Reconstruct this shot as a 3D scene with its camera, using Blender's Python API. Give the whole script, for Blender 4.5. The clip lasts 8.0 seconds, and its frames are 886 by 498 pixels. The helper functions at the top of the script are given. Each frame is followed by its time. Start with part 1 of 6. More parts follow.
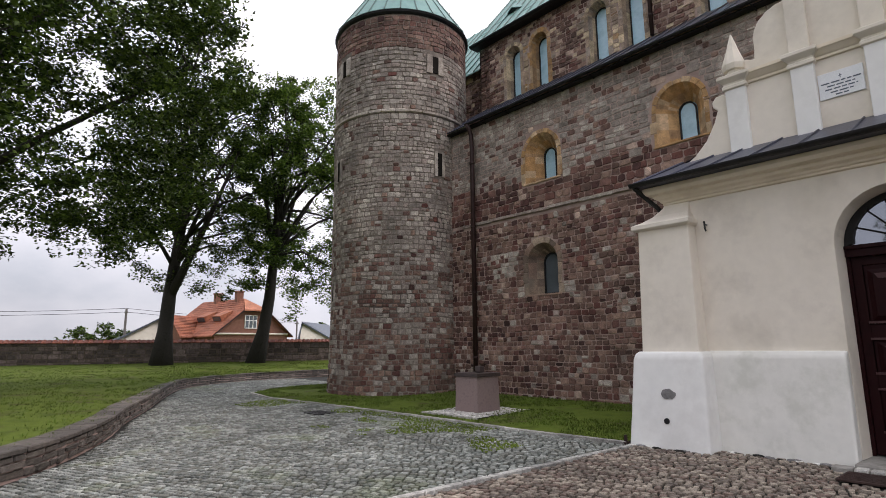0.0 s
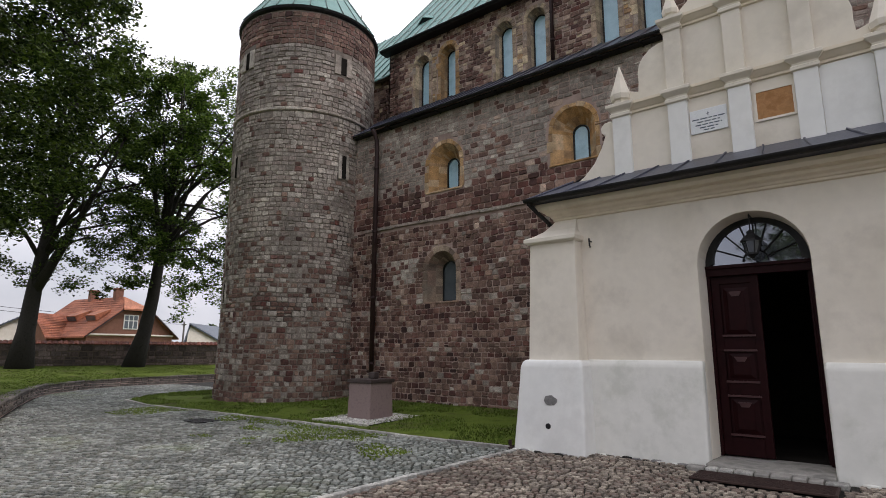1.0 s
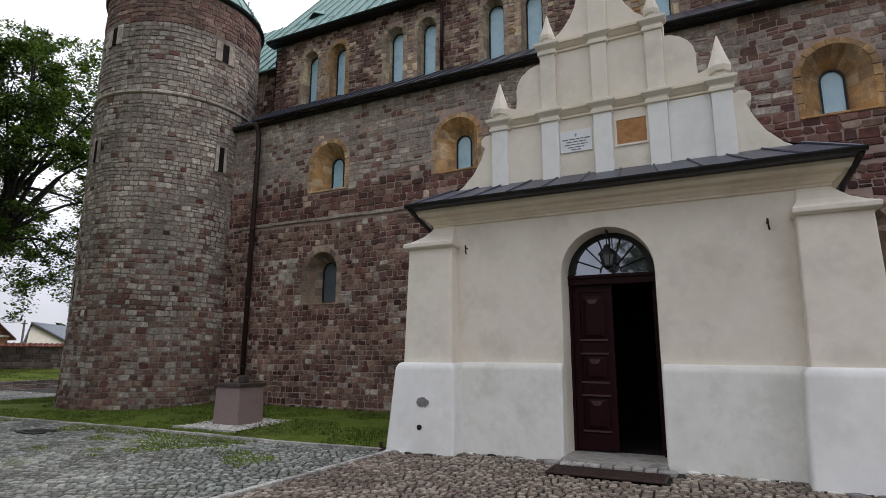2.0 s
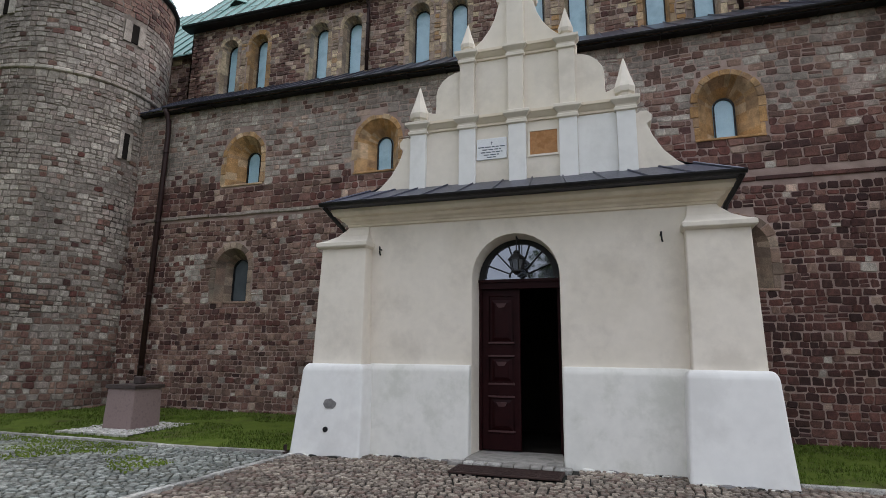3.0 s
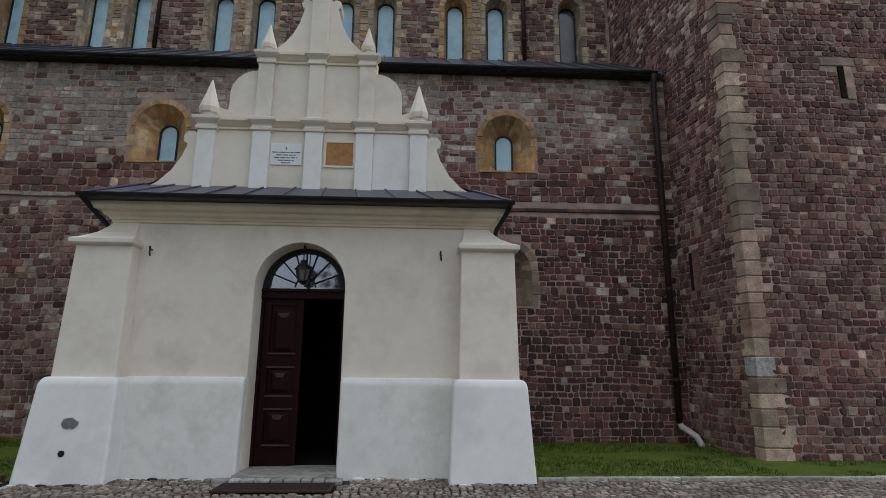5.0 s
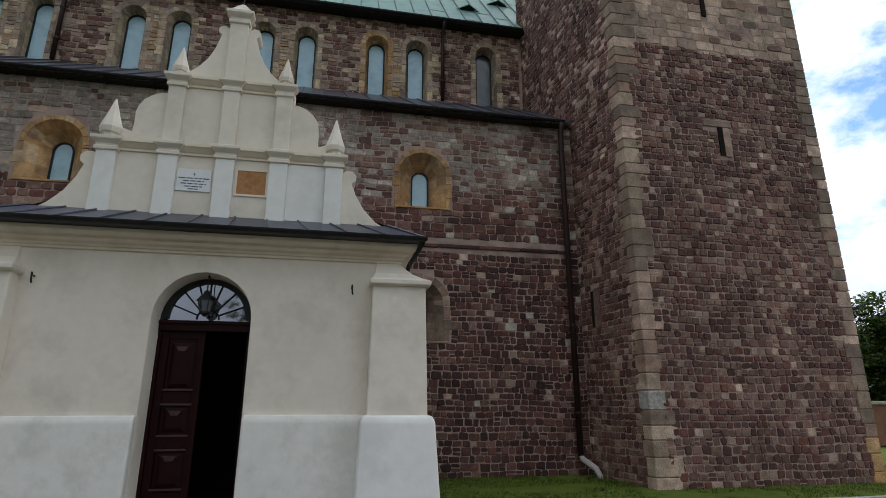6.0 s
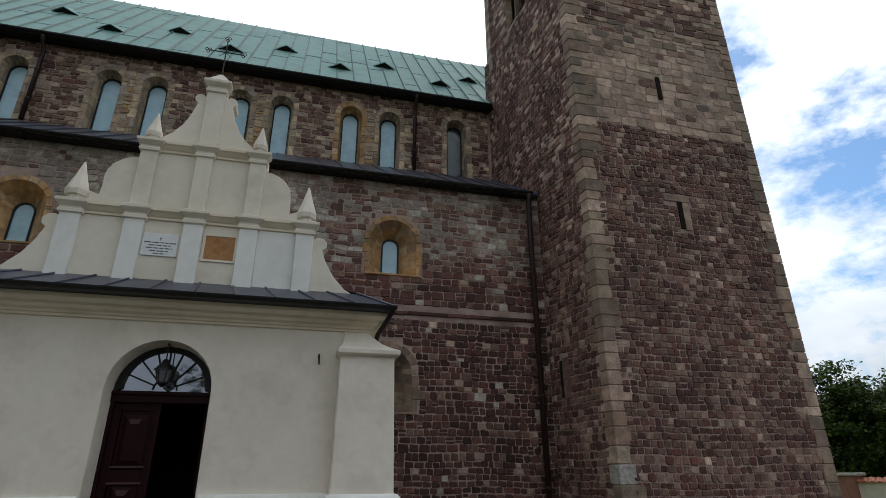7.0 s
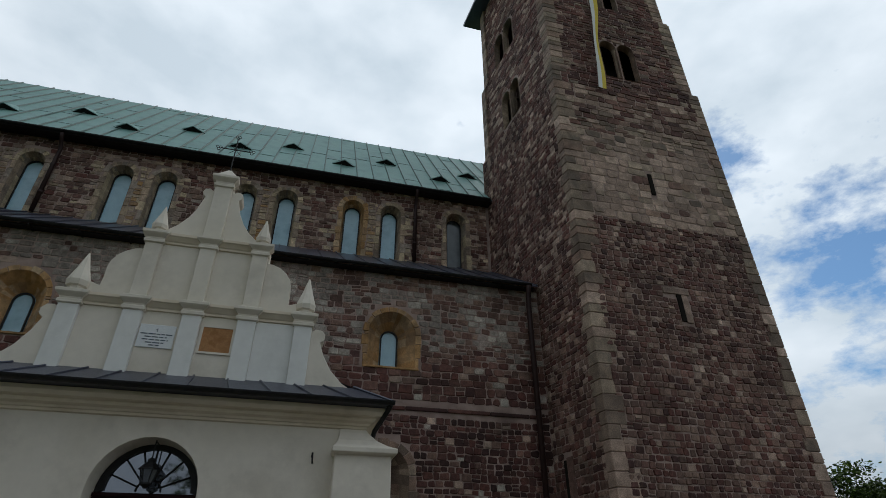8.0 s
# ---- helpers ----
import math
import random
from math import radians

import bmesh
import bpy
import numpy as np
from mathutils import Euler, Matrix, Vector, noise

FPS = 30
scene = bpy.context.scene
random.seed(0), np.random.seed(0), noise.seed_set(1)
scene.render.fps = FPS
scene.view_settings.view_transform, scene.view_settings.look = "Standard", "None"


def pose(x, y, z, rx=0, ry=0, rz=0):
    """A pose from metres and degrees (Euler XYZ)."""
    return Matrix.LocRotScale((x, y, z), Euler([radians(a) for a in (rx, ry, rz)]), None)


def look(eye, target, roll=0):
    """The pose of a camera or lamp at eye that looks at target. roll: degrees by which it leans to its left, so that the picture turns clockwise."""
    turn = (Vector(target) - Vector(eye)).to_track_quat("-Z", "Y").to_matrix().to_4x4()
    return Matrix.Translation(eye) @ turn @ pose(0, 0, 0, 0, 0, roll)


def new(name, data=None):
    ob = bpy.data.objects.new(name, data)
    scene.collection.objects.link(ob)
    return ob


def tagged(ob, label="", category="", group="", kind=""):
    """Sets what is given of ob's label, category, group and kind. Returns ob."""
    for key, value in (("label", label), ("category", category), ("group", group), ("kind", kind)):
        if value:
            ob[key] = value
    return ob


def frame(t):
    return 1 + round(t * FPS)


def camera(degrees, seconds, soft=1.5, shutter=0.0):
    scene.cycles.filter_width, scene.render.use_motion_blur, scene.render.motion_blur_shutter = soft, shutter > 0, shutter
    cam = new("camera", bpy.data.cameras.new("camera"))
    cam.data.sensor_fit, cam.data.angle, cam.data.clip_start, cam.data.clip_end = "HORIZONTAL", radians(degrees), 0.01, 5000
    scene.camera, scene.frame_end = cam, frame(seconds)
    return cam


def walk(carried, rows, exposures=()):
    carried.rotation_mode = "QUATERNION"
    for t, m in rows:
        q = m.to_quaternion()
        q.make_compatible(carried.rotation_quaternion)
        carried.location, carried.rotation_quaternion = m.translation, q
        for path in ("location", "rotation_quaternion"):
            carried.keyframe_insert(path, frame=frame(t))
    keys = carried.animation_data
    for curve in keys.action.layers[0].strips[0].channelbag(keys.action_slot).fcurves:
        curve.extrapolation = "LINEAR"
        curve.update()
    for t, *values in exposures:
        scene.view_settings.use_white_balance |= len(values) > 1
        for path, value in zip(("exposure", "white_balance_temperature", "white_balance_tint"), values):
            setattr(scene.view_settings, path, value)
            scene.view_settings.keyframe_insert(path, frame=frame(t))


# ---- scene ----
cam = camera(77.40, 8.0, soft=0.55)
# seconds, place, yaw, pitch, roll
PATH = [
    (0.0, -0.000, 0.000, 1.568, 48.35, 9.96, -0.52),
    (0.5, 0.050, 0.043, 1.576, 42.60, 10.33, -0.10),
    (1.0, 0.103, 0.046, 1.588, 38.29, 10.47, 0.19),
    (1.5, 0.174, 0.037, 1.596, 32.03, 10.64, 0.11),
    (2.8, 0.369, 0.063, 1.564, 19.65, 11.11, 0.73),
    (3.0, 0.407, 0.073, 1.557, 18.27, 11.21, 0.78),
    (3.5, 0.473, 0.075, 1.547, 14.12, 11.41, 0.75),
    (4.0, 0.525, 0.058, 1.550, 8.99, 11.60, 0.34),
    (4.5, 0.580, 0.014, 1.570, 2.59, 11.78, 0.44),
    (4.7, 0.587, 0.029, 1.581, 0.45, 11.89, 0.54),
    (5.8, 0.687, -0.106, 1.598, -10.04, 14.86, -0.12),
    (6.0, 0.676, -0.104, 1.606, -11.46, 15.73, -0.05),
    (6.5, 0.670, -0.122, 1.635, -13.82, 18.57, -0.13),
    (7.0, 0.638, -0.135, 1.685, -14.92, 22.32, -0.36),
    (7.5, 0.633, -0.133, 1.693, -14.97, 26.83, -0.29),
    (8.0, 0.629, -0.150, 1.697, -15.04, 31.72, -0.20),
]
SKY, SUN = 1.15, 0.8
# seconds, stops, kelvin, tint
EXPOSURES = [(0.0, 0.89, 6710, 26), (1.5, 0.67, 6650, 24), (3.5, 0.97, 6320, 21), (4.5, 0.71, 6280, 19), (6.0, 0.44, 6420, 17), (6.5, 0.41, 6480, 16), (7.0, 0.2, 6430, 16), (8.0, -0.38, 6250, 13)]
walk(cam, [(t, pose(x, y, z, 90 + pitch, 0, yaw) @ pose(0, 0, 0, 0, 0, roll)) for t, x, y, z, yaw, pitch, roll in PATH],
     exposures=EXPOSURES)

# ---- world and light ----
world = bpy.data.worlds.new("overcast_sky")
scene.world = world
world.use_nodes = True
wn, wl = world.node_tree.nodes, world.node_tree.links
wn.clear()
w_out = wn.new("ShaderNodeOutputWorld")
w_bg = wn.new("ShaderNodeBackground")
w_sky = wn.new("ShaderNodeTexSky")
w_sky.sky_type, w_sky.sun_disc = "NISHITA", False
w_sky.sun_elevation, w_sky.sun_rotation = radians(48), radians(40)
w_sky.ozone_density, w_sky.dust_density = 1.6, 0.2
w_gain = wn.new("ShaderNodeVectorMath")
w_gain.operation = "MULTIPLY"
w_gain.inputs[1].default_value = (0.064, 0.084, 0.090)
w_co = wn.new("ShaderNodeTexCoord")
w_map = wn.new("ShaderNodeMapping")
w_map.inputs["Scale"].default_value = (1.6, 1.6, 3.0)
w_map.inputs["Location"].default_value = (0.35, 0.2, 0.1)
w_n1 = wn.new("ShaderNodeTexNoise")
w_n1.inputs["Scale"].default_value, w_n1.inputs["Detail"].default_value = 2.6, 9.0
w_n1.inputs["Roughness"].default_value = 0.62
w_r1 = wn.new("ShaderNodeValToRGB")
w_r1.color_ramp.elements[0].position, w_r1.color_ramp.elements[1].position = 0.39, 0.51
w_n2 = wn.new("ShaderNodeTexNoise")
w_n2.inputs["Scale"].default_value, w_n2.inputs["Detail"].default_value = 3.4, 8.0
w_r2 = wn.new("ShaderNodeValToRGB")
w_r2.color_ramp.elements[0].position, w_r2.color_ramp.elements[1].position = 0.33, 0.66
w_r2.color_ramp.elements[0].color, w_r2.color_ramp.elements[1].color = (0.62, 0.72, 0.77, 1), (0.86, 0.945, 0.975, 1)
w_mix = wn.new("ShaderNodeMix")
w_mix.data_type = "RGBA"
wl.new(w_co.outputs["Generated"], w_map.inputs["Vector"])
wl.new(w_map.outputs["Vector"], w_n1.inputs["Vector"])
wl.new(w_map.outputs["Vector"], w_n2.inputs["Vector"])
# the cover breaks open low in the north-east
w_gap, w_open, w_add = wn.new("ShaderNodeVectorMath"), wn.new("ShaderNodeMapRange"), wn.new("ShaderNodeMath")
w_gap.operation = "DOT_PRODUCT"
w_gap.inputs[1].default_value = (0.743, 0.56, 0.365)
w_open.interpolation_type = "SMOOTHSTEP"
w_open.inputs["From Min"].default_value, w_open.inputs["From Max"].default_value = 0.90, 0.99
w_open.inputs["To Min"].default_value, w_open.inputs["To Max"].default_value = 0.24, 0.0
wl.new(w_co.outputs["Generated"], w_gap.inputs[0])
wl.new(w_gap.outputs["Value"], w_open.inputs["Value"])
wl.new(w_n1.outputs["Fac"], w_add.inputs[0])
wl.new(w_open.outputs["Result"], w_add.inputs[1])
wl.new(w_add.outputs[0], w_r1.inputs["Fac"])
wl.new(w_n2.outputs["Fac"], w_r2.inputs["Fac"])
wl.new(w_sky.outputs["Color"], w_gain.inputs[0])
wl.new(w_r1.outputs["Color"], w_mix.inputs["Factor"])
wl.new(w_gain.outputs["Vector"], w_mix.inputs["A"])
wl.new(w_r2.outputs["Color"], w_mix.inputs["B"])
# the cloud cover is brighter towards the hidden sun
w_dot, w_rng, w_mul = wn.new("ShaderNodeVectorMath"), wn.new("ShaderNodeMapRange"), wn.new("ShaderNodeVectorMath")
w_dot.operation, w_mul.operation = "DOT_PRODUCT", "SCALE"
w_dot.inputs[1].default_value = (math.sin(radians(20)) * 0.67, math.cos(radians(20)) * 0.67, 0.74)
w_rng.inputs["From Min"].default_value, w_rng.inputs["From Max"].default_value = -0.35, 0.9
w_rng.inputs["To Min"].default_value, w_rng.inputs["To Max"].default_value = 0.50, 1.10
wl.new(w_co.outputs["Generated"], w_dot.inputs[0])
wl.new(w_dot.outputs["Value"], w_rng.inputs["Value"])
wl.new(w_mix.outputs["Result"], w_mul.inputs[0])
# and darker towards the horizon, as under any cover
w_xyz, w_hor, w_both = wn.new("ShaderNodeSeparateXYZ"), wn.new("ShaderNodeMapRange"), wn.new("ShaderNodeMath")
w_hor.interpolation_type, w_both.operation = "SMOOTHSTEP", "MULTIPLY"
w_hor.inputs["From Min"].default_value, w_hor.inputs["From Max"].default_value = -0.05, 0.36
w_hor.inputs["To Min"].default_value, w_hor.inputs["To Max"].default_value = 0.55, 1.0
wl.new(w_co.outputs["Generated"], w_xyz.inputs[0])
wl.new(w_xyz.outputs["Z"], w_hor.inputs["Value"])
wl.new(w_rng.outputs["Result"], w_both.inputs[0])
wl.new(w_hor.outputs["Result"], w_both.inputs[1])
wl.new(w_both.outputs[0], w_mul.inputs["Scale"])
wl.new(w_mul.outputs["Vector"], w_bg.inputs["Color"])
w_bg.inputs["Strength"].default_value = SKY
wl.new(w_bg.outputs["Background"], w_out.inputs["Surface"])
sun = new("sun", bpy.data.lights.new("sun", "SUN"))
sun.data.energy, sun.data.angle, sun.data.color = SUN, radians(14), (1.0, 0.95, 0.88)
sun.matrix_basis = look((0, 0, 40), (-10.0 * math.sin(radians(40)), -10.0 * math.cos(radians(40)), 28.5))

# ---- materials ----


def translucent(m, share):
    """Lets light shine through thin leaves."""
    n, l = m.node_tree.nodes, m.node_tree.links
    b, o = n["Principled BSDF"], n["Material Output"]
    t, x = n.new("ShaderNodeBsdfTranslucent"), n.new("ShaderNodeMixShader")
    l.new(b.inputs["Base Color"].links[0].from_socket, t.inputs["Color"])
    x.inputs["Fac"].default_value = share
    l.new(b.outputs["BSDF"], x.inputs[1])
    l.new(t.outputs["BSDF"], x.inputs[2])
    l.new(x.outputs["Shader"], o.inputs["Surface"])


def material(name, colours, rough=0.85, scale=6.0, bump=0.25, spread=1.0, metal=0.0, fine=60.0, piece=False, stain=None, spec=0.4, weather=0.9, even=1.0, gain=(1, 1, 1)):
    """colours: a list of base colours; pieces pick among them at random, plain surfaces mix them by noise.
    even below 1 draws them towards their mean, gain tints them all."""
    mean = [sum(c[k] for c in colours) / len(colours) for k in range(3)]
    colours = [tuple(gain[k] * (mean[k] + (c[k] - mean[k]) * even) for k in range(3)) for c in colours]
    m = bpy.data.materials.new(name)
    m.use_nodes = True
    n, l = m.node_tree.nodes, m.node_tree.links
    b = n["Principled BSDF"]
    co = n.new("ShaderNodeTexCoord")
    no = n.new("ShaderNodeTexNoise")
    no.inputs["Scale"].default_value, no.inputs["Detail"].default_value = scale, 6.0
    l.new(co.outputs["Object"], no.inputs["Vector"])
    fi = n.new("ShaderNodeTexNoise")
    fi.inputs["Scale"].default_value, fi.inputs["Detail"].default_value = fine, 4.0
    l.new(co.outputs["Object"], fi.inputs["Vector"])
    ramp = n.new("ShaderNodeValToRGB")
    while len(ramp.color_ramp.elements) < len(colours):
        ramp.color_ramp.elements.new(0.5)
    if piece:
        ramp.color_ramp.interpolation = "CONSTANT"
    for i, c in enumerate(colours):
        e = ramp.color_ramp.elements[i]
        e.position = i / len(colours) if piece else i / max(1, len(colours) - 1)
        e.color = (*c, 1)
    if piece:
        oi, ge, ad, fr = n.new("ShaderNodeObjectInfo"), n.new("ShaderNodeNewGeometry"), n.new("ShaderNodeMath"), n.new("ShaderNodeMath")
        ad.operation, fr.operation = "ADD", "FRACT"
        l.new(oi.outputs["Random"], ad.inputs[0])
        l.new(ge.outputs["Random Per Island"], ad.inputs[1])
        l.new(ad.outputs[0], fr.inputs[0])
        l.new(fr.outputs[0], ramp.inputs["Fac"])
    else:
        rm = n.new("ShaderNodeMapRange")
        rm.inputs["From Min"].default_value, rm.inputs["From Max"].default_value = 0.5 - 0.2 / spread, 0.5 + 0.2 / spread
        l.new(no.outputs["Fac"], rm.inputs["Value"])
        l.new(rm.outputs["Result"], ramp.inputs["Fac"])
    # fine grain over the whole
    gr = n.new("ShaderNodeMapRange")
    gr.inputs["From Min"].default_value, gr.inputs["From Max"].default_value = 0.3, 0.7
    gr.inputs["To Min"].default_value, gr.inputs["To Max"].default_value = (0.62, 1.34) if piece else ((0.97, 1.03) if fine < 10 else (0.92, 1.07))
    l.new(fi.outputs["Fac"], gr.inputs["Value"])
    mu = n.new("ShaderNodeMix")
    mu.data_type, mu.blend_type = "RGBA", "MULTIPLY"
    mu.inputs["Factor"].default_value = 1.0
    l.new(ramp.outputs["Color"], mu.inputs["A"])
    l.new(gr.outputs["Result"], mu.inputs["B"])
    last = mu.outputs["Result"]
    if piece:
        mr = n.new("ShaderNodeMapRange")
        mr.inputs["From Min"].default_value, mr.inputs["From Max"].default_value = 0.32, 0.68
        mr.inputs["To Min"].default_value, mr.inputs["To Max"].default_value = 0.70, 1.28
        l.new(no.outputs["Fac"], mr.inputs["Value"])
        mm = n.new("ShaderNodeMix")
        mm.data_type, mm.blend_type = "RGBA", "MULTIPLY"
        mm.inputs["Factor"].default_value = 1.0
        l.new(last, mm.inputs["A"])
        l.new(mr.outputs["Result"], mm.inputs["B"])
        last = mm.outputs["Result"]
        wn_ = n.new("ShaderNodeTexNoise")
        wn_.inputs["Scale"].default_value, wn_.inputs["Detail"].default_value = weather, 5.0
        l.new(co.outputs["Object"], wn_.inputs["Vector"])
        wr_ = n.new("ShaderNodeMapRange")
        wr_.inputs["From Min"].default_value, wr_.inputs["From Max"].default_value = 0.35, 0.65
        wr_.inputs["To Min"].default_value, wr_.inputs["To Max"].default_value = 0.72, 1.30
        l.new(wn_.outputs["Fac"], wr_.inputs["Value"])
        wm_ = n.new("ShaderNodeMix")
        wm_.data_type, wm_.blend_type = "RGBA", "MULTIPLY"
        wm_.inputs["Factor"].default_value = 1.0
        l.new(last, wm_.inputs["A"])
        l.new(wr_.outputs["Result"], wm_.inputs["B"])
        last = wm_.outputs["Result"]
    if stain:
        sc, amount, sharp, colour = stain
        sn = n.new("ShaderNodeTexNoise")
        sn.inputs["Scale"].default_value, sn.inputs["Detail"].default_value = sc, 8.0
        sn.inputs["Roughness"].default_value = 0.65
        l.new(co.outputs["Object"], sn.inputs["Vector"])
        sr = n.new("ShaderNodeMapRange")
        sr.inputs["From Min"].default_value, sr.inputs["From Max"].default_value = sharp, sharp + 0.14
        sr.inputs["To Max"].default_value = amount
        l.new(sn.outputs["Fac"], sr.inputs["Value"])
        sm = n.new("ShaderNodeMix")
        sm.data_type = "RGBA"
        l.new(sr.outputs["Result"], sm.inputs["Factor"])
        l.new(last, sm.inputs["A"])
        sm.inputs["B"].default_value = (*colour, 1)
        last = sm.outputs["Result"]
    l.new(last, b.inputs["Base Color"])
    b.inputs["Roughness"].default_value, b.inputs["Metallic"].default_value = rough, metal
    b.inputs["Specular IOR Level"].default_value = spec
    if bump:
        bu = n.new("ShaderNodeBump")
        bu.inputs["Strength"].default_value, bu.inputs["Distance"].default_value = bump, 0.02
        am = n.new("ShaderNodeMath")
        am.operation = "ADD"
        l.new(no.outputs["Fac"], am.inputs[0])
        l.new(fi.outputs["Fac"], am.inputs[1])
        l.new(am.outputs[0], bu.inputs["Height"])
        l.new(bu.outputs["Normal"], b.inputs["Normal"])
    return m


PURPLE = material("purple_granite", [(0.034, 0.015, 0.011), (0.131, 0.045, 0.033), (0.079, 0.029, 0.024), (0.181, 0.075, 0.056), (0.104, 0.037, 0.029), (0.123, 0.053, 0.041), (0.270, 0.135, 0.102), (0.051, 0.020, 0.018), (0.092, 0.035, 0.028), (0.162, 0.066, 0.052), (0.066, 0.030, 0.028), (0.143, 0.044, 0.033)], piece=True, scale=9, bump=0.5, even=0.62, gain=(0.97, 1.06, 1.08))
BROWN = material("brown_granite", [(0.069, 0.038, 0.029), (0.205, 0.125, 0.092), (0.114, 0.058, 0.046), (0.246, 0.155, 0.116), (0.161, 0.072, 0.057), (0.322, 0.215, 0.161), (0.093, 0.051, 0.041), (0.171, 0.102, 0.077), (0.134, 0.075, 0.059)], piece=True, scale=9, bump=0.5, even=0.55, gain=(1.08, 1.08, 1.09))
GREY = material("grey_granite", [(0.173, 0.152, 0.112), (0.333, 0.305, 0.223), (0.235, 0.197, 0.148), (0.411, 0.375, 0.285), (0.277, 0.214, 0.162), (0.502, 0.465, 0.349), (0.214, 0.184, 0.140), (0.304, 0.265, 0.201)], piece=True, scale=9, bump=0.5, even=0.50, gain=(1.02, 0.99, 1.12))
ASHLAR = material("grey_sandstone", [(0.255, 0.174, 0.128), (0.454, 0.314, 0.228), (0.334, 0.229, 0.167), (0.560, 0.397, 0.296), (0.290, 0.197, 0.145), (0.389, 0.259, 0.189)], piece=True, scale=5, bump=0.35, stain=(2.6, 0.45, 0.56, (0.12, 0.11, 0.095)), even=0.6, gain=(1.02, 1.06, 1.12))
YELLOW = material("yellow_sandstone", [(0.405, 0.229, 0.093), (0.453, 0.283, 0.140), (0.337, 0.210, 0.114), (0.501, 0.356, 0.217), (0.434, 0.256, 0.114)], piece=True, scale=5, bump=0.25, stain=(3.0, 0.4, 0.56, (0.30, 0.24, 0.16)))
MORTAR = material("lime_mortar", [(0.216, 0.149, 0.120), (0.490, 0.358, 0.288), (0.332, 0.233, 0.189), (0.575, 0.433, 0.354)], scale=0.9, bump=0.5, gain=(0.82, 0.83, 0.88))
PLASTER = material("cream_lime_plaster", [(0.695, 0.612, 0.494), (0.789, 0.702, 0.585), (0.745, 0.660, 0.537)], scale=0.7, bump=0.025, fine=7, rough=0.9, stain=(0.9, 0.55, 0.50, (0.56, 0.505, 0.425)), gain=(0.975, 1.005, 1.04))
WHITE = material("white_limewash", [(0.758, 0.755, 0.726), (0.793, 0.785, 0.749), (0.773, 0.764, 0.730)], scale=0.8, bump=0.02, fine=6, rough=0.9, stain=(1.0, 0.42, 0.51, (0.60, 0.585, 0.55)))
COPPER = material("green_copper_sheet", [(0.136, 0.242, 0.219), (0.188, 0.310, 0.280), (0.160, 0.276, 0.249)], scale=1.2, bump=0.1, rough=0.55, metal=0.0, stain=(2.2, 0.5, 0.55, (0.13, 0.20, 0.18)), gain=(0.86, 1.04, 1.04))
BLACKMETAL = material("dark_roof_sheet", [(0.029, 0.031, 0.048), (0.044, 0.049, 0.071), (0.036, 0.039, 0.056)], scale=2.0, bump=0.1, rough=0.35, metal=0.35, gain=(1.5, 1.45, 1.4))
IRON = material("black_iron", [(0.012, 0.012, 0.013), (0.025, 0.024, 0.024)], scale=8, bump=0.1, rough=0.5, metal=0.4)
BROWNPIPE = material("brown_painted_pipe", [(0.026, 0.013, 0.012), (0.040, 0.020, 0.018)], scale=6, bump=0.08, rough=0.5, spec=0.25)
PALEPIPE = material("pale_clay_pipe", [(0.42, 0.38, 0.36), (0.50, 0.46, 0.43)], scale=6, bump=0.1, rough=0.6)
DOORWOOD = material("dark_red_door_wood", [(0.014, 0.002, 0.003), (0.022, 0.004, 0.005), (0.018, 0.003, 0.004)], scale=4, bump=0.08, rough=0.45, fine=40, spec=0.12, gain=(0.8, 0.7, 0.7))
# lighter red than the door leaf, for its mouldings and carved tabs
DOORLIGHT = material("lighter_red_mouldings", [(0.052, 0.019, 0.020), (0.070, 0.027, 0.027)], scale=7, bump=0.1, rough=0.4)
PANE = material("milky_window_glass", [(0.308, 0.514, 0.637), (0.412, 0.649, 0.778), (0.360, 0.581, 0.715)], scale=2.5, bump=0.05, rough=0.22, spec=0.7)
FANGLASS = material("reflecting_fanlight_glass", [(0.30, 0.33, 0.38), (0.35, 0.38, 0.43)], scale=3, bump=0, rough=0.03, spec=1.0, metal=0.8)
DARKPANE = material("dark_window_glass", [(0.05, 0.065, 0.075), (0.08, 0.10, 0.11)], scale=3, bump=0.02, rough=0.12, spec=0.8)
SETTGREY = material("grey_granite_sett", [(0.146, 0.155, 0.135), (0.260, 0.272, 0.240), (0.195, 0.199, 0.172), (0.314, 0.320, 0.282), (0.161, 0.161, 0.133)], piece=True, scale=14, bump=0.3, rough=0.68, fine=90, stain=(0.45, 0.55, 0.55, (0.13, 0.165, 0.045)), gain=(0.96, 0.97, 0.98))
SETTBROWN = material("brown_granite_sett", [(0.144, 0.119, 0.099), (0.257, 0.218, 0.178), (0.190, 0.153, 0.127), (0.317, 0.273, 0.224), (0.170, 0.124, 0.102)], piece=True, scale=14, bump=0.3, rough=0.68, fine=90, gain=(1.0, 0.97, 0.93))
JOINT = material("mossy_joint_earth", [(0.017, 0.016, 0.013), (0.030, 0.028, 0.022), (0.020, 0.025, 0.012)], scale=3, bump=0.5, gain=(0.6, 0.6, 0.6))
KERB = material("pale_granite_kerb", [(0.30, 0.29, 0.265), (0.40, 0.385, 0.35), (0.34, 0.325, 0.295)], piece=True, scale=10, bump=0.3)
LAWN = material("lawn_soil_and_grass", [(0.056, 0.083, 0.013), (0.093, 0.127, 0.022), (0.070, 0.103, 0.017)], scale=2.2, bump=0.7, fine=120, rough=0.95, stain=(0.8, 0.75, 0.53, (0.070, 0.058, 0.030)), spec=0.1, gain=(1.15, 1.15, 1.05))
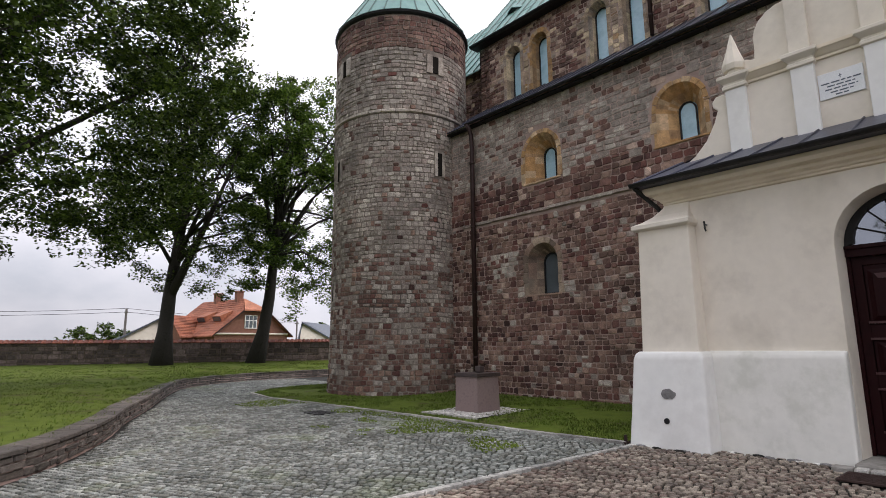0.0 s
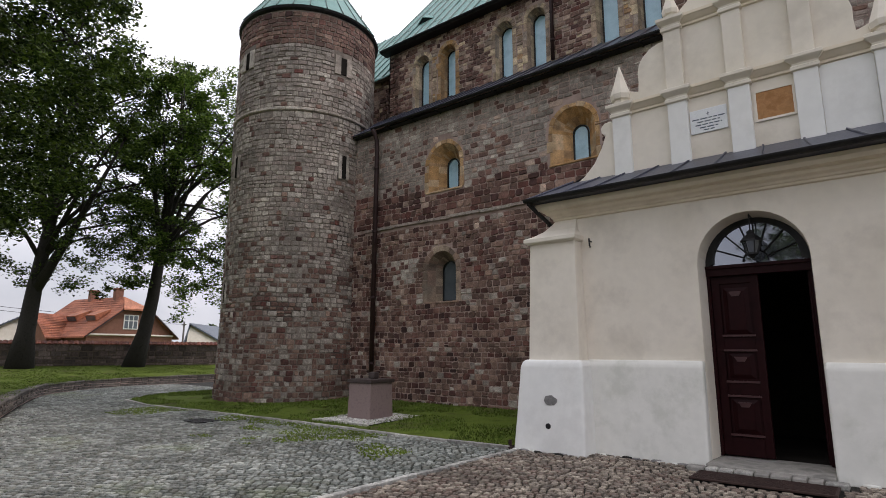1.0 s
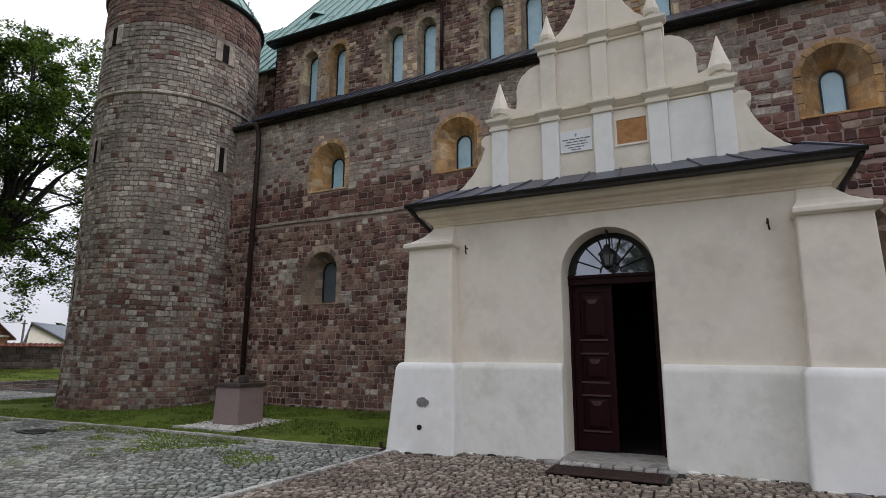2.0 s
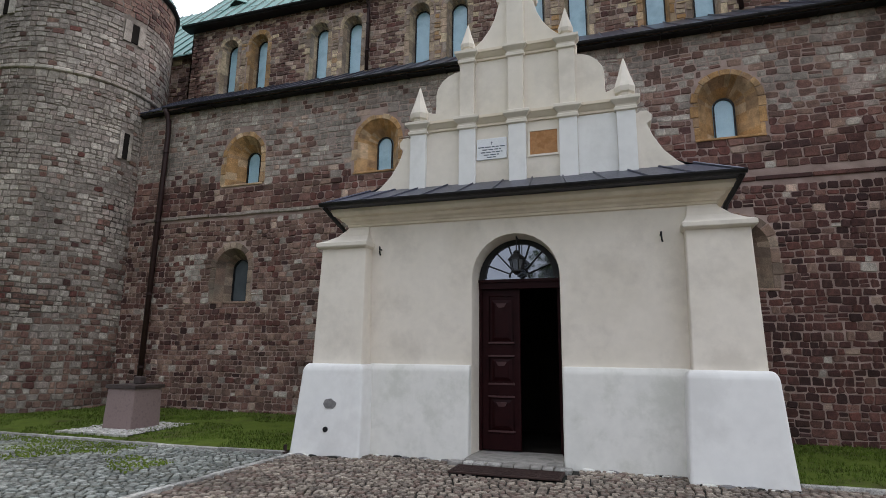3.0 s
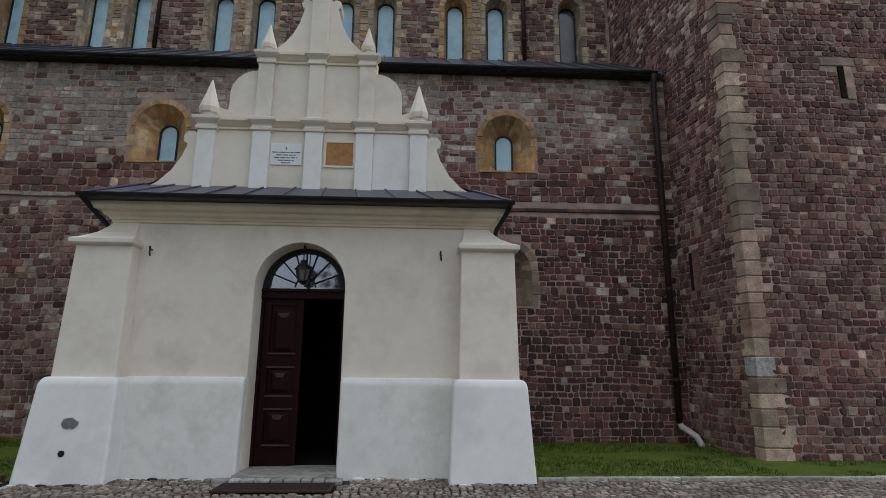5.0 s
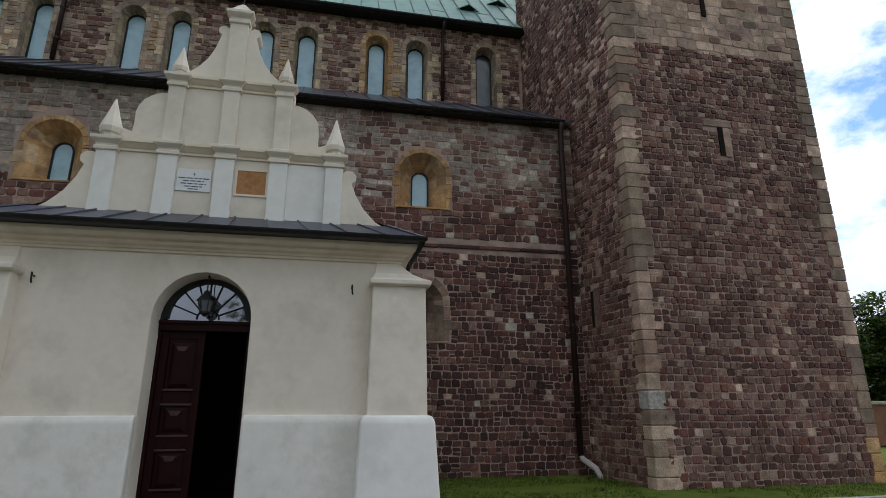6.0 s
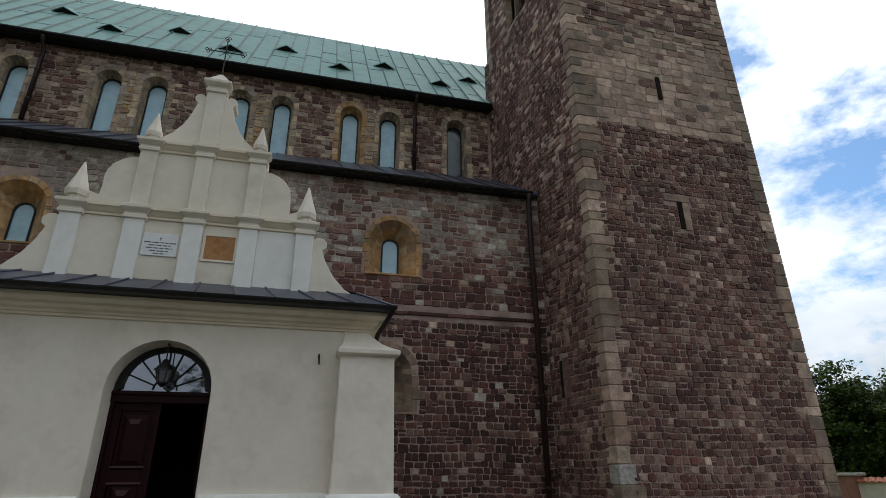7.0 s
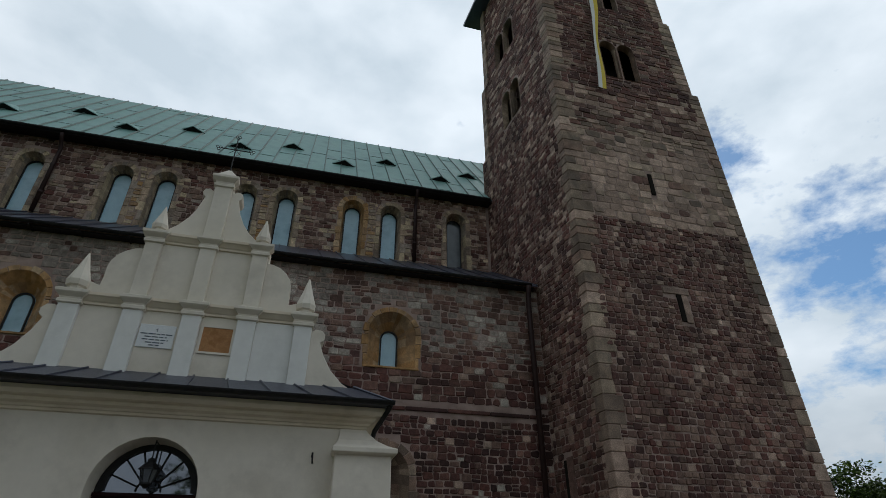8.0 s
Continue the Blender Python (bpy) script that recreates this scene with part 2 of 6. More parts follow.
GRASS = material("grass_blades", [(0.050, 0.086, 0.012), (0.095, 0.143, 0.023), (0.073, 0.116, 0.017), (0.114, 0.143, 0.037)], piece=True, scale=2, bump=0, rough=0.7, spec=0.2, gain=(1.15, 1.15, 1.05))
EARTH = material("bare_earth", [(0.085, 0.065, 0.045), (0.12, 0.095, 0.065)], scale=5, bump=0.6)
BARK = material("dark_bark", [(0.012, 0.010, 0.008), (0.027, 0.023, 0.019), (0.018, 0.016, 0.013)], scale=9, bump=0.8, fine=40)
LEAF = material("maple_leaves", [(0.029, 0.060, 0.008), (0.094, 0.162, 0.018), (0.054, 0.103, 0.013), (0.149, 0.228, 0.031)], piece=True, scale=1.0, bump=0, rough=0.55, spec=0.35, gain=(0.85, 0.87, 0.9))
FIELDSTONE = material("dark_field_stone", [(0.070, 0.052, 0.045), (0.13, 0.095, 0.082), (0.095, 0.075, 0.066), (0.165, 0.125, 0.11)], piece=True, scale=9, bump=0.5)
RETAIN = material("grey_retaining_stone", [(0.088, 0.077, 0.065), (0.143, 0.125, 0.105), (0.112, 0.096, 0.081)], piece=True, scale=9, bump=0.5)
TILE = material("orange_clay_tile", [(0.36, 0.12, 0.055), (0.46, 0.17, 0.075), (0.40, 0.14, 0.06), (0.31, 0.105, 0.05)], piece=True, scale=9, bump=0.2, rough=0.75, gain=(0.82, 0.84, 1.0))
COPING = material("weathered_dark_red_tile", [(0.20, 0.062, 0.040), (0.27, 0.088, 0.055), (0.16, 0.052, 0.036)], piece=True, scale=9, bump=0.2, rough=0.8)
REDBRICK = material("brown_brick_wall", [(0.19, 0.085, 0.055), (0.24, 0.11, 0.075)], scale=5, bump=0.3)
SLATE = material("blue_grey_roofing", [(0.06, 0.075, 0.095), (0.09, 0.105, 0.125)], scale=4, bump=0.2, rough=0.6)
RENDER = material("cream_house_render", [(0.50, 0.46, 0.38), (0.58, 0.54, 0.46)], scale=3, bump=0.1)
PINKSTONE = material("pink_granite_block", [(0.21, 0.15, 0.14), (0.27, 0.195, 0.18), (0.24, 0.172, 0.16)], scale=18, bump=0.15, rough=0.6, fine=140)
DARKCAP = material("dark_brown_cap_stone", [(0.045, 0.033, 0.030), (0.07, 0.05, 0.045)], scale=10, bump=0.2, rough=0.5)
PEBBLE = material("pale_pebbles", [(0.36, 0.34, 0.31), (0.52, 0.50, 0.46), (0.44, 0.42, 0.38)], piece=True, scale=12, bump=0.3)
MARBLE = material("white_marble_plaque", [(0.72, 0.74, 0.75), (0.78, 0.79, 0.79)], scale=5, bump=0.03, rough=0.4)
OCHRE = material("faded_ochre_fresco", [(0.342, 0.160, 0.060), (0.446, 0.224, 0.093), (0.389, 0.192, 0.076)], scale=7, bump=0.1, spread=1.6, stain=(9.0, 0.35, 0.55, (0.26, 0.15, 0.07)))
INK = material("grey_blue_lettering", [(0.10, 0.12, 0.15), (0.14, 0.16, 0.19)], scale=5, bump=0)
# near-black without sheen: the shade inside openings is painted into this colour
SHADEBLACK = material("painted_shade_black", [(0.018, 0.016, 0.014), (0.026, 0.023, 0.020)], scale=2, bump=0, spec=0.0, rough=1.0)
MAT = material("rusty_doormat", [(0.036, 0.019, 0.015), (0.055, 0.030, 0.024)], scale=12, bump=0.5, fine=150)
CONCRETE = material("patched_concrete", [(0.25, 0.235, 0.21), (0.33, 0.31, 0.28), (0.20, 0.19, 0.17)], scale=3.5, bump=0.4, spread=1.4)
CLOTHWHITE = material("white_banner_cloth", [(0.72, 0.72, 0.70), (0.78, 0.78, 0.76)], scale=3, bump=0.1)
CLOTHYELLOW = material("yellow_banner_cloth", [(0.70, 0.52, 0.06), (0.76, 0.58, 0.09)], scale=3, bump=0.1)
WIRE = material("dark_cable", [(0.02, 0.02, 0.02), (0.03, 0.03, 0.03)], bump=0)
POLE = material("weathered_pole_wood", [(0.13, 0.12, 0.11), (0.18, 0.165, 0.15)], scale=6, bump=0.3)
QUOINS = material("weathered_quoin_stone", [(0.200, 0.140, 0.103), (0.362, 0.270, 0.192), (0.270, 0.192, 0.136), (0.473, 0.350, 0.253), (0.163, 0.113, 0.084), (0.312, 0.190, 0.136)], piece=True, scale=4, bump=0.4, stain=(1.8, 0.5, 0.5, (0.085, 0.08, 0.07)), even=0.75, gain=(0.95, 0.98, 1.0))
MOULDING = material("ochre_tinted_moulding", [(0.605, 0.502, 0.348), (0.697, 0.593, 0.428), (0.648, 0.545, 0.388)], scale=1.2, bump=0.03, fine=7, rough=0.9, stain=(1.5, 0.35, 0.55, (0.48, 0.41, 0.31)), gain=(1.05, 1.08, 1.18))
PALESTONE = material("pale_dressed_stone", [(0.36, 0.31, 0.26), (0.46, 0.41, 0.35), (0.40, 0.35, 0.30)], piece=True, scale=6, bump=0.3)
# copper green darkened so the seams' shadow lines sit in the colour
SEAM = material("shadowed_green_seams", [(0.075, 0.135, 0.12), (0.11, 0.18, 0.16)], scale=3, bump=0.1, rough=0.6)
BUFF = material("buff_brown_dressed_stone", [(0.328, 0.247, 0.171), (0.451, 0.352, 0.243), (0.273, 0.206, 0.158), (0.519, 0.407, 0.270), (0.382, 0.279, 0.198), (0.328, 0.267, 0.217)], piece=True, scale=6, bump=0.35)
EXPOSEDSTONE = material("exposed_grey_stone", [(0.16, 0.155, 0.15), (0.26, 0.25, 0.24)], scale=14, bump=0.5)
# purple granite darkened partly for the shade between porch and tower
DUSKY = material("shade_dark_purple_granite", [(0.030, 0.014, 0.012), (0.095, 0.036, 0.028), (0.062, 0.025, 0.021), (0.130, 0.058, 0.046), (0.080, 0.031, 0.026), (0.045, 0.020, 0.018)], piece=True, scale=9, bump=0.5, even=0.75)
RAKED = material("dark_raked_mortar", [(0.085, 0.068, 0.056), (0.24, 0.20, 0.165), (0.13, 0.105, 0.085)], scale=0.8, bump=0.5)
AGEDWHITE = material("greenish_aged_limewash", [(0.71, 0.70, 0.645), (0.76, 0.745, 0.69), (0.735, 0.72, 0.665)], scale=1.6, bump=0.05, fine=9, rough=0.9, stain=(1.7, 0.5, 0.49, (0.52, 0.525, 0.45)))
DEEPLEAF = material("dark_maple_leaves", [(0.012, 0.024, 0.005), (0.040, 0.066, 0.010), (0.023, 0.042, 0.007), (0.060, 0.092, 0.014)], piece=True, scale=1.0, bump=0, rough=0.6, spec=0.25, gain=(1.3, 1.35, 1.3))
translucent(DEEPLEAF, 0.32)
translucent(LEAF, 0.4)
translucent(GRASS, 0.3)
MOSS = material("yellow_green_moss", [(0.085, 0.125, 0.018), (0.13, 0.17, 0.03), (0.10, 0.14, 0.02)], piece=True, scale=6, bump=0.3, spec=0.1)

# ---- building helpers ----


class Buf:
    """Vertices and faces of one mesh under way."""

    def __init__(self):
        self.v, self.f, self.m = [], [], []

    def face(self, pts, mi=0):
        k = len(self.v)
        self.v += [tuple(p) for p in pts]
        self.f.append(tuple(range(k, k + len(pts))))
        self.m.append(mi)

    def loft(self, rings, mi=0, caps=True, closed=True):
        k, n = len(self.v), len(rings[0])
        for r in rings:
            self.v += [tuple(p) for p in r]
        for i in range(len(rings) - 1):
            for j in range(n if closed else n - 1):
                a, b = k + i * n + j, k + i * n + (j + 1) % n
                self.f.append((a, b, b + n, a + n))
                self.m.append(mi)
        if caps:
            self.f.append(tuple(range(k + n - 1, k - 1, -1)))
            self.f.append(tuple(range(k + (len(rings) - 1) * n, k + len(rings) * n)))
            self.m += [mi, mi]
        return self

    def box(self, x0, x1, y0, y1, z0, z1, mi=0):
        return self.loft([[(x0, y0, z), (x1, y0, z), (x1, y1, z), (x0, y1, z)] for z in (z0, z1)], mi)

    def prism(self, outline, y0, y1, mi=0):
        """outline: (x, z) points; extruded from y0 to y1."""
        return self.loft([[(x, y, z) for x, z in outline] for y in (y0, y1)], mi)

    def tube(self, pts, radii, n=8, mi=0):
        rings = []
        for i, p in enumerate(pts):
            a, b = Vector(pts[max(0, i - 1)]), Vector(pts[min(len(pts) - 1, i + 1)])
            d = (b - a).normalized()
            s = d.cross(Vector((0.31, 0.17, 0.93)) if abs(d.z) < 0.95 else Vector((1, 0, 0))).normalized()
            t = d.cross(s)
            rings.append([Vector(p) + (s * math.cos(q) + t * math.sin(q)) * radii[i] for q in [2 * math.pi * j / n for j in range(n)]])
        return self.loft(rings, mi)


def world_of(ob):
    return (world_of(ob.parent) @ ob.matrix_parent_inverse @ ob.matrix_basis) if ob.parent else ob.matrix_basis.copy()


def part(name, buf, mats, parent=None, label="", bevel=0.0, segments=2, smooth=False, recalc=True):
    """Links buf as one mesh object, in world coordinates, under parent if one is given."""
    me = bpy.data.meshes.new(name)
    me.from_pydata(buf.v, [], buf.f)
    for m in mats if isinstance(mats, (list, tuple)) else (mats,):
        me.materials.append(m)
    me.polygons.foreach_set("material_index", buf.m)
    if recalc or bevel:
        bm = bmesh.new()
        bm.from_mesh(me)
        bmesh.ops.remove_doubles(bm, verts=bm.verts, dist=0.0004)
        bmesh.ops.recalc_face_normals(bm, faces=bm.faces)
        if bevel:
            sharp = [e for e in bm.edges if len(e.link_faces) == 2 and e.calc_face_angle(0) > 0.45]
            bmesh.ops.bevel(bm, geom=sharp, offset=bevel, segments=segments, affect="EDGES", profile=0.5, clamp_overlap=True)
        bm.to_mesh(me)
        bm.free()
    if smooth:
        me.polygons.foreach_set("use_smooth", [True] * len(me.polygons))
    ob = new(name, me)
    if parent:
        ob.parent = parent
        ob.matrix_parent_inverse = world_of(parent).inverted()
    if label:
        tagged(ob, label)
    return ob


def thing(name, at, label, category, group="", kind=""):
    ob = new(name)
    ob.empty_display_size = 0.2
    ob.matrix_basis = Matrix.Translation(at)
    return tagged(ob, label, category, group, kind)


def arch(w, sill, spring, n=12):
    """Outline (x, z) of a round-headed opening of half width w, from its left foot over the head to its right foot."""
    return [(-w, sill)] + [(-w * math.cos(math.pi * i / n), spring + w * math.sin(math.pi * i / n)) for i in range(n + 1)] + [(w, sill)]


def pierced(buf, u0, u1, v0, v1, openings, place, thick, mi=0):
    """A wall face from u0 to u1 and v0 to v1 with round-headed openings (centre, half width, sill, spring); place(u, v, d) gives the point."""
    cuts = {u0, u1}
    for c, w, sill, spring in openings:
        cuts |= {c - w * math.cos(math.pi * i / 14) for i in range(15)}
    cuts = sorted(q for q in cuts if u0 <= q <= u1)
    steps = []
    for a, b in zip(cuts, cuts[1:]):
        k = max(1, int((b - a) / 0.9))
        steps += [a + (b - a) * i / k for i in range(k)]
    cuts = steps + [u1]
    for a, b in zip(cuts, cuts[1:]):
        mid, spans = (a + b) / 2, [((v0, v0), (v1, v1))]
        for c, w, sill, spring in sorted(openings, key=lambda o: o[2]):
            if abs(mid - c) < w:
                ta, tb = (spring + math.sqrt(max(0, w * w - (q - c) ** 2)) for q in (a, b))
                lo, hi = spans.pop()
                spans += [(lo, (sill, sill)), ((ta, tb), hi)]
        for (la, lb), (ha, hb) in spans:
            if ha - la > 1e-4 or hb - lb > 1e-4:
                buf.face([place(a, la, 0), place(b, lb, 0), place(b, hb, 0), place(a, ha, 0)], mi)
                if thick:
                    buf.face([place(a, la, -thick), place(a, ha, -thick), place(b, hb, -thick), place(b, lb, -thick)], mi)
    return buf


# ---- masonry ----
STONE_MESH = {}


def ring_of(w, h, rng):
    c = min(w, h) * rng.uniform(0.07, 0.26)
    j = min(w, h) * 0.095
    pts = [(-w / 2 + c, -h / 2), (w / 2 - c, -h / 2), (w / 2, -h / 2 + c), (w / 2, h / 2 - c), (w / 2 - c, h / 2), (-w / 2 + c, h / 2), (-w / 2, h / 2 - c), (-w / 2, -h / 2 + c)]
    return [(x + rng.uniform(-j, j), y + rng.uniform(-j, j)) for x, y in pts]


FACES = [(i, (i + 1) % 8, 8 + (i + 1) % 8, 8 + i) for i in range(8)] + [(8 + i, 8 + (i + 1) % 8, 16 + (i + 1) % 8, 16 + i) for i in range(8)] + [tuple(range(16, 24))]


def stone_points(w, h, proud, rng):
    p = ring_of(w, h, rng)
    inset = min(0.014, 0.11 * min(w, h))
    kx, ky = 1 - 2 * inset / w, 1 - 2 * inset / h
    tx, ty = rng.uniform(-0.004, 0.004), rng.uniform(-0.004, 0.004)
    return [(x, y, -0.02) for x, y in p] + [(x, y, proud * 0.45) for x, y in p] + [(x * kx, y * ky, proud + (tx if x > 0 else -tx) + (ty if y > 0 else -ty)) for x, y in p]


def stone_mesh(mat, k):
    key = (mat.name, k)
    if key not in STONE_MESH:
        rng = random.Random(hash(k) + 7)
        me = bpy.data.meshes.new("stone")
        me.from_pydata([(x, y, d / 0.03) for x, y, d in stone_points(0.26, 0.18, 0.026, rng)], [], FACES)
        me.materials.append(mat)
        STONE_MESH[key] = me
    return STONE_MESH[key]


def masonry(parent, place, u0, u1, v0, v1, rows, widths, choose, blocked, near, seed, gap=0.017, proud=(0.006, 0.030), limit=300, name="stone", wander=0.0):
    """Courses of stones. place(u, v, d): a point of the face; choose(u, v, rng): the material; blocked(v0, v1): spans of u kept free;
    near(u, v): whether a stone is an object of its own."""
    rng = random.Random(seed)
    mats, buf, count, v = [], Buf(), 0, v0
    flush = place

    def place(u, v, d):
        """Uneven courses: the joints drift up and down along the wall."""
        k, q = min(1.0, 4 * (v - v0), 4 * (v1 - v)), min(1.0, 4 * (u - u0), 4 * (u1 - u))
        du = 0.035 * noise.noise((u * 1.9, v * 1.9, seed)) + 0.012 * noise.noise((u * 6, v * 6, seed + 0.5))
        dv = 0.048 * noise.noise((u * 0.75, v * 0.6, seed + 5.5)) + 0.014 * noise.noise((u * 5, v * 5, seed + 9.5))
        return flush(u + du * max(0, q), v + dv * max(0, k), d)
    while v < v1 - 0.05:
        h = min(rng.uniform(*rows), v1 - v)
        if v1 - v - h < rows[0] * 0.6:
            h = v1 - v
        free, lo = [], u0
        for a, b in sorted(blocked(v, v + h)):
            if a > lo:
                free.append((lo, min(a, u1)))
            lo = max(lo, b)
        if lo < u1:
            free.append((lo, u1))
        for a, b in free:
            u = a
            while u < b - 0.03:
                w = rng.uniform(*widths) * (0.75 + 0.5 * h / rows[1])
                if b - u - w < widths[0] * 0.7:
                    w = b - u
                hh = h
                parts = [(v, hh)]
                if rng.random() < 0.16 and h > rows[0] * 1.25 and w < widths[1]:
                    s = rng.uniform(0.4, 0.6)
                    parts = [(v, hh * s), (v + hh * s, hh * (1 - s))]
                for vv, sh in parts:
                    cu, cv = u + w / 2, vv + sh / 2 + wander * math.sin(u * 0.9 + seed)
                    mat = choose(cu, cv, rng)
                    pr = rng.uniform(*proud)
                    sw, s2 = max(0.03, w - gap * rng.uniform(0.7, 1.4)), max(0.03, sh - gap * rng.uniform(0.7, 1.4))
                    if count < limit and near(cu, cv):
                        o, e1, e2, e3 = (Vector(place(*q)) for q in ((cu, cv, 0), (cu + 0.01, cv, 0), (cu, cv + 0.01, 0), (cu, cv, 0.01)))
                        ex, ey, ez = (e1 - o).normalized(), (e2 - o).normalized(), (e3 - o).normalized()
                        ob = new(name, stone_mesh(mat, rng.randrange(5)))
                        ob.parent = parent
                        ob.matrix_parent_inverse = world_of(parent).inverted()
                        rot = Matrix((ex, ey, ez)).transposed().to_4x4()
                        ob.matrix_basis = Matrix.Translation(o) @ rot @ Matrix.Diagonal((sw / 0.26, s2 / 0.18, pr / 0.026 * 0.03, 1))
                        count += 1
                    else:
                        if mat not in mats:
                            mats.append(mat)
                        mi, k = mats.index(mat), len(buf.v)
                        buf.v += [tuple(place(cu + x, cv + y, d)) for x, y, d in stone_points(sw, s2, pr, rng)]
                        buf.f += [tuple(k + i for i in f) for f in FACES]
                        buf.m += [mi] * len(FACES)
                u += w
        v += h
    if buf.v:
        ob = part("stonework", buf, mats, parent, recalc=False)
        tagged(ob, kind="stuff")
        return ob


def flat(ox, oy, dx, dy):
    """place() of an upright plane through (ox, oy) along (dx, dy), whose outside lies to the right of that way."""
    q = math.hypot(dx, dy)
    dx, dy = dx / q, dy / q
    return lambda u, v, d: (ox + u * dx + d * dy, oy + u * dy - d * dx, v)


def arches_blocked(openings, margin):
    def spans(va, vb):
        out = []
        for c, w, sill, spring in openings:
            w2 = w + margin
            if vb > sill + 0.02 and va < spring + w2:
                lo = max(va, sill)
                half = w2 if lo <= spring else math.sqrt(max(0, w2 * w2 - (lo - spring) ** 2))
                if half > 0.03:
                    out.append((c - half, c + half))
        return out
    return spans

# ---- ground ----
WALL_Y, CLER_Y, TOWER_Y = 12.4, 15.05, 10.2


def sheet(name, outline, z, mat, label, kind="structure", category="ground"):
    b = Buf()
    b.face([(x, y, z) for x, y in outline])
    return tagged(part(name, b, mat), label, category, kind=kind)


sheet("ground", [(-900, -900), (900, -900), (900, 900), (-900, 900)], -0.06, LAWN, "flat grassy ground reaching to the horizon")
pavement = sheet("pavement", [(-60, -30), (40, -30), (40, 9.5), (-12, 9.5), (-20, 30), (-40, 30)], -0.028, JOINT, "forecourt paved with small granite setts, mossy joints", category="pavement")


def lawn(name, front, back, rise, label, seed, cols=60, rows=14, tufts=9000):
    """A gently rising lawn between two lines of (x, y), with short grass on it."""
    def line(pts, t):
        q = t * (len(pts) - 1)
        i = min(int(q), len(pts) - 2)
        return [pts[i][k] + (pts[i + 1][k] - pts[i][k]) * (q - i) for k in (0, 1)]

    def spot(s, t):
        a, b = line(front, s), line(back, s)
        x, y = a[0] + (b[0] - a[0]) * t, a[1] + (b[1] - a[1]) * t
        return x, y, rise(t) + 0.012 * noise.noise((x * 1.3, y * 1.3, seed))
    b = Buf()
    for i in range(cols):
        for j in range(rows):
            b.face([spot(s / cols, t / rows) for s, t in ((i, j), (i + 1, j), (i + 1, j + 1), (i, j + 1))])
    ob = tagged(part(name, b, LAWN, smooth=True), label, "lawn", kind="structure")
    g, rng = Buf(), random.Random(seed)
    for _ in range(tufts):
        s, t = rng.random(), rng.random()
        x, y, z = spot(s, t)
        if noise.noise((x * 0.8, y * 0.8, seed + 3)) < -0.22:
            continue
        for _ in range(3):
            a, h, w = rng.uniform(0, 6.28), rng.uniform(0.025, 0.06), rng.uniform(0.006, 0.012)
            lx, ly = rng.uniform(-0.03, 0.03), rng.uniform(-0.03, 0.03)
            px, py = x + rng.uniform(-0.04, 0.04), y + rng.uniform(-0.04, 0.04)
            g.face([(px - w * math.cos(a), py - w * math.sin(a), z - 0.005), (px + w * math.cos(a), py + w * math.sin(a), z - 0.005), (px + lx, py + ly, z + h)])
    tagged(part("grass", g, GRASS, recalc=False), "short green lawn grass blades", "grass", kind="stuff")
    return ob


lawn("lawn_west", [(-5.05, 8.36), (-7.1, 8.22), (-10.6, 8.22), (-13.8, 8.08), (-17.0, 7.85), (-19.3, 8.2), (-20.6, 9.4), (-21.2, 11.2), (-21.4, 13.5)],
     [(-4.7, 12.42), (-7.5, 12.42), (-10.2, 12.42), (-13.0, 12.42), (-15.0, 12.42), (-17.0, 12.6), (-18.5, 13.0), (-19.5, 13.6), (-20.5, 14.5)],
     lambda t: 0.02 + 0.13 * t, "patchy green lawn strip along the church wall", 5, tufts=15000)
lawn("lawn_east", [(2.3, 8.72), (5, 8.76), (8, 8.82), (12, 8.9), (18, 9.0), (26, 9.1)], [(2.3, 12.42), (5, 12.42), (8, 12.42), (12, 12.42), (18, 13.4), (26, 15.4)],
     lambda t: 0.02 + 0.06 * t, "green lawn strip at the foot of the church", 9, tufts=9000)
BANK = [(-6.5, -1.5), (-9.0, 0.9), (-11.5, 2.25), (-13.9, 3.1), (-16.3, 4.1), (-20.2, 5.6), (-23.6, 7.1), (-25.4, 8.7), (-26.8, 11.0), (-27.6, 14.0), (-27.8, 18.0)]
FAR = [(-12, -22), (-26, -14), (-34.5, -8), (-36.5, -3), (-37.6, 1), (-37.4, 5), (-36.0, 9), (-34.6, 13), (-33.0, 17), (-31.8, 20), (-30, 25)]
lawn("lawn_bank", BANK, FAR, lambda t: 0.345 + 0.40 * t, "raised churchyard lawn behind a low stone edge", 13, cols=70, rows=24, tufts=22000)

# ---- church, lower aisle wall ----
AISLE = [(-9.62, 0.58, 6.27, 7.12), (-5.48, 0.58, 6.27, 7.12), (2.70, 0.58, 6.23, 7.08)]
NICHES = [(-9.70, 0.52, 2.98, 3.92), (2.62, 0.60, 3.00, 3.82)]
SURROUND = 0.14
X0, X1 = -14.2, 6.75
aisle_place = flat(0, WALL_Y, 1, 0)
b = pierced(Buf(), X0, X1, -0.1, 8.72, [(c, w, s, p) for c, w, s, p in AISLE + NICHES], aisle_place, 0.9)
b.face([(X0, WALL_Y, 8.72), (X1, WALL_Y, 8.72), (X1, WALL_Y + 0.9, 8.72), (X0, WALL_Y + 0.9, 8.72)])
wall_north = tagged(part("wall_north", b, MORTAR), "rough granite ashlar aisle wall of a romanesque church", "wall", kind="structure")


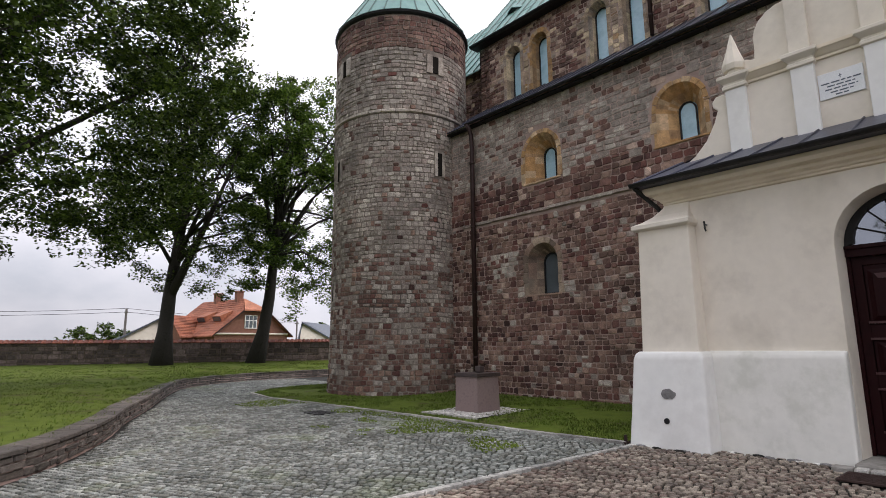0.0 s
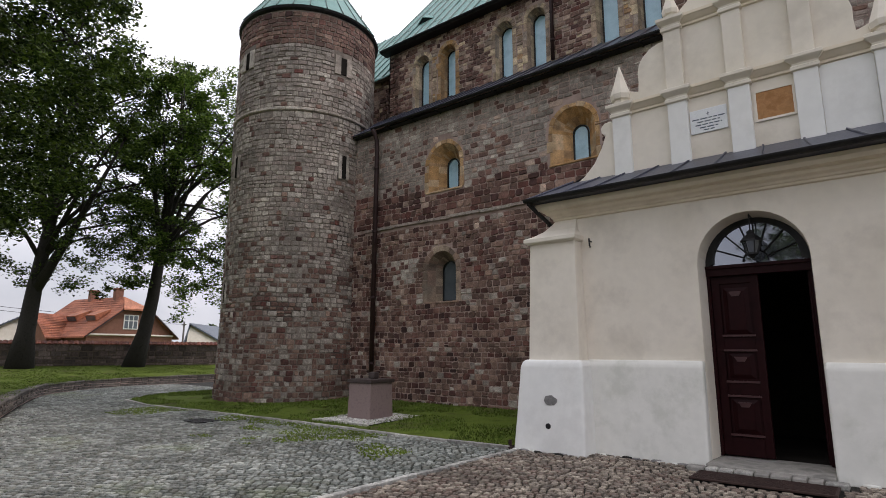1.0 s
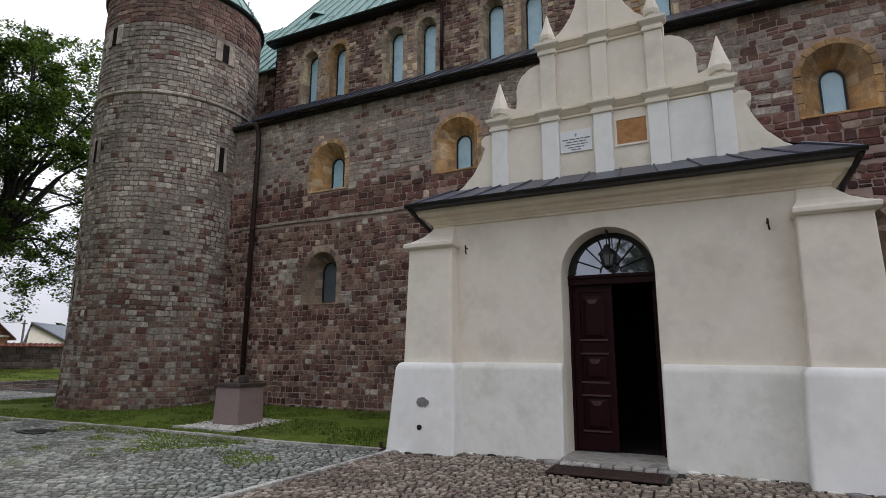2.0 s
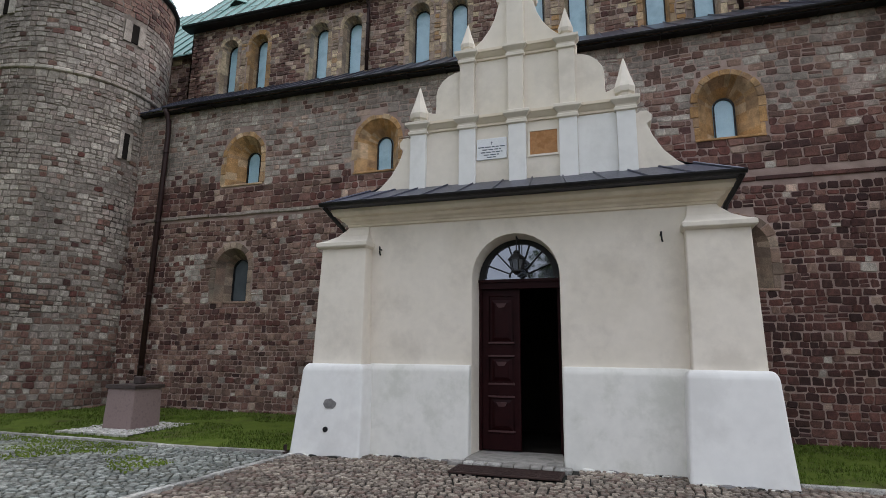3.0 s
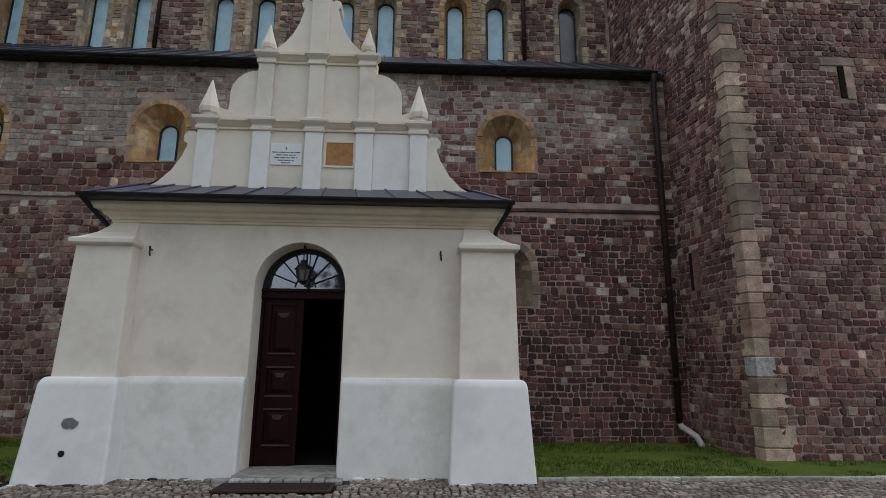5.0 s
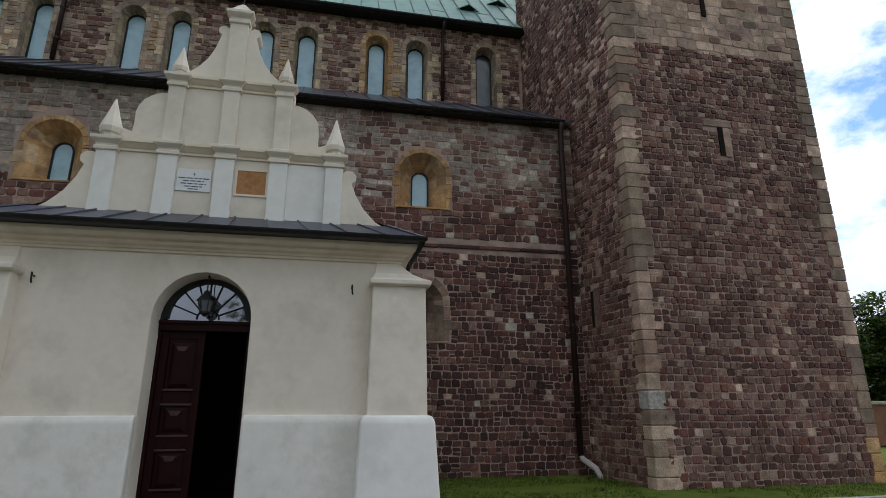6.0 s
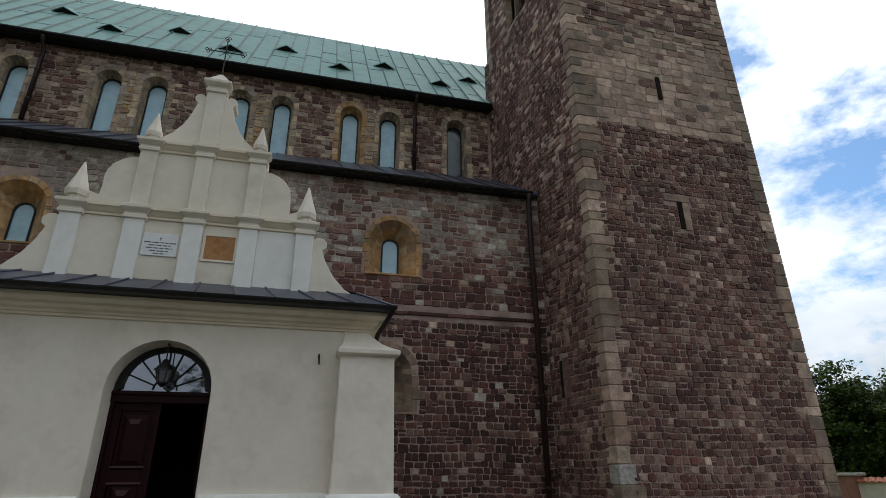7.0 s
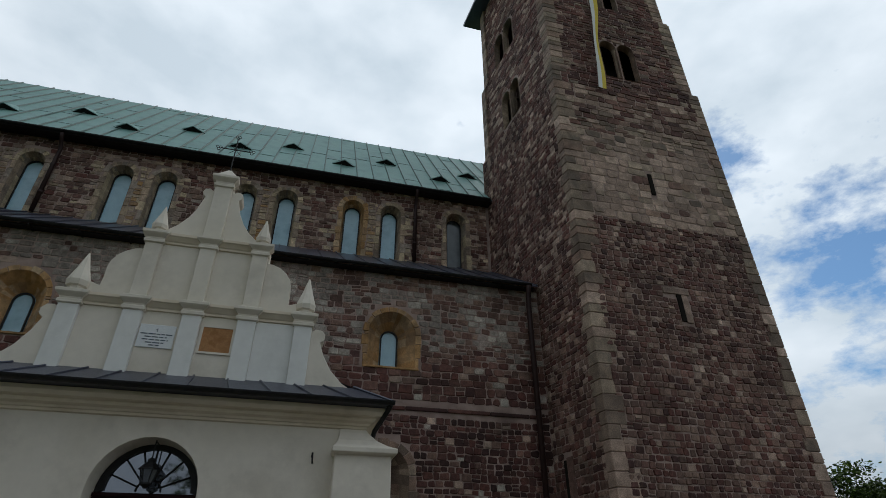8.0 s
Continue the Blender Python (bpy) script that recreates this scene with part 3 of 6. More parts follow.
def round_window(name, c, w, sill, spring, y, depth, pane_w, pane_sill, pane_spring, stone, label, pane_mat, voussoir=0.14, jamb=True, seed=1, frame_mat=None):
    """A splayed round-headed window in an upright wall that faces -y."""
    win = thing(name, (c, y, sill), label, "window", "church windows", "structure")
    outer, inner = arch(w, sill, spring, 14), arch(pane_w, pane_sill, pane_spring, 14)
    b = Buf()
    def fine(o):
        a, z = [], o[0][1]
        for k in range(4):
            a.append((o[0][0], z + (o[1][1] - z) * k / 4))
        e = [(o[-1][0], z + (o[-2][1] - z) * k / 4) for k in (3, 2, 1, 0)]
        return a + o[1:-1] + e
    fo, fi_ = fine(outer), fine(inner)
    for k in range(len(fo)):
        p, q, r, s_ = fo[k], fo[(k + 1) % len(fo)], fi_[(k + 1) % len(fi_)], fi_[k]
        m0, m1 = [(p[t] + s_[t]) / 2 for t in (0, 1)], [(q[t] + r[t]) / 2 for t in (0, 1)]
        b.face([(c + p[0], y - 0.004, p[1]), (c + q[0], y - 0.004, q[1]), (c + m1[0], y + depth / 2, m1[1]), (c + m0[0], y + depth / 2, m0[1])])
        b.face([(c + m0[0], y + depth / 2, m0[1]), (c + m1[0], y + depth / 2, m1[1]), (c + r[0], y + depth, r[1]), (c + s_[0], y + depth, s_[1])])
    part("splay", b, stone, win, recalc=False)
    b = Buf()
    b.face([(c + x, y + depth - 0.01, z) for x, z in arch(pane_w + 0.01, pane_sill - 0.01, pane_spring, 14)])
    pane = part("pane", b, pane_mat, win, recalc=False)
    b = Buf()
    for (x, z), (q, r) in zip(inner, inner[1:] + inner[:1]):
        k = 0.032
        sx, sz, tx, tz = x * (1 - k / pane_w), max(pane_sill + k, z - (k if z > pane_spring else 0)), q * (1 - k / pane_w), max(pane_sill + k, r - (k if r > pane_spring else 0))
        b.loft([[(c + x, yy, z), (c + q, yy, r), (c + tx, yy, tz), (c + sx, yy, sz)] for yy in (y + depth - 0.05, y + depth)])
    part("frame", b, frame_mat or IRON, win, recalc=True)
    part("sill", Buf().loft([[(c - w - 0.1, y - 0.035, z), (c + w + 0.1, y - 0.035, z), (c + w + 0.1, y + 0.1, z), (c - w - 0.1, y + 0.1, z)] for z in (sill - 0.045, sill + 0.004)]), stone, win, bevel=0.008, segments=1)
    rng = random.Random(seed)
    n = 9
    for i in range(n):
        a0, a1 = math.pi * i / n + 0.012, math.pi * (i + 1) / n - 0.012
        o = w + voussoir * rng.uniform(0.85, 1.25)
        pts = [(-w * math.cos(a0), spring + w * math.sin(a0)), (-w * math.cos((a0 + a1) / 2), spring + w * math.sin((a0 + a1) / 2)), (-w * math.cos(a1), spring + w * math.sin(a1)),
               (-o * math.cos(a1), spring + o * math.sin(a1)), (-o * math.cos((a0 + a1) / 2), spring + o * math.sin((a0 + a1) / 2)), (-o * math.cos(a0), spring + o * math.sin(a0))]
        part("voussoir", Buf().prism([(c + x, z) for x, z in pts], y - rng.uniform(0.012, 0.026), y + 0.1), stone, win, bevel=0.008, segments=1)
    if jamb:
        for side in (-1, 1):
            z = sill
            while z < spring - 0.05:
                h = min(rng.uniform(0.22, 0.36), spring - z)
                o = w + voussoir * rng.uniform(0.7, 1.5)
                x0, x1 = sorted((side * w, side * o))
                part("jamb_stone", Buf().box(c + x0, c + x1, y - rng.uniform(0.01, 0.024), y + 0.1, z + 0.006, z + h - 0.006), stone, win, bevel=0.008, segments=1)
                z += h
    return win


for i, (c, w, s, p) in enumerate(AISLE):
    round_window("window_%d" % (i + 1), c, w, s, p, WALL_Y, 0.50, 0.22, s + 0.02, s + 0.88, YELLOW, "round-headed aisle window in a deep yellow sandstone splay", PANE, voussoir=0.115, seed=i)
for i, (c, w, s, p) in enumerate(NICHES):
    win = round_window("window_%d" % (i + 4), c, w, s, p, WALL_Y, 0.45, 0.27, s + 0.04, s + 0.95, QUOINS, "small round-headed niche window in worn grey stone", DARKPANE, voussoir=0.16, seed=20 + i)
# string course
course = tagged(new("string_course"), "thin projecting stone string course along the wall", "trim", kind="structure")
rng = random.Random(4)
for a, e in ((-12.9, -4.9), (2.3, 6.45)):
    x = a
    while x < e:
        ln = min(rng.uniform(0.5, 1.1), e - x)
        dz = rng.uniform(-0.01, 0.01) + (0.0 if x < 0 else -0.14)
        part("block", Buf().box(x + 0.006, x + ln - 0.006, WALL_Y - rng.uniform(0.05, 0.07) + (0.0 if x < 0 else 0.022), WALL_Y + 0.05, 5.37 + dz, 5.46 + dz), GREY if x < 0 else DUSKY, course, bevel=0.012, segments=1)
        x += ln

# ---- lean-to roof, gutter and downpipes ----


def seams(buf, a, b, c, d, count, h=0.035, w=0.018, mi=0):
    """Standing seams on the roof plane a-b (eave), d-c (ridge)."""
    a, b, c, d = Vector(a), Vector(b), Vector(c), Vector(d)
    n = (b - a).cross(d - a).normalized()
    e = (b - a).normalized() * w
    for i in range(count + 1):
        p, q = a.lerp(b, i / count), d.lerp(c, i / count)
        buf.loft([[p - e, p + e, p + e * 0.6 + n * h, p - e * 0.6 + n * h], [q - e, q + e, q + e * 0.6 + n * h, q - e * 0.6 + n * h]], mi)


lean = thing("aisle_roof", (-4, 13, 8.6), "low dark sheet-metal lean-to roof with standing seams", "roof", kind="structure")
R0, R1 = (-14.2, 12.16, 8.77), (6.62, 12.16, 8.77)
Q0, Q1 = (-14.2, CLER_Y + 0.02, 10.74), (6.36, CLER_Y + 0.02, 10.74)
b = Buf()
b.loft([[R0, R1, Q1, Q0], [(x, y, z + 0.035) for x, y, z in (R0, R1, Q1, Q0)]])
part("roof_sheet", b, BLACKMETAL, lean)
b = Buf()
seams(b, *[(x, y, z + 0.035) for x, y, z in (R0, R1, Q1, Q0)], 36)
part("seams", b, BLACKMETAL, lean)
b = Buf().box(-14.2, 6.5, 12.18, 12.4, 8.71, 8.74)
part("soffit_board", b, IRON, lean)


def half_pipe(buf, x0, x1, y, z, r, n=8):
    ring = [(y + r * math.cos(math.pi + math.pi * i / n), z + r * math.sin(math.pi + math.pi * i / n)) for i in range(n + 1)]
    ring += [(y + (r - 0.008) * math.cos(2 * math.pi - math.pi * i / n), z + (r - 0.008) * math.sin(2 * math.pi - math.pi * i / n)) for i in range(n + 1)]
    buf.loft([[(x, yy, zz) for yy, zz in ring] for x in (x0, x1)])


gutter = thing("aisle_gutter", (-4, 11.95, 8.7), "dark half-round metal gutter under the lean-to roof", "gutter", kind="")
b = Buf()
half_pipe(b, -12.45, 6.42, 12.11, 8.80, 0.058)
part("trough", b, IRON, gutter)
rng = random.Random(8)
for i in range(18):
    x = -11.8 + i * 1.02
    part("bracket", Buf().box(x, x + 0.03, 12.08, 12.42, 8.68, 8.71), IRON, gutter)


def downpipe(pts, r, mat, label, brackets, shoe=None):
    p = thing("downpipe", pts[-1], label, "downpipe", "downpipes")
    b = Buf().tube(pts, [r] * len(pts), 10)
    part("pipe", b, mat, p, smooth=True)
    for z in brackets:
        x, y = pts[-1][0], pts[-1][1]
        part("collar", Buf().tube([(x, y, z), (x, y, z + 0.06)], [r + 0.014] * 2, 10), mat, p)
    if shoe:
        part("shoe", Buf().tube(shoe, [r * 0.95] * len(shoe), 10), PALEPIPE, p, "pale clay outlet pipe", smooth=True)
    return p


downpipe([(-12.35, 12.10, 8.74), (-12.3, 12.12, 8.6), (-12.28, 12.2, 8.4), (-12.27, 12.22, 7.9), (-12.26, 12.2, 0.12)], 0.075, BROWNPIPE, "dark brown round downpipe beside the round tower", (1.2, 3.2, 5.3, 7.4))
downpipe([(6.32, 12.10, 8.74), (6.32, 12.12, 8.6), (6.32, 12.18, 8.4), (6.32, 12.2, 7.9), (6.32, 12.2, 0.5)], 0.07, BROWNPIPE, "dark brown round downpipe in the tower corner", (1.4, 3.4, 5.4, 7.4),
         shoe=[(6.32, 12.2, 0.55), (6.34, 12.17, 0.44), (6.52, 11.9, 0.26), (6.56, 11.82, 0.12), (6.56, 11.82, 0.05)])

# ---- clerestory ----
PAIRS = [-12.16, -8.47, -4.80, -1.15, 2.27]
CWIN = [(p + s * 0.63, 0.345, 10.74, 12.52) for p in PAIRS for s in (-1, 1)] + [(5.18, 0.345, 10.70, 12.60)]
cler_place = flat(0, CLER_Y, 1, 0)
b = pierced(Buf(), -14.55, 6.4, 9.0, 13.55, CWIN, cler_place, 0.8)
clerestory = tagged(part("wall_clerestory", b, MORTAR), "granite clerestory wall with paired round-headed windows", "wall", kind="structure")
for i, (c, w, s, p) in enumerate(CWIN):
    win = round_window("window_%d" % (i + 6), c, w, s, p, CLER_Y, 0.36, 0.262, s + 0.02, p - 0.01, YELLOW if i in (1, 8) else BUFF,
                       "tall narrow round-headed clerestory window with pale glass", PANE if i < 10 else DARKPANE, voussoir=0.15, seed=40 + i)
b = Buf().box(-14.55, -14.05, 15.05, 15.95, 9.0, 13.5)
tagged(part("wall_choir_return", b, MORTAR), "short return of the clerestory wall", "wall", kind="structure")
choir_wall = tagged(part("wall_choir", Buf().box(-21, -14.3, 15.6, 16.2, 5, 13.22), MORTAR), "lower granite choir wall behind the round tower", "wall", kind="structure")

roof = thing("nave_roof", (-4, 17, 13.5), "steep green copper nave roof with standing seams", "roof", kind="structure")
E0, E1, T0, T1 = (-14.75, 14.72, 13.50), (6.45, 14.72, 13.50), (-14.75, 19.5, 19.45), (9.0, 19.5, 19.45)
b = Buf()
b.loft([[E0, (9.0, 14.72, 13.5), T1, T0], [(x, y, z + 0.06) for x, y, z in (E0, (9.0, 14.72, 13.5), T1, T0)]])
back = [(x, 39.0 - y, z) for x, y, z in (E0, (9.0, 14.72, 13.5), T1, T0)]
b.loft([back, [(x, y, z + 0.06) for x, y, z in back]])
b.face([(-14.5, 14.9, 13.5), (-14.5, 24.1, 13.5), (-14.5, 19.5, 19.5)])
part("roof_sheet", b, COPPER, roof)
b = Buf()
seams(b, (E0[0], E0[1], E0[2] + 0.06), (9.0, E1[1], E1[2] + 0.06), (T1[0], T1[1], T1[2] + 0.06), (T0[0], T0[1], T0[2] + 0.06), 42, 0.04, 0.02)
part("seams", b, SEAM, roof)
b = Buf()
rng = random.Random(3)
up = Vector((0, T0[1] - E0[1], T0[2] - E0[2])).normalized()
nrm = Vector((0, -up.z, up.y))
for i in range(42):
    x = -14.75 + 23.75 * i / 42
    for j in range(2):
        s = (j + rng.random()) * 3.7
        p = Vector((x + 0.02, E0[1], E0[2] + 0.06)) + up * s
        q = p + Vector((23.75 / 42 - 0.04, 0, 0))
        b.loft([[p, q, q + up * 0.05, p + up * 0.05], [p + nrm * 0.012, q + nrm * 0.012, q + up * 0.05, p + up * 0.05]])
part("cross_welts", b, SEAM, roof)
b = Buf()
b.box(-14.7, 6.4, 14.66, 15.05, 13.42, 13.52)
half_pipe(b, -14.7, 6.35, 14.66, 13.52, 0.08)
part("eaves_gutter", b, IRON, roof, "dark eaves gutter")


def eyelet(x, s):
    """A low triangular roof vent, s metres up the slope."""
    base = Vector((x, E0[1], E0[2] + 0.06)) + up * s
    wd, h, dp = 0.43, 0.11, 0.85
    v = thing("roof_vent", base, "low triangular copper roof vent with a dark mouth", "roof vent", "vents on the nave roof")
    l, r, t, k = base + Vector((-wd, 0, 0)), base + Vector((wd, 0, 0)), base + nrm * h + Vector((0, -0.05, 0.05)), base + up * dp
    b = Buf()
    b.face([l + Vector((0, -0.04, 0)), t + Vector((0, -0.06, 0)), k])
    b.face([t + Vector((0, -0.06, 0)), r + Vector((0, -0.04, 0)), k])
    b.face([l + Vector((0, -0.04, -0.03)), l + Vector((0, -0.04, 0)), t + Vector((0, -0.06, 0)), t + Vector((0, -0.06, -0.03))])
    b.face([r + Vector((0, -0.04, -0.03)), r + Vector((0, -0.04, 0)), t + Vector((0, -0.06, 0)), t + Vector((0, -0.06, -0.03))])
    part("hood", b, COPPER, v, recalc=False)
    # a flat black triangle paints the shade inside the vent's opening
    b = Buf()
    b.face([l * 0.96 + base * 0.04, r * 0.96 + base * 0.04, t])
    part("mouth", b, IRON, v, recalc=False)


for i in range(6):
    eyelet(4.80 - i * 3.62, 1.75)
    eyelet(6.45 - i * 3.60 if i else 6.2, 3.30)
choir_roof = thing("choir_roof", (-18, 17, 12.9), "lower green copper choir roof behind the round tower", "roof", kind="structure")
c0, c1, c2, c3 = (-21.5, 15.3, 12.8), (-14.6, 15.3, 12.8), (-14.6, 19.5, 18.0), (-21.5, 19.5, 18.0)
b = Buf().loft([[c0, c1, c2, c3], [(x, y, z + 0.06) for x, y, z in (c0, c1, c2, c3)]])
part("roof_sheet", b, COPPER, choir_roof)
b = Buf()
seams(b, *[(x, y, z + 0.06) for x, y, z in (c0, c1, c2, c3)], 12, 0.04, 0.02)
part("seams", b, SEAM, choir_roof)
cross = thing("gable_cross", (-21.2, 19.5, 18.0), "thin pale metal cross on the choir gable", "cross")
part("stem", Buf().box(-21.23, -21.17, 19.47, 19.53, 18.0, 20.3), KERB, cross)
part("arm", Buf().box(-21.6, -20.8, 19.47, 19.53, 19.5, 19.58), KERB, cross)
part("ray", Buf().box(-21.45, -20.95, 19.46, 19.54, 19.75, 19.79), KERB, cross)
for x in (-7.22, 3.72):
    downpipe([(x, 14.66, 13.45), (x, 14.75, 13.3), (x, 14.95, 13.05), (x, 14.95, 12.8), (x, 14.95, 10.75)], 0.06, BROWNPIPE, "dark narrow downpipe between the clerestory windows", (11.4, 12.4))

# ---- round tower ----
CX, CY, CR = -15.9, 12.1, 2.46


def cyl_place(u, v, d):
    a = u / CR
    r = CR + d + (0.06 * max(0.0, 1.0 - v / 2.2))
    return (CX + r * math.cos(a), CY + r * math.sin(a), v)


SLITS = [(-9.5, 0.11, 10.88, 11.48), (-92.0, 0.11, 11.05, 11.62), (-6.0, 0.085, 7.22, 8.0), (-98.5, 0.085, 7.25, 7.95), (-105.5, 0.07, 3.1, 3.7)]
round_tower = thing("round_tower", (CX, CY, 0), "tall round granite stair tower with a conical copper roof", "tower")
b, n = Buf(), 72
for i in range(n):
    for j in range(26):
        a0, a1, z0, z1 = 2 * math.pi * i / n, 2 * math.pi * (i + 1) / n, 13.0 * j / 26, 13.0 * (j + 1) / 26
        b.face([cyl_place(CR * a0, z0 - (0.1 if j == 0 else 0), 0), cyl_place(CR * a1, z0 - (0.1 if j == 0 else 0), 0), cyl_place(CR * a1, z1, 0), cyl_place(CR * a0, z1, 0)])
part("wall", b, RAKED, round_tower)
for k, zz in enumerate((9.30,)):
    n = 34
    for i in range(n):
        a0, a1 = 2 * math.pi * i / n + 0.004, 2 * math.pi * (i + 1) / n - 0.004
        b = Buf().loft([[cyl_place(CR * a, z, d) for a in (a0, (a0 + a1) / 2, a1)] + [cyl_place(CR * a, z, -0.05) for a in (a1, a0)] for z, d in ((zz, 0.035), (zz + 0.03, 0.075), (zz + 0.10, 0.075), (zz + 0.13, 0.03))])
        part("band_stone", b, PALESTONE, round_tower)
for a, w, z0, z1 in SLITS:
    u = CR * radians(a)
    # no hole is cut: a near-black block stands for the slit's shade
    slit = part("slit", Buf().loft([[cyl_place(u + x, z, d) for x, d in ((-w, 0.036), (w, 0.036), (w, -0.3), (-w, -0.3))] for z in (z0, z1)]), SHADEBLACK, round_tower, "narrow slit window, its shade a near-black block")
    for side in (-1, 1):
        x0, x1 = sorted((side * w, side * (w + (0.22 if w > 0.1 else 0.11))))
        part("jamb_stone", Buf().loft([[cyl_place(u + x, z, d) for x, d in ((x0, 0.045), (x1, 0.045), (x1, -0.05), (x0, -0.05))] for z in (z0 - 0.04, z1 + 0.05)]), PALESTONE, slit, bevel=0.006, segments=1)
b = Buf()
rings = []
for r, z in ((CR + 0.02, 12.92), (CR + 0.09, 12.99), (CR + 0.11, 13.05), (CR + 0.07, 13.09)):
    rings.append([(CX + r * math.cos(2 * math.pi * i / 64), CY + r * math.sin(2 * math.pi * i / 64), z) for i in range(64)])
b.loft(rings, caps=False)
part("eaves_ring", b, IRON, round_tower, "dark eaves ring")
b = Buf()
b.loft([[(CX + r * math.cos(2 * math.pi * i / 64), CY + r * math.sin(2 * math.pi * i / 64), z) for i in range(64)] for r, z in ((CR + 0.10, 13.08), (CR * 0.55, 14.9), (0.05, 16.6))], caps=True)
part("cone_roof", b, COPPER, round_tower, "green copper cone roof")
b = Buf()
for i in range(28):
    a = 2 * math.pi * i / 28
    c, s = math.cos(a), math.sin(a)
    b.tube([(CX + r * c, CY + r * s, z) for r, z in ((CR + 0.10, 13.10), (CR * 0.55, 14.92), (0.05, 16.62))], [0.022] * 3, 5)
part("roof_seams", b, SEAM, round_tower)

# ---- square tower ----
SIDE = -0.105
TX0, TX1, TY1 = 6.92, 12.15, 15.3
square_tower = thing("square_tower", ((TX0 + TX1) / 2, 12.7, 0), "tall square purple granite bell tower with grey quoins", "tower")


def tower_ring(z, inset):
    q = lambda y: TX0 + SIDE * (y - TOWER_Y)
    return [(TX0 + inset, TOWER_Y + inset, z), (TX1 - inset, TOWER_Y + inset, z), (TX1 - inset, TY1 - inset, z), (q(TY1) + inset, TY1 - inset, z)]


STAGES = [(-0.1, 15.65, 0.0), (15.65, 19.5, 0.10), (19.5, 24.4, 0.20)]
FWIN = [(9.20, 0.30, 15.80, 17.28), (9.87, 0.30, 15.80, 17.28), (9.22, 0.27, 19.62, 20.9), (9.83, 0.27, 19.62, 20.9)]
b = Buf()
for z0, z1, inset in STAGES:
    fp = flat(0, TOWER_Y + inset, 1, 0)
    pierced(b, TX0 + inset, TX1 - inset, z0, z1, [o for o in FWIN if z0 < o[2] < z1], fp, 0)
    r0, r1 = tower_ring(z0, inset), tower_ring(z1, inset)
    for i in (1, 2):
        b.face([r0[i], r0[(i + 1) % 4], r1[(i + 1) % 4], r1[i]])
    if z0 > 0:
        o, i_ = tower_ring(z0, inset - 0.1), tower_ring(z0, inset)
        for k in range(4):
            b.face([o[k], o[(k + 1) % 4], i_[(k + 1) % 4], i_[k]])
side_len = math.hypot(TY1 - TOWER_Y, SIDE * (TY1 - TOWER_Y))


def side_place(inset):
    qx, qy = TX0 + SIDE * (TY1 - TOWER_Y), TY1
    return flat(qx + inset, qy, -SIDE, -1.0)


SWIN = [(2.00, 0.30, 15.95, 17.25), (2.68, 0.30, 15.95, 17.25), (1.62, 0.36, 19.60, 20.95), (2.42, 0.36, 19.60, 20.95)]
for z0, z1, inset in STAGES:
    pierced(b, inset, side_len - inset, z0, z1, [o for o in SWIN if z0 < o[2] < z1], side_place(inset), 0)
part("wall", b, MORTAR, square_tower, recalc=False)
# added box, painted near-black as the shade behind the belfry openings
part("belfry_shade_box", Buf().box(TX0 + 0.9, TX1 - 0.9, TOWER_Y + 0.9, TY1 - 0.9, 15, 23), SHADEBLACK, square_tower)
for (c, w, s, p), pl, ins in [(o, flat(0, TOWER_Y + (0.1 if o[2] < 19 else 0.2), 1, 0), 0) for o in FWIN] + [(o, side_place(0.1 if o[2] < 19 else 0.2), 0) for o in SWIN]:
    o1 = arch(w, s, p, 10)
    b = Buf().loft([[pl(c + x, z, 0.03) for x, z in o1], [pl(c + x, z, -0.22) for x, z in o1]], caps=False)
    part("belfry_reveal", b, QUOINS, square_tower, recalc=False)
for group_, pl in ((FWIN, None), (SWIN, 1)):
    for k in (0, 2):
        (c, w, s, p), (c2, _, _, _) = group_[k], group_[k + 1]
        ins = 0.1 if s < 19 else 0.2
        f_ = flat(0, TOWER_Y + ins, 1, 0) if pl is None else side_place(ins)
        m = Vector(f_((c + c2) / 2, s, -0.12))
        col = part("column", Buf().tube([m + Vector((0, 0, z)) for z in (0, 0.08, 0.12, p - s - 0.22, p - s - 0.1, p - s + 0.02)], [0.11, 0.10, 0.062, 0.058, 0.09, 0.12], 10), QUOINS, square_tower, "slender stone column between twin openings")
for z0, z1, x in ((11.03, 11.75, 9.48), (7.2, 7.92, 9.44)):
    # these slits are solid too, their shade painted on as a black block
    sl = part("slit", Buf().box(x - 0.06, x + 0.06, TOWER_Y - 0.034, TOWER_Y + 0.3, z0, z1), SHADEBLACK, square_tower, "narrow slit window, its shade a near-black block")
    if z0 < 9:
        part("lintel", Buf().box(x - 0.42, x + 0.32, TOWER_Y - 0.03, TOWER_Y + 0.05, z1 + 0.01, z1 + 0.17), ASHLAR, sl, bevel=0.01, segments=1)
        part("jamb_stone", Buf().box(x + 0.07, x + 0.24, TOWER_Y - 0.03, TOWER_Y + 0.05, z0 - 0.03, z1), ASHLAR, sl, bevel=0.01, segments=1)
b = Buf()
b.loft([tower_ring(24.4, -0.05), tower_ring(24.42, -0.45), tower_ring(24.56, -0.45), tower_ring(28.2, 2.3)])
part("roof", b, BLACKMETAL, square_tower, "dark sheet-metal pyramid roof")
sp = side_place(0)
uu = side_len - (11.9 - 10.2)
# side slit: the dark of the opening is a near-black block
part("slit", Buf().loft([[sp(uu + x, z, d) for x, d in ((-0.05, 0.032), (0.05, 0.032), (0.05, -0.2), (-0.05, -0.2))] for z in (3.35, 4.2)]), SHADEBLACK, square_tower, "narrow slit window, its shade a near-black block")
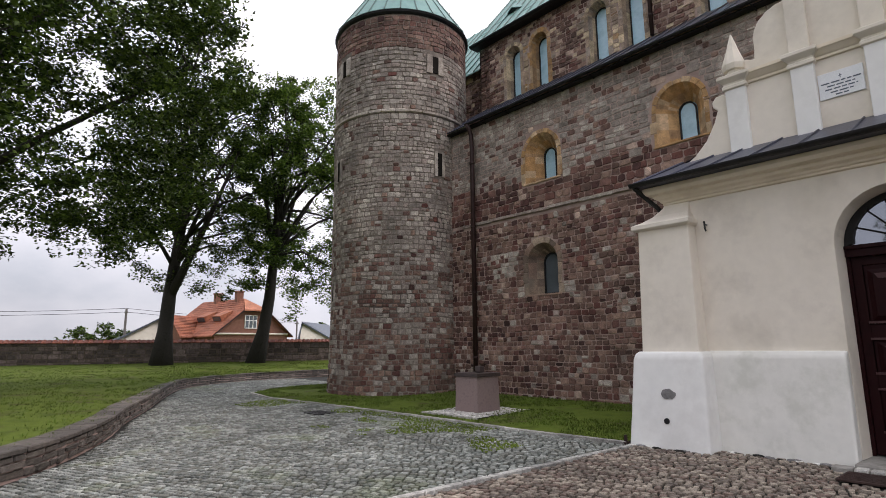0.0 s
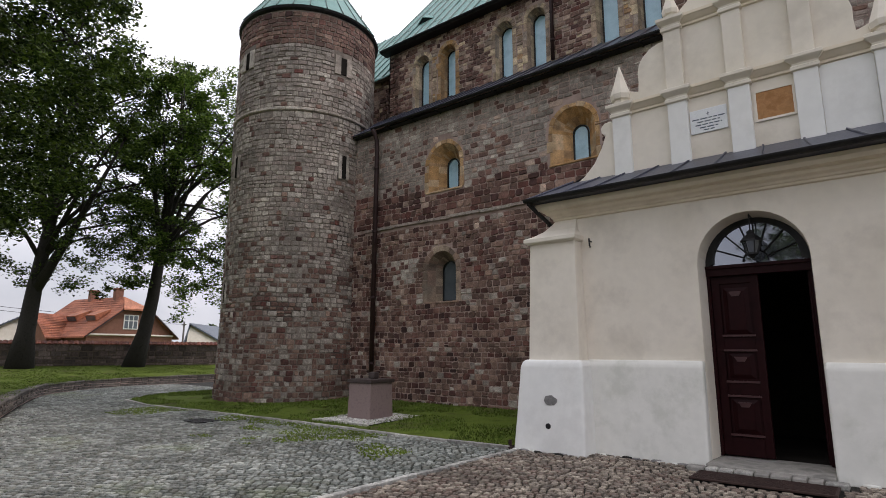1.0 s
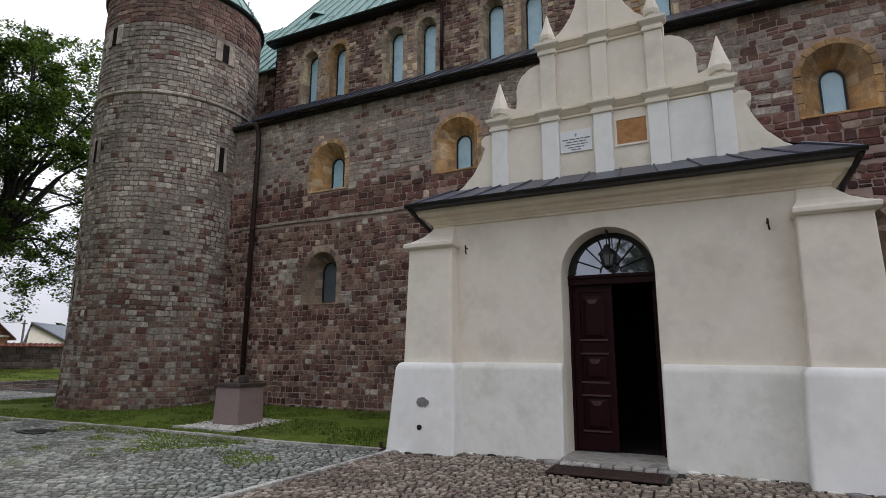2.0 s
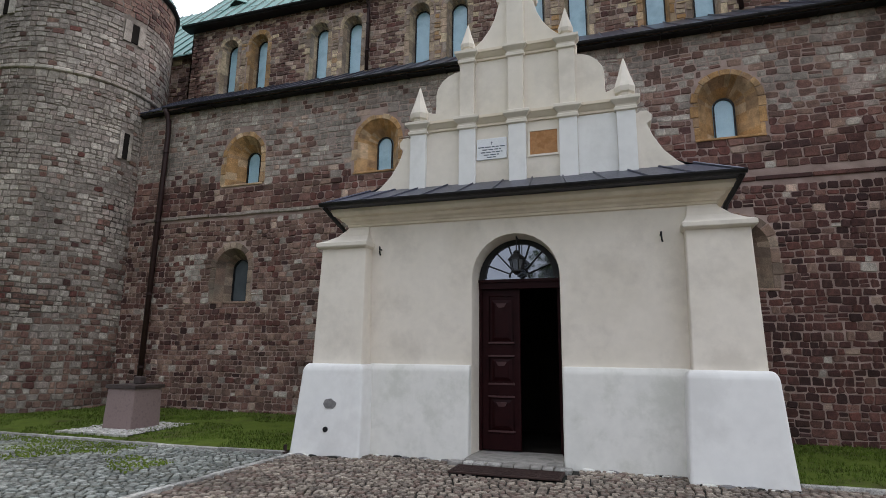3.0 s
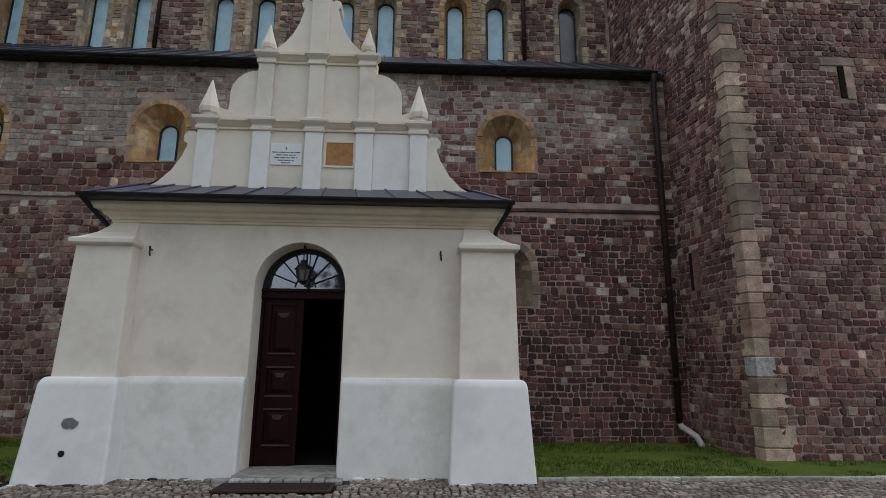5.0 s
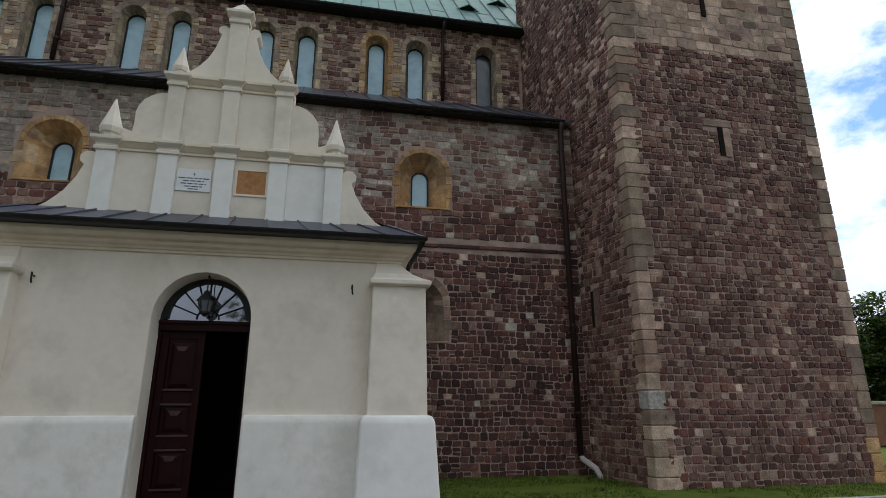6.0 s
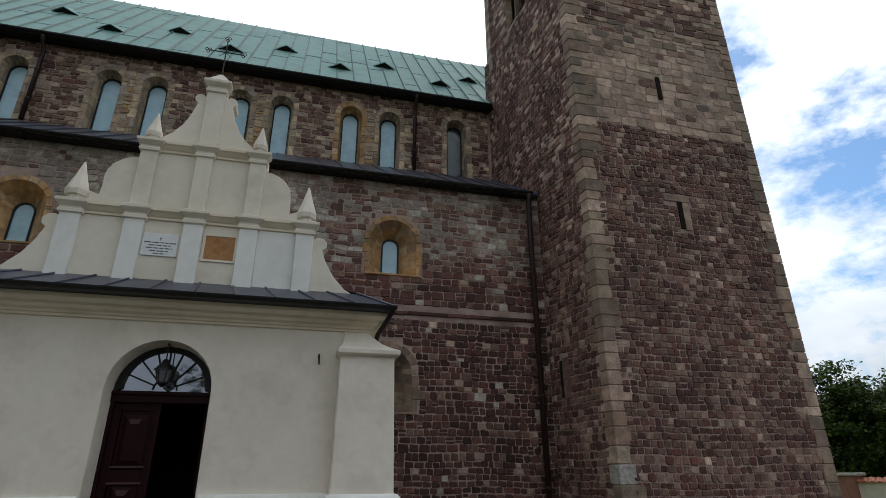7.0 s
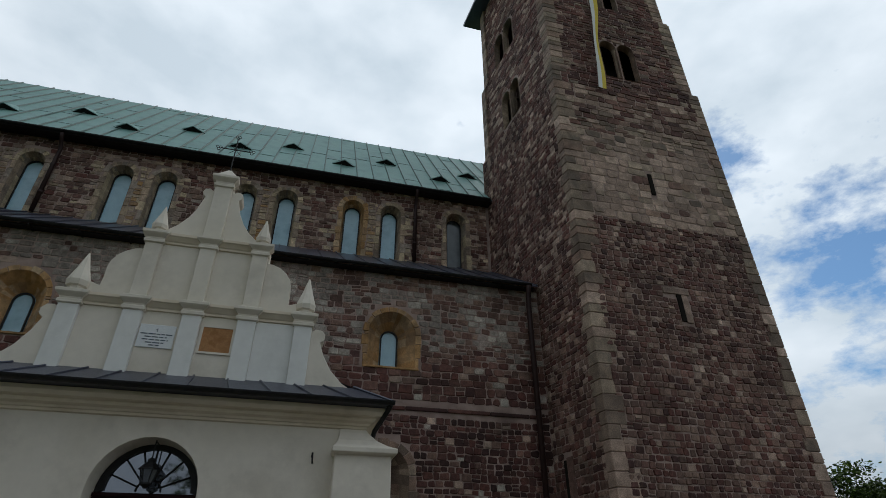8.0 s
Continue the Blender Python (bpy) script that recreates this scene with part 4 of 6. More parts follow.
part("jamb_stone", Buf().loft([[sp(uu + x, z, d) for x, d in ((0.06, 0.035), (0.30, 0.035), (0.30, -0.1), (0.06, -0.1))] for z in (3.3, 4.25)]), BROWN, square_tower, bevel=0.01, segments=1)

banner = thing("banner", (9.0, TOWER_Y + 0.05, 14.95), "long white and yellow cloth banner hanging from the belfry", "banner")
for k, (x0, x1, mat) in enumerate(((-0.14, 0.0, CLOTHWHITE), (0.0, 0.14, CLOTHYELLOW))):
    rings = []
    for i in range(41):
        s = i / 40
        z = 19.75 - 5.0 * s
        cx = 8.90 - 0.50 * s + 0.03 * math.sin(s * 9)
        tw = 0.45 * math.sin(s * 5.2 - 0.9) + 0.5 * s ** 3
        y = TOWER_Y - 0.14 - 0.10 * s
        c, sn = math.cos(tw), math.sin(tw)
        rings.append([(cx + x0 * c, y + x0 * sn, z), (cx + x1 * c, y + x1 * sn, z), (cx + x1 * c, y + x1 * sn + 0.006, z), (cx + x0 * c, y + x0 * sn + 0.006, z)])
    part("stripe", Buf().loft(rings), mat, banner, "white cloth stripe" if k == 0 else "yellow cloth stripe", recalc=True)

# ---- porch ----
XC, PY = -1.29, 9.0
porch = thing("porch", (XC, 10.5, 0), "plastered baroque church porch with a stepped scrolled gable", "porch")
px_place = flat(XC, PY, 1, 0)
DOOR = (0.0, 0.73, 0.06, 2.90)
b = pierced(Buf(), -3.05, 3.05, 0, 4.1, [DOOR], px_place, 0.40)
for s in (-1, 1):
    b.box(XC + s * 2.75 - 0.3, XC + s * 2.75 + 0.3, PY + 0.4, 12.38, 0, 4.1)
part("front_wall", b, PLASTER, porch, recalc=False)
o1, o2 = arch(0.73, 0.06, 2.90, 20), arch(0.70, 0.06, 2.90, 20)
b = Buf().loft([[(XC + x, PY - 0.004, z) for x, z in o1], [(XC + x * 1.0 + (q - x) * 0.3, PY + 0.03, z) for (x, z), (q, r) in zip(o1, o2)], [(XC + x, PY + 0.42, z) for x, z in o2]], caps=False, closed=False)
part("door_reveal", b, PLASTER, porch, recalc=False)
# near-black ceiling, floor and added linings paint the darkness behind the door
part("porch_ceiling", Buf().box(XC - 2.5, XC + 2.5, PY + 0.3, 12.38, 3.85, 3.95), SHADEBLACK, porch)
part("shade_lining", Buf().box(XC - 2.44, XC + 2.44, 12.2, 12.36, 0, 3.9), SHADEBLACK, porch)
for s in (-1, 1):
    part("shade_lining", Buf().box(XC + s * 2.41 - 0.03, XC + s * 2.41 + 0.03, PY + 0.42, 12.2, 0, 3.9), SHADEBLACK, porch)
part("porch_floor", Buf().box(XC - 2.5, XC + 2.5, PY + 0.55, 12.38, 0.0, 0.08), SHADEBLACK, porch)
for s in (-1, 1):
    def ring(z, xi, xo, yf):
        a, c = sorted((s * xi, s * xo))
        return [(XC + a, yf, z), (XC + c, yf, z), (XC + c, 12.38, z), (XC + a, 12.38, z)]
    part("buttress", Buf().loft([ring(1.40, 2.56, 3.50, 8.66), ring(3.50, 2.60, 3.47, 8.74)]), PLASTER, porch, bevel=0.025, segments=3)
    part("buttress_cap", Buf().loft([ring(3.47, 2.585, 3.50, 8.70), ring(3.50, 2.55, 3.55, 8.65), ring(3.57, 2.55, 3.55, 8.65), ring(3.63, 2.60, 3.42, 8.78), ring(3.72, 2.64, 3.26, 8.89), ring(3.85, 2.66, 3.12, 8.97), ring(3.92, 2.66, 3.07, 8.99)]), PLASTER, porch, "sloped plaster buttress cap", bevel=0.01, segments=2)
    part("buttress_plinth", Buf().loft([ring(-0.05, 2.40, 3.68, 8.38), ring(0.5, 2.42, 3.645, 8.44), ring(1.37, 2.46, 3.60, 8.53), ring(1.45, 2.50, 3.55, 8.58)]), WHITE, porch, "whitewashed battered buttress plinth", bevel=0.045, segments=4, smooth=False)
    a, c = sorted((s * 0.735, s * 2.55))
    part("wall_plinth", Buf().loft([[(XC + a, y, z), (XC + c, y, z), (XC + c, PY + 0.1, z), (XC + a, PY + 0.1, z)] for z, y in ((-0.05, 8.80), (1.38, 8.88), (1.46, 8.93))]), AGEDWHITE, porch, "whitewashed wall plinth with a rounded top", bevel=0.035, segments=4)
# cornice
rings = []
for out, z in ((0.0, 3.895), (0.035, 3.91), (0.035, 3.945), (0.06, 3.955), (0.075, 3.985), (0.13, 4.015), (0.145, 4.045), (0.145, 4.065), (0.235, 4.085), (0.27, 4.14), (0.27, 4.20), (0.20, 4.22)):
    rings.append([(XC - 3.06 - out, PY - out, z), (XC + 3.06 + out, PY - out, z), (XC + 3.06 + out, 12.38, z), (XC - 3.06 - out, 12.38, z)])
part("cornice", Buf().loft(rings), MOULDING, porch, "moulded cream cornice")
# roof
ea, eb = 3.42, 8.57
F = [(XC - ea, eb, 4.27), (XC + ea, eb, 4.27), (XC + 2.86, 9.36, 4.69), (XC - 2.86, 9.36, 4.69)]
b = Buf()
b.face(F)
for s in (-1, 1):
    pts = [(XC + s * ea, eb, 4.27), (XC + s * ea, 12.38, 4.27), (XC, 12.38, 5.75), (XC, 9.5, 5.75), (XC + s * 2.86, 9.36, 4.69)]
    b.face(pts if s > 0 else pts[::-1])
    b.face([(XC + s * ea, eb, 4.21), (XC + s * ea, 12.38, 4.21), (XC + s * ea, 12.38, 4.27), (XC + s * ea, eb, 4.27)])
b.face([(XC - ea, eb, 4.21), (XC + ea, eb, 4.21), (XC + ea, eb, 4.27), (XC - ea, eb, 4.27)])
b.face([(XC - ea, eb, 4.21), (XC - ea, 12.38, 4.21), (XC + ea, 12.38, 4.21), (XC + ea, eb, 4.21)])
part("roof", b, BLACKMETAL, porch, "dark standing-seam sheet-metal roof", recalc=False)
for i in range(1, 11):
    p, q = Vector(F[0]).lerp(Vector(F[1]), i / 11), Vector(F[3]).lerp(Vector(F[2]), i / 11)
    part("roof_seam", Buf().tube([p + Vector((0, 0, 0.01)), q + Vector((0, 0, 0.01))], [0.018] * 2, 5), BLACKMETAL, porch)
for s in (-1, 1):
    part("hip_seam", Buf().tube([(XC + s * ea, eb, 4.28), (XC + s * 2.86, 9.36, 4.71)], [0.022] * 2, 6), BLACKMETAL, porch)
b = Buf()
half_pipe(b, XC - ea - 0.03, XC + ea + 0.03, eb - 0.03, 4.27, 0.06)
part("gutter", b, IRON, porch, "black half-round gutter")
for s in (-1, 1):
    pts = [(XC + s * (ea - 0.02), eb + 0.02, 4.22), (XC + s * (ea - 0.08), 8.75, 4.10), (XC + s * 3.22, 9.02, 3.90), (XC + s * 3.2, 9.3, 3.72)]
    part("rain_spout", Buf().tube(pts, [0.04] * 4, 8), IRON, porch)
# gable
HALF = [(2.87, 4.62), (2.64, 4.76), (2.43, 4.98), (2.28, 5.24), (2.20, 5.46), (2.27, 5.52), (2.28, 5.62), (2.21, 5.70), (2.10, 5.71), (2.04, 5.66), (2.04, 5.97), (1.84, 5.98), (1.80, 6.12), (1.72, 6.19), (1.63, 6.15), (1.56, 6.13),
        (1.545, 6.3), (1.55, 6.50), (1.52, 6.63), (1.44, 6.76), (1.32, 6.86), (1.18, 6.92), (1.08, 6.93), (1.08, 7.28), (0.95, 7.30), (0.80, 7.38), (0.64, 7.52), (0.50, 7.71), (0.40, 7.92), (0.34, 8.14), (0.31, 8.24), (0.36, 8.28), (0.38, 8.36), (0.34, 8.43), (0.26, 8.45), (0.19, 8.40), (0.18, 8.50)]
outline = [(XC + x, z) for x, z in HALF] + [(XC - x, z) for x, z in reversed(HALF)]
part("gable", Buf().prism(outline, 9.36, 9.72), PLASTER, porch, bevel=0.012, segments=2)


def pilaster(name, c, w, z0, z1, mat, y0=9.27):
    part(name, Buf().box(XC + c - w, XC + c + w, y0, 9.40, z0, z1), mat, porch, bevel=0.012, segments=2)


def capital(c, w, z, h=0.24):
    rings = [[(XC + c - w - o, 9.27 - o, zz), (XC + c + w + o, 9.27 - o, zz), (XC + c + w + o, 9.42, zz), (XC + c - w - o, 9.42, zz)] for o, zz in ((0.0, z), (0.03, z + 0.02), (0.03, z + 0.07), (0.01, z + 0.09), (0.015, z + h * 0.5), (0.07, z + h * 0.72), (0.085, z + h * 0.8), (0.085, z + h), (0.03, z + h + 0.03))]
    part("capital", Buf().loft(rings), PLASTER, porch)


for c in (-1.87, -0.91, 0.015, 0.91, 1.87):
    pilaster("pilaster", c, 0.155, 4.55, 5.72, WHITE)
    capital(c, 0.155, 5.70)
for c in (-0.915, 0.0, 0.915):
    pilaster("upper_pilaster", c, 0.14, 5.95, 7.04, PLASTER)
    capital(c, 0.14, 7.02)
pilaster("top_pilaster", 0.0, 0.16, 7.26, 8.52, PLASTER)
capital(0.0, 0.16, 8.45, 0.26)
for x0, x1, z in ((-2.04, 2.04, 5.74), (-1.08, 1.08, 7.06)):
    rings = [[(XC + x0, 9.36 - o, zz), (XC + x1, 9.36 - o, zz), (XC + x1, 9.42, zz), (XC + x0, 9.42, zz)] for o, zz in ((0.0, z), (0.03, z + 0.01), (0.03, z + 0.05), (0.05, z + 0.07), (0.09, z + 0.13), (0.11, z + 0.15), (0.11, z + 0.20), (0.02, z + 0.23))]
    part("entablature", Buf().loft(rings), MOULDING, porch, "moulded entablature band")
part("whitewashed_field", Buf().box(XC + 1.07, XC + 1.71, 9.35, 9.40, 4.62, 5.73), WHITE, porch)


def finial(c, z, k, n=8):
    rings = []
    for r, h in ((0.13, 0.0), (0.13, 0.05), (0.17, 0.07), (0.185, 0.16), (0.16, 0.24), (0.10, 0.42), (0.05, 0.60), (0.012, 0.73)):
        rings.append([(XC + c + r * k * math.cos(2 * math.pi * (i + 0.5) / n), 9.34 + r * k * math.sin(2 * math.pi * (i + 0.5) / n), z + h * k) for i in range(n)])
    part("finial", Buf().loft(rings), PLASTER, porch, "plaster spire finial", smooth=False)


for c in (-1.87, 1.87):
    finial(c, 5.96, 1.0)
for c in (-0.915, 0.915):
    finial(c, 7.29, 0.78)
part("gable_top", Buf().loft([[(XC - w, 9.45 - w, z), (XC + w, 9.45 - w, z), (XC + w, 9.45 + w, z), (XC - w, 9.45 + w, z)] for w, z in ((0.22, 8.72), (0.16, 8.80), (0.03, 9.0))]), PLASTER, porch)
cross = thing("iron_cross", (XC, 9.45, 8.98), "black wrought iron cross on the porch gable", "cross")
part("stem", Buf().tube([(XC, 9.45, 8.95), (XC, 9.45, 9.88)], [0.014, 0.012], 6), IRON, cross)
part("arm", Buf().tube([(XC - 0.30, 9.45, 9.58), (XC + 0.30, 9.45, 9.58)], [0.012, 0.012], 6), IRON, cross)
for dx, dz in ((-0.33, 9.58), (0.33, 9.58), (0.0, 9.92)):
    for q in range(3):
        a = 2 * math.pi * q / 3 + 0.5
        cc = (XC + dx + 0.035 * math.cos(a), 9.45, dz + 0.035 * math.sin(a))
        part("trefoil", Buf().tube([(cc[0] + 0.03 * math.cos(t), cc[1], cc[2] + 0.03 * math.sin(t)) for t in [k * math.pi / 4 for k in range(9)]], [0.008] * 9, 4), IRON, cross)
for sx, sz in ((1, 1), (1, -1), (-1, 1), (-1, -1)):
    part("ray", Buf().tube([(XC + sx * 0.02, 9.45, 9.58 + sz * 0.02), (XC + sx * 0.12, 9.45, 9.58 + sz * 0.12)], [0.008, 0.005], 4), IRON, cross)
# plaques
plaque = thing("marble_plaque", (XC - 0.46, 9.34, 5.1), "white marble plaque with dark lettering on the gable", "plaque")
part("slab", Buf().box(XC - 0.74, XC - 0.185, 9.335, 9.37, 5.10, 5.50), MARBLE, plaque, bevel=0.004, segments=1)
rng = random.Random(2)
for z, half in ((5.335, 0.245), (5.285, 0.17), (5.235, 0.20), (5.185, 0.14), (5.14, 0.08)):
    x = -half
    while x < half - 0.02:
        ln = min(rng.uniform(0.05, 0.11), half - x)
        part("text_bar", Buf().box(XC - 0.462 + x, XC - 0.462 + x + ln, 9.331, 9.337, z - 0.009, z + 0.009), INK, plaque)
        x += ln + 0.018
part("small_cross", Buf().box(XC - 0.467, XC - 0.457, 9.331, 9.337, 5.375, 5.435), INK, plaque)
part("small_cross_arm", Buf().box(XC - 0.482, XC - 0.442, 9.331, 9.337, 5.408, 5.416), INK, plaque)
fresco = thing("ochre_panel", (XC + 0.48, 9.34, 5.1), "faded ochre painted panel sunk in the gable", "panel")
part("panel", Buf().box(XC + 0.235, XC + 0.715, 9.345, 9.37, 5.11, 5.545), OCHRE, fresco)
b = Buf()
for x0, x1, z0, z1 in ((0.20, 0.235, 5.075, 5.58), (0.715, 0.75, 5.075, 5.58), (0.235, 0.715, 5.075, 5.11), (0.235, 0.715, 5.545, 5.58)):
    b.box(XC + x0, XC + x1, 9.335, 9.37, z0, z1)
part("border", b, PLASTER, fresco)
# hooks
for x in (-3.70, 0.98):
    h = thing("wall_hook", (x, 9.0, 3.42), "small black iron hook in the plaster", "hook", "hooks on the porch")
    part("shank", Buf().tube([(x, 9.02, 3.46), (x, 8.93, 3.46), (x + 0.005, 8.90, 3.50), (x + 0.01, 8.90, 3.38), (x + 0.02, 8.91, 3.34)], [0.014] * 5, 6), IRON, h)
# door
door = thing("door_1", (XC, 9.5, 0.08), "dark red panelled double door, one leaf open, with a glazed fanlight", "door", kind="structure")
DY = 9.40
b = Buf()
for x0, x1 in ((-0.715, -0.655), (0.655, 0.715)):
    b.box(XC + x0, XC + x1, DY - 0.02, DY + 0.10, 0.08, 2.90)
b.box(XC - 0.70, XC + 0.70, DY - 0.06, DY + 0.10, 2.74, 2.89)
b.box(XC - 0.70, XC + 0.70, DY - 0.09, DY + 0.02, 2.85, 2.90)
part("frame", b, DOORWOOD, door, bevel=0.006, segments=1)


def leaf(to_world, label):
    """A panelled door leaf 0.66 wide; to_world(u, z, d)."""
    def bx(buf, u0, u1, z0, z1, d0, d1):
        buf.loft([[to_world(u0, z, d0), to_world(u1, z, d0), to_world(u1, z, d1), to_world(u0, z, d1)] for z in (z0, z1)])
    b = Buf()
    bx(b, 0, 0.655, 0.10, 2.80, -0.03, 0.0)
    lf = part("leaf", b, DOORWOOD, door, label)
    b = Buf()
    for u0, u1, z0, z1 in ((0, 0.12, 0.10, 2.80), (0.545, 0.655, 0.10, 2.80), (0.12, 0.545, 0.10, 0.36), (0.12, 0.545, 0.96, 1.16), (0.12, 0.545, 1.62, 1.80), (0.12, 0.545, 2.62, 2.80)):
        bx(b, u0, u1, z0, z1, 0.0, 0.022)
    part("rails", b, DOORWOOD, lf, bevel=0.006, segments=1)
    for z0, z1 in ((0.42, 0.90), (1.20, 1.58), (1.86, 2.56)):
        b = Buf().loft([[to_world(u, z, d) for u, z in ((0.16 + k, z0 + k), (0.505 - k, z0 + k), (0.505 - k, z1 - k), (0.16 + k, z1 - k))] for k, d in ((0.0, 0.0), (0.05, 0.022), (0.06, 0.03))])
        part("panel", b, DOORWOOD, lf)
    for z in (0.38, 0.935, 1.14, 1.60, 1.82):
        b = Buf()
        bx(b, 0.11, 0.555, z, z + 0.028, 0.02, 0.045)
        part("moulding", b, DOORLIGHT, lf)
    for z in (0.86, 1.52, 2.50):
        b = Buf().loft([[to_world(u, zz, d) for u, zz in ((0.24, z), (0.42, z), (0.38, z - 0.07), (0.28, z - 0.07))] for d in (0.025, 0.042)])
        part("carved_tab", b, DOORLIGHT, lf)


leaf(lambda u, z, d: (XC - 0.655 + u, DY + 0.04 - d, z), "closed dark red panelled leaf")
leaf(lambda u, z, d: (XC + 0.655 - 0.10 * u + d, DY + 0.06 + u, z), "dark red leaf swung open inwards")
fan = part("fanlight_frame", Buf().loft([[(XC + x, y, z) for x, z in arch(0.705, 2.89, 2.92, 20)] + [(XC + x, y, z) for x, z in reversed(arch(0.585, 2.945, 2.94, 20))] for y in (DY - 0.02, DY + 0.06)]), IRON, door, "black arched fanlight frame")
b = Buf()
b.face([(XC + x, DY + 0.03, z) for x, z in arch(0.64, 2.92, 2.94, 20)])
part("fanlight_glass", b, FANGLASS, door, recalc=False)
for a in (22, 48, 72, 90, 108, 132, 158):
    c, s = math.cos(radians(a)), math.sin(radians(a))
    part("glazing_bar", Buf().tube([(XC + 0.17 * c, DY + 0.01, 2.94 + 0.17 * s), (XC + 0.63 * c, DY + 0.01, 2.94 + 0.63 * s)], [0.012] * 2, 6), IRON, fan)
part("half_ring", Buf().tube([(XC + 0.17 * math.cos(math.pi * i / 12), DY + 0.01, 2.94 + 0.17 * math.sin(math.pi * i / 12)) for i in range(13)], [0.012] * 13, 6), IRON, fan)
lantern = thing("hanging_lantern", (XC + 0.02, 9.15, 3.0), "black iron lantern hanging in the doorway arch", "lantern")
LX, LY = XC + 0.0, 9.16


def hexring(r, z):
    return [(LX + r * math.cos(math.pi / 3 * i), LY + r * math.sin(math.pi / 3 * i), z) for i in range(6)]


part("glass", Buf().loft([hexring(0.075, 3.02), hexring(0.115, 3.20)]), FANGLASS, lantern)
part("base", Buf().loft([hexring(0.02, 2.95), hexring(0.05, 2.98), hexring(0.085, 3.0), hexring(0.085, 3.025)]), IRON, lantern)
part("cap", Buf().loft([hexring(0.15, 3.20), hexring(0.145, 3.22), hexring(0.09, 3.28), hexring(0.05, 3.31), hexring(0.055, 3.34), hexring(0.02, 3.37)]), IRON, lantern)
for i in range(6):
    c, s = math.cos(math.pi / 3 * i), math.sin(math.pi / 3 * i)
    part("rib", Buf().tube([(LX + 0.078 * c, LY + 0.078 * s, 3.02), (LX + 0.118 * c, LY + 0.118 * s, 3.20)], [0.009] * 2, 5), IRON, lantern)
part("chain", Buf().tube([(LX, LY, 3.36), (LX, LY, 3.62)], [0.01] * 2, 5), IRON, lantern)
part("wall_bar", Buf().tube([(LX, LY, 3.60), (LX, PY + 0.4, 3.60)], [0.012] * 2, 5), IRON, lantern)
# threshold and mat
step = thing("threshold", (XC, 9.0, 0), "worn concrete and stone threshold in front of the door", "step", kind="structure")
part("slab", Buf().box(XC - 0.74, XC + 0.74, 8.62, 9.62, -0.03, 0.075), CONCRETE, step, bevel=0.015)
rng = random.Random(6)
x = -0.95
while x < 0.75:
    ln = rng.uniform(0.16, 0.26)
    part("edge_stone", Buf().box(XC + x, XC + x + ln - 0.015, 8.42 + rng.uniform(-0.02, 0.02), 8.61, -0.03, 0.055 + rng.uniform(-0.01, 0.01)), CONCRETE if rng.random() < 0.6 else KERB, step, bevel=0.02)
    x += ln
mat_ = thing("doormat", (XC + 0.03, 8.05, 0.02), "flat rusty brown scraper mat before the threshold", "doormat")
part("pad", Buf().box(XC - 0.76, XC + 0.80, 7.84, 8.36, 0.0, 0.03), MAT, mat_, bevel=0.006, segments=1)
for i in range(12):
    part("ridge", Buf().box(XC - 0.73, XC + 0.77, 7.87 + i * 0.04, 7.885 + i * 0.04, 0.03, 0.038), MAT, mat_)
# damage on the plinth
dmg = thing("plaster_damage", (-4.30, 8.45, 0.78), "bare grey stone showing through a hole in the whitewash", "damage")
rng = random.Random(12)
pts = [(-4.30 + (0.13 + rng.uniform(-0.03, 0.02)) * math.cos(a), 0.80 + (0.075 + rng.uniform(-0.015, 0.02)) * math.sin(a)) for a in [2 * math.pi * i / 14 for i in range(14)]]
part("bare_stone", Buf().prism(pts, 8.452, 8.52), EXPOSEDSTONE, dmg)
dr = thing("drain_hole", (-4.33, 8.42, 0.40), "small dark round drain hole in the plinth", "drain hole")
# solid black plug: the hole's dark inside is put into its colour
part("mouth", Buf().tube([(-4.33, 8.415, 0.40), (-4.33, 8.50, 0.40)], [0.045, 0.045], 10), IRON, dr)
# crumbled plaster foot
rng = random.Random(31)
for i in range(70):
    s = rng.random()
    x = XC - 3.68 + 7.36 * s
    if abs(x - XC) < 0.98:
        continue
    y = (8.33 if abs(x - XC) > 2.4 else 8.75) + rng.uniform(-0.05, 0.02)
    r = rng.uniform(0.02, 0.065)
    sc = thing("plaster_scrap", (x, y, 0), "crumbled grey plaster piece at the porch foot", "rubble", "rubble at the porch foot")
    part("crumb", Buf().loft([[(x + r * k * math.cos(a) * 1.6, y + r * k * math.sin(a) * 0.7, z) for a in [2 * math.pi * q / 7 for q in range(7)]] for k, z in ((1.0, -0.01), (0.9, r * 0.25), (0.45, r * 0.4))]), (JOINT, EXPOSEDSTONE, AGEDWHITE)[rng.randrange(3)], sc)

# ---- pedestal ----
ped = thing("stone_pedestal", (-9.55, 9.55, 0.05), "pink granite block pedestal with a dark cap on the lawn", "pedestal")
part("block", Buf().loft([[(-9.93 + k, 9.17 + k, z), (-9.18 - k, 9.17 + k, z), (-9.18 - k, 9.92 - k, z), (-9.93 + k, 9.92 - k, z)] for k, z in ((0, 0.04), (0.02, 0.86))]), PINKSTONE, ped, bevel=0.012)
part("cap", Buf().box(-9.95, -9.16, 9.15, 9.94, 0.86, 0.94), DARKCAP, ped, "dark brown cap slab", bevel=0.01)
part("stub", Buf().box(-9.60, -9.42, 9.5, 9.68, 0.94, 1.10), DARKCAP, ped, "dark broken stub", bevel=0.03)
bed = thing("pebble_bed", (-9.5, 9.5, 0.03), "square bed of pale pebbles round the pedestal", "pebble bed", kind="stuff")
b, rng = Buf(), random.Random(17)
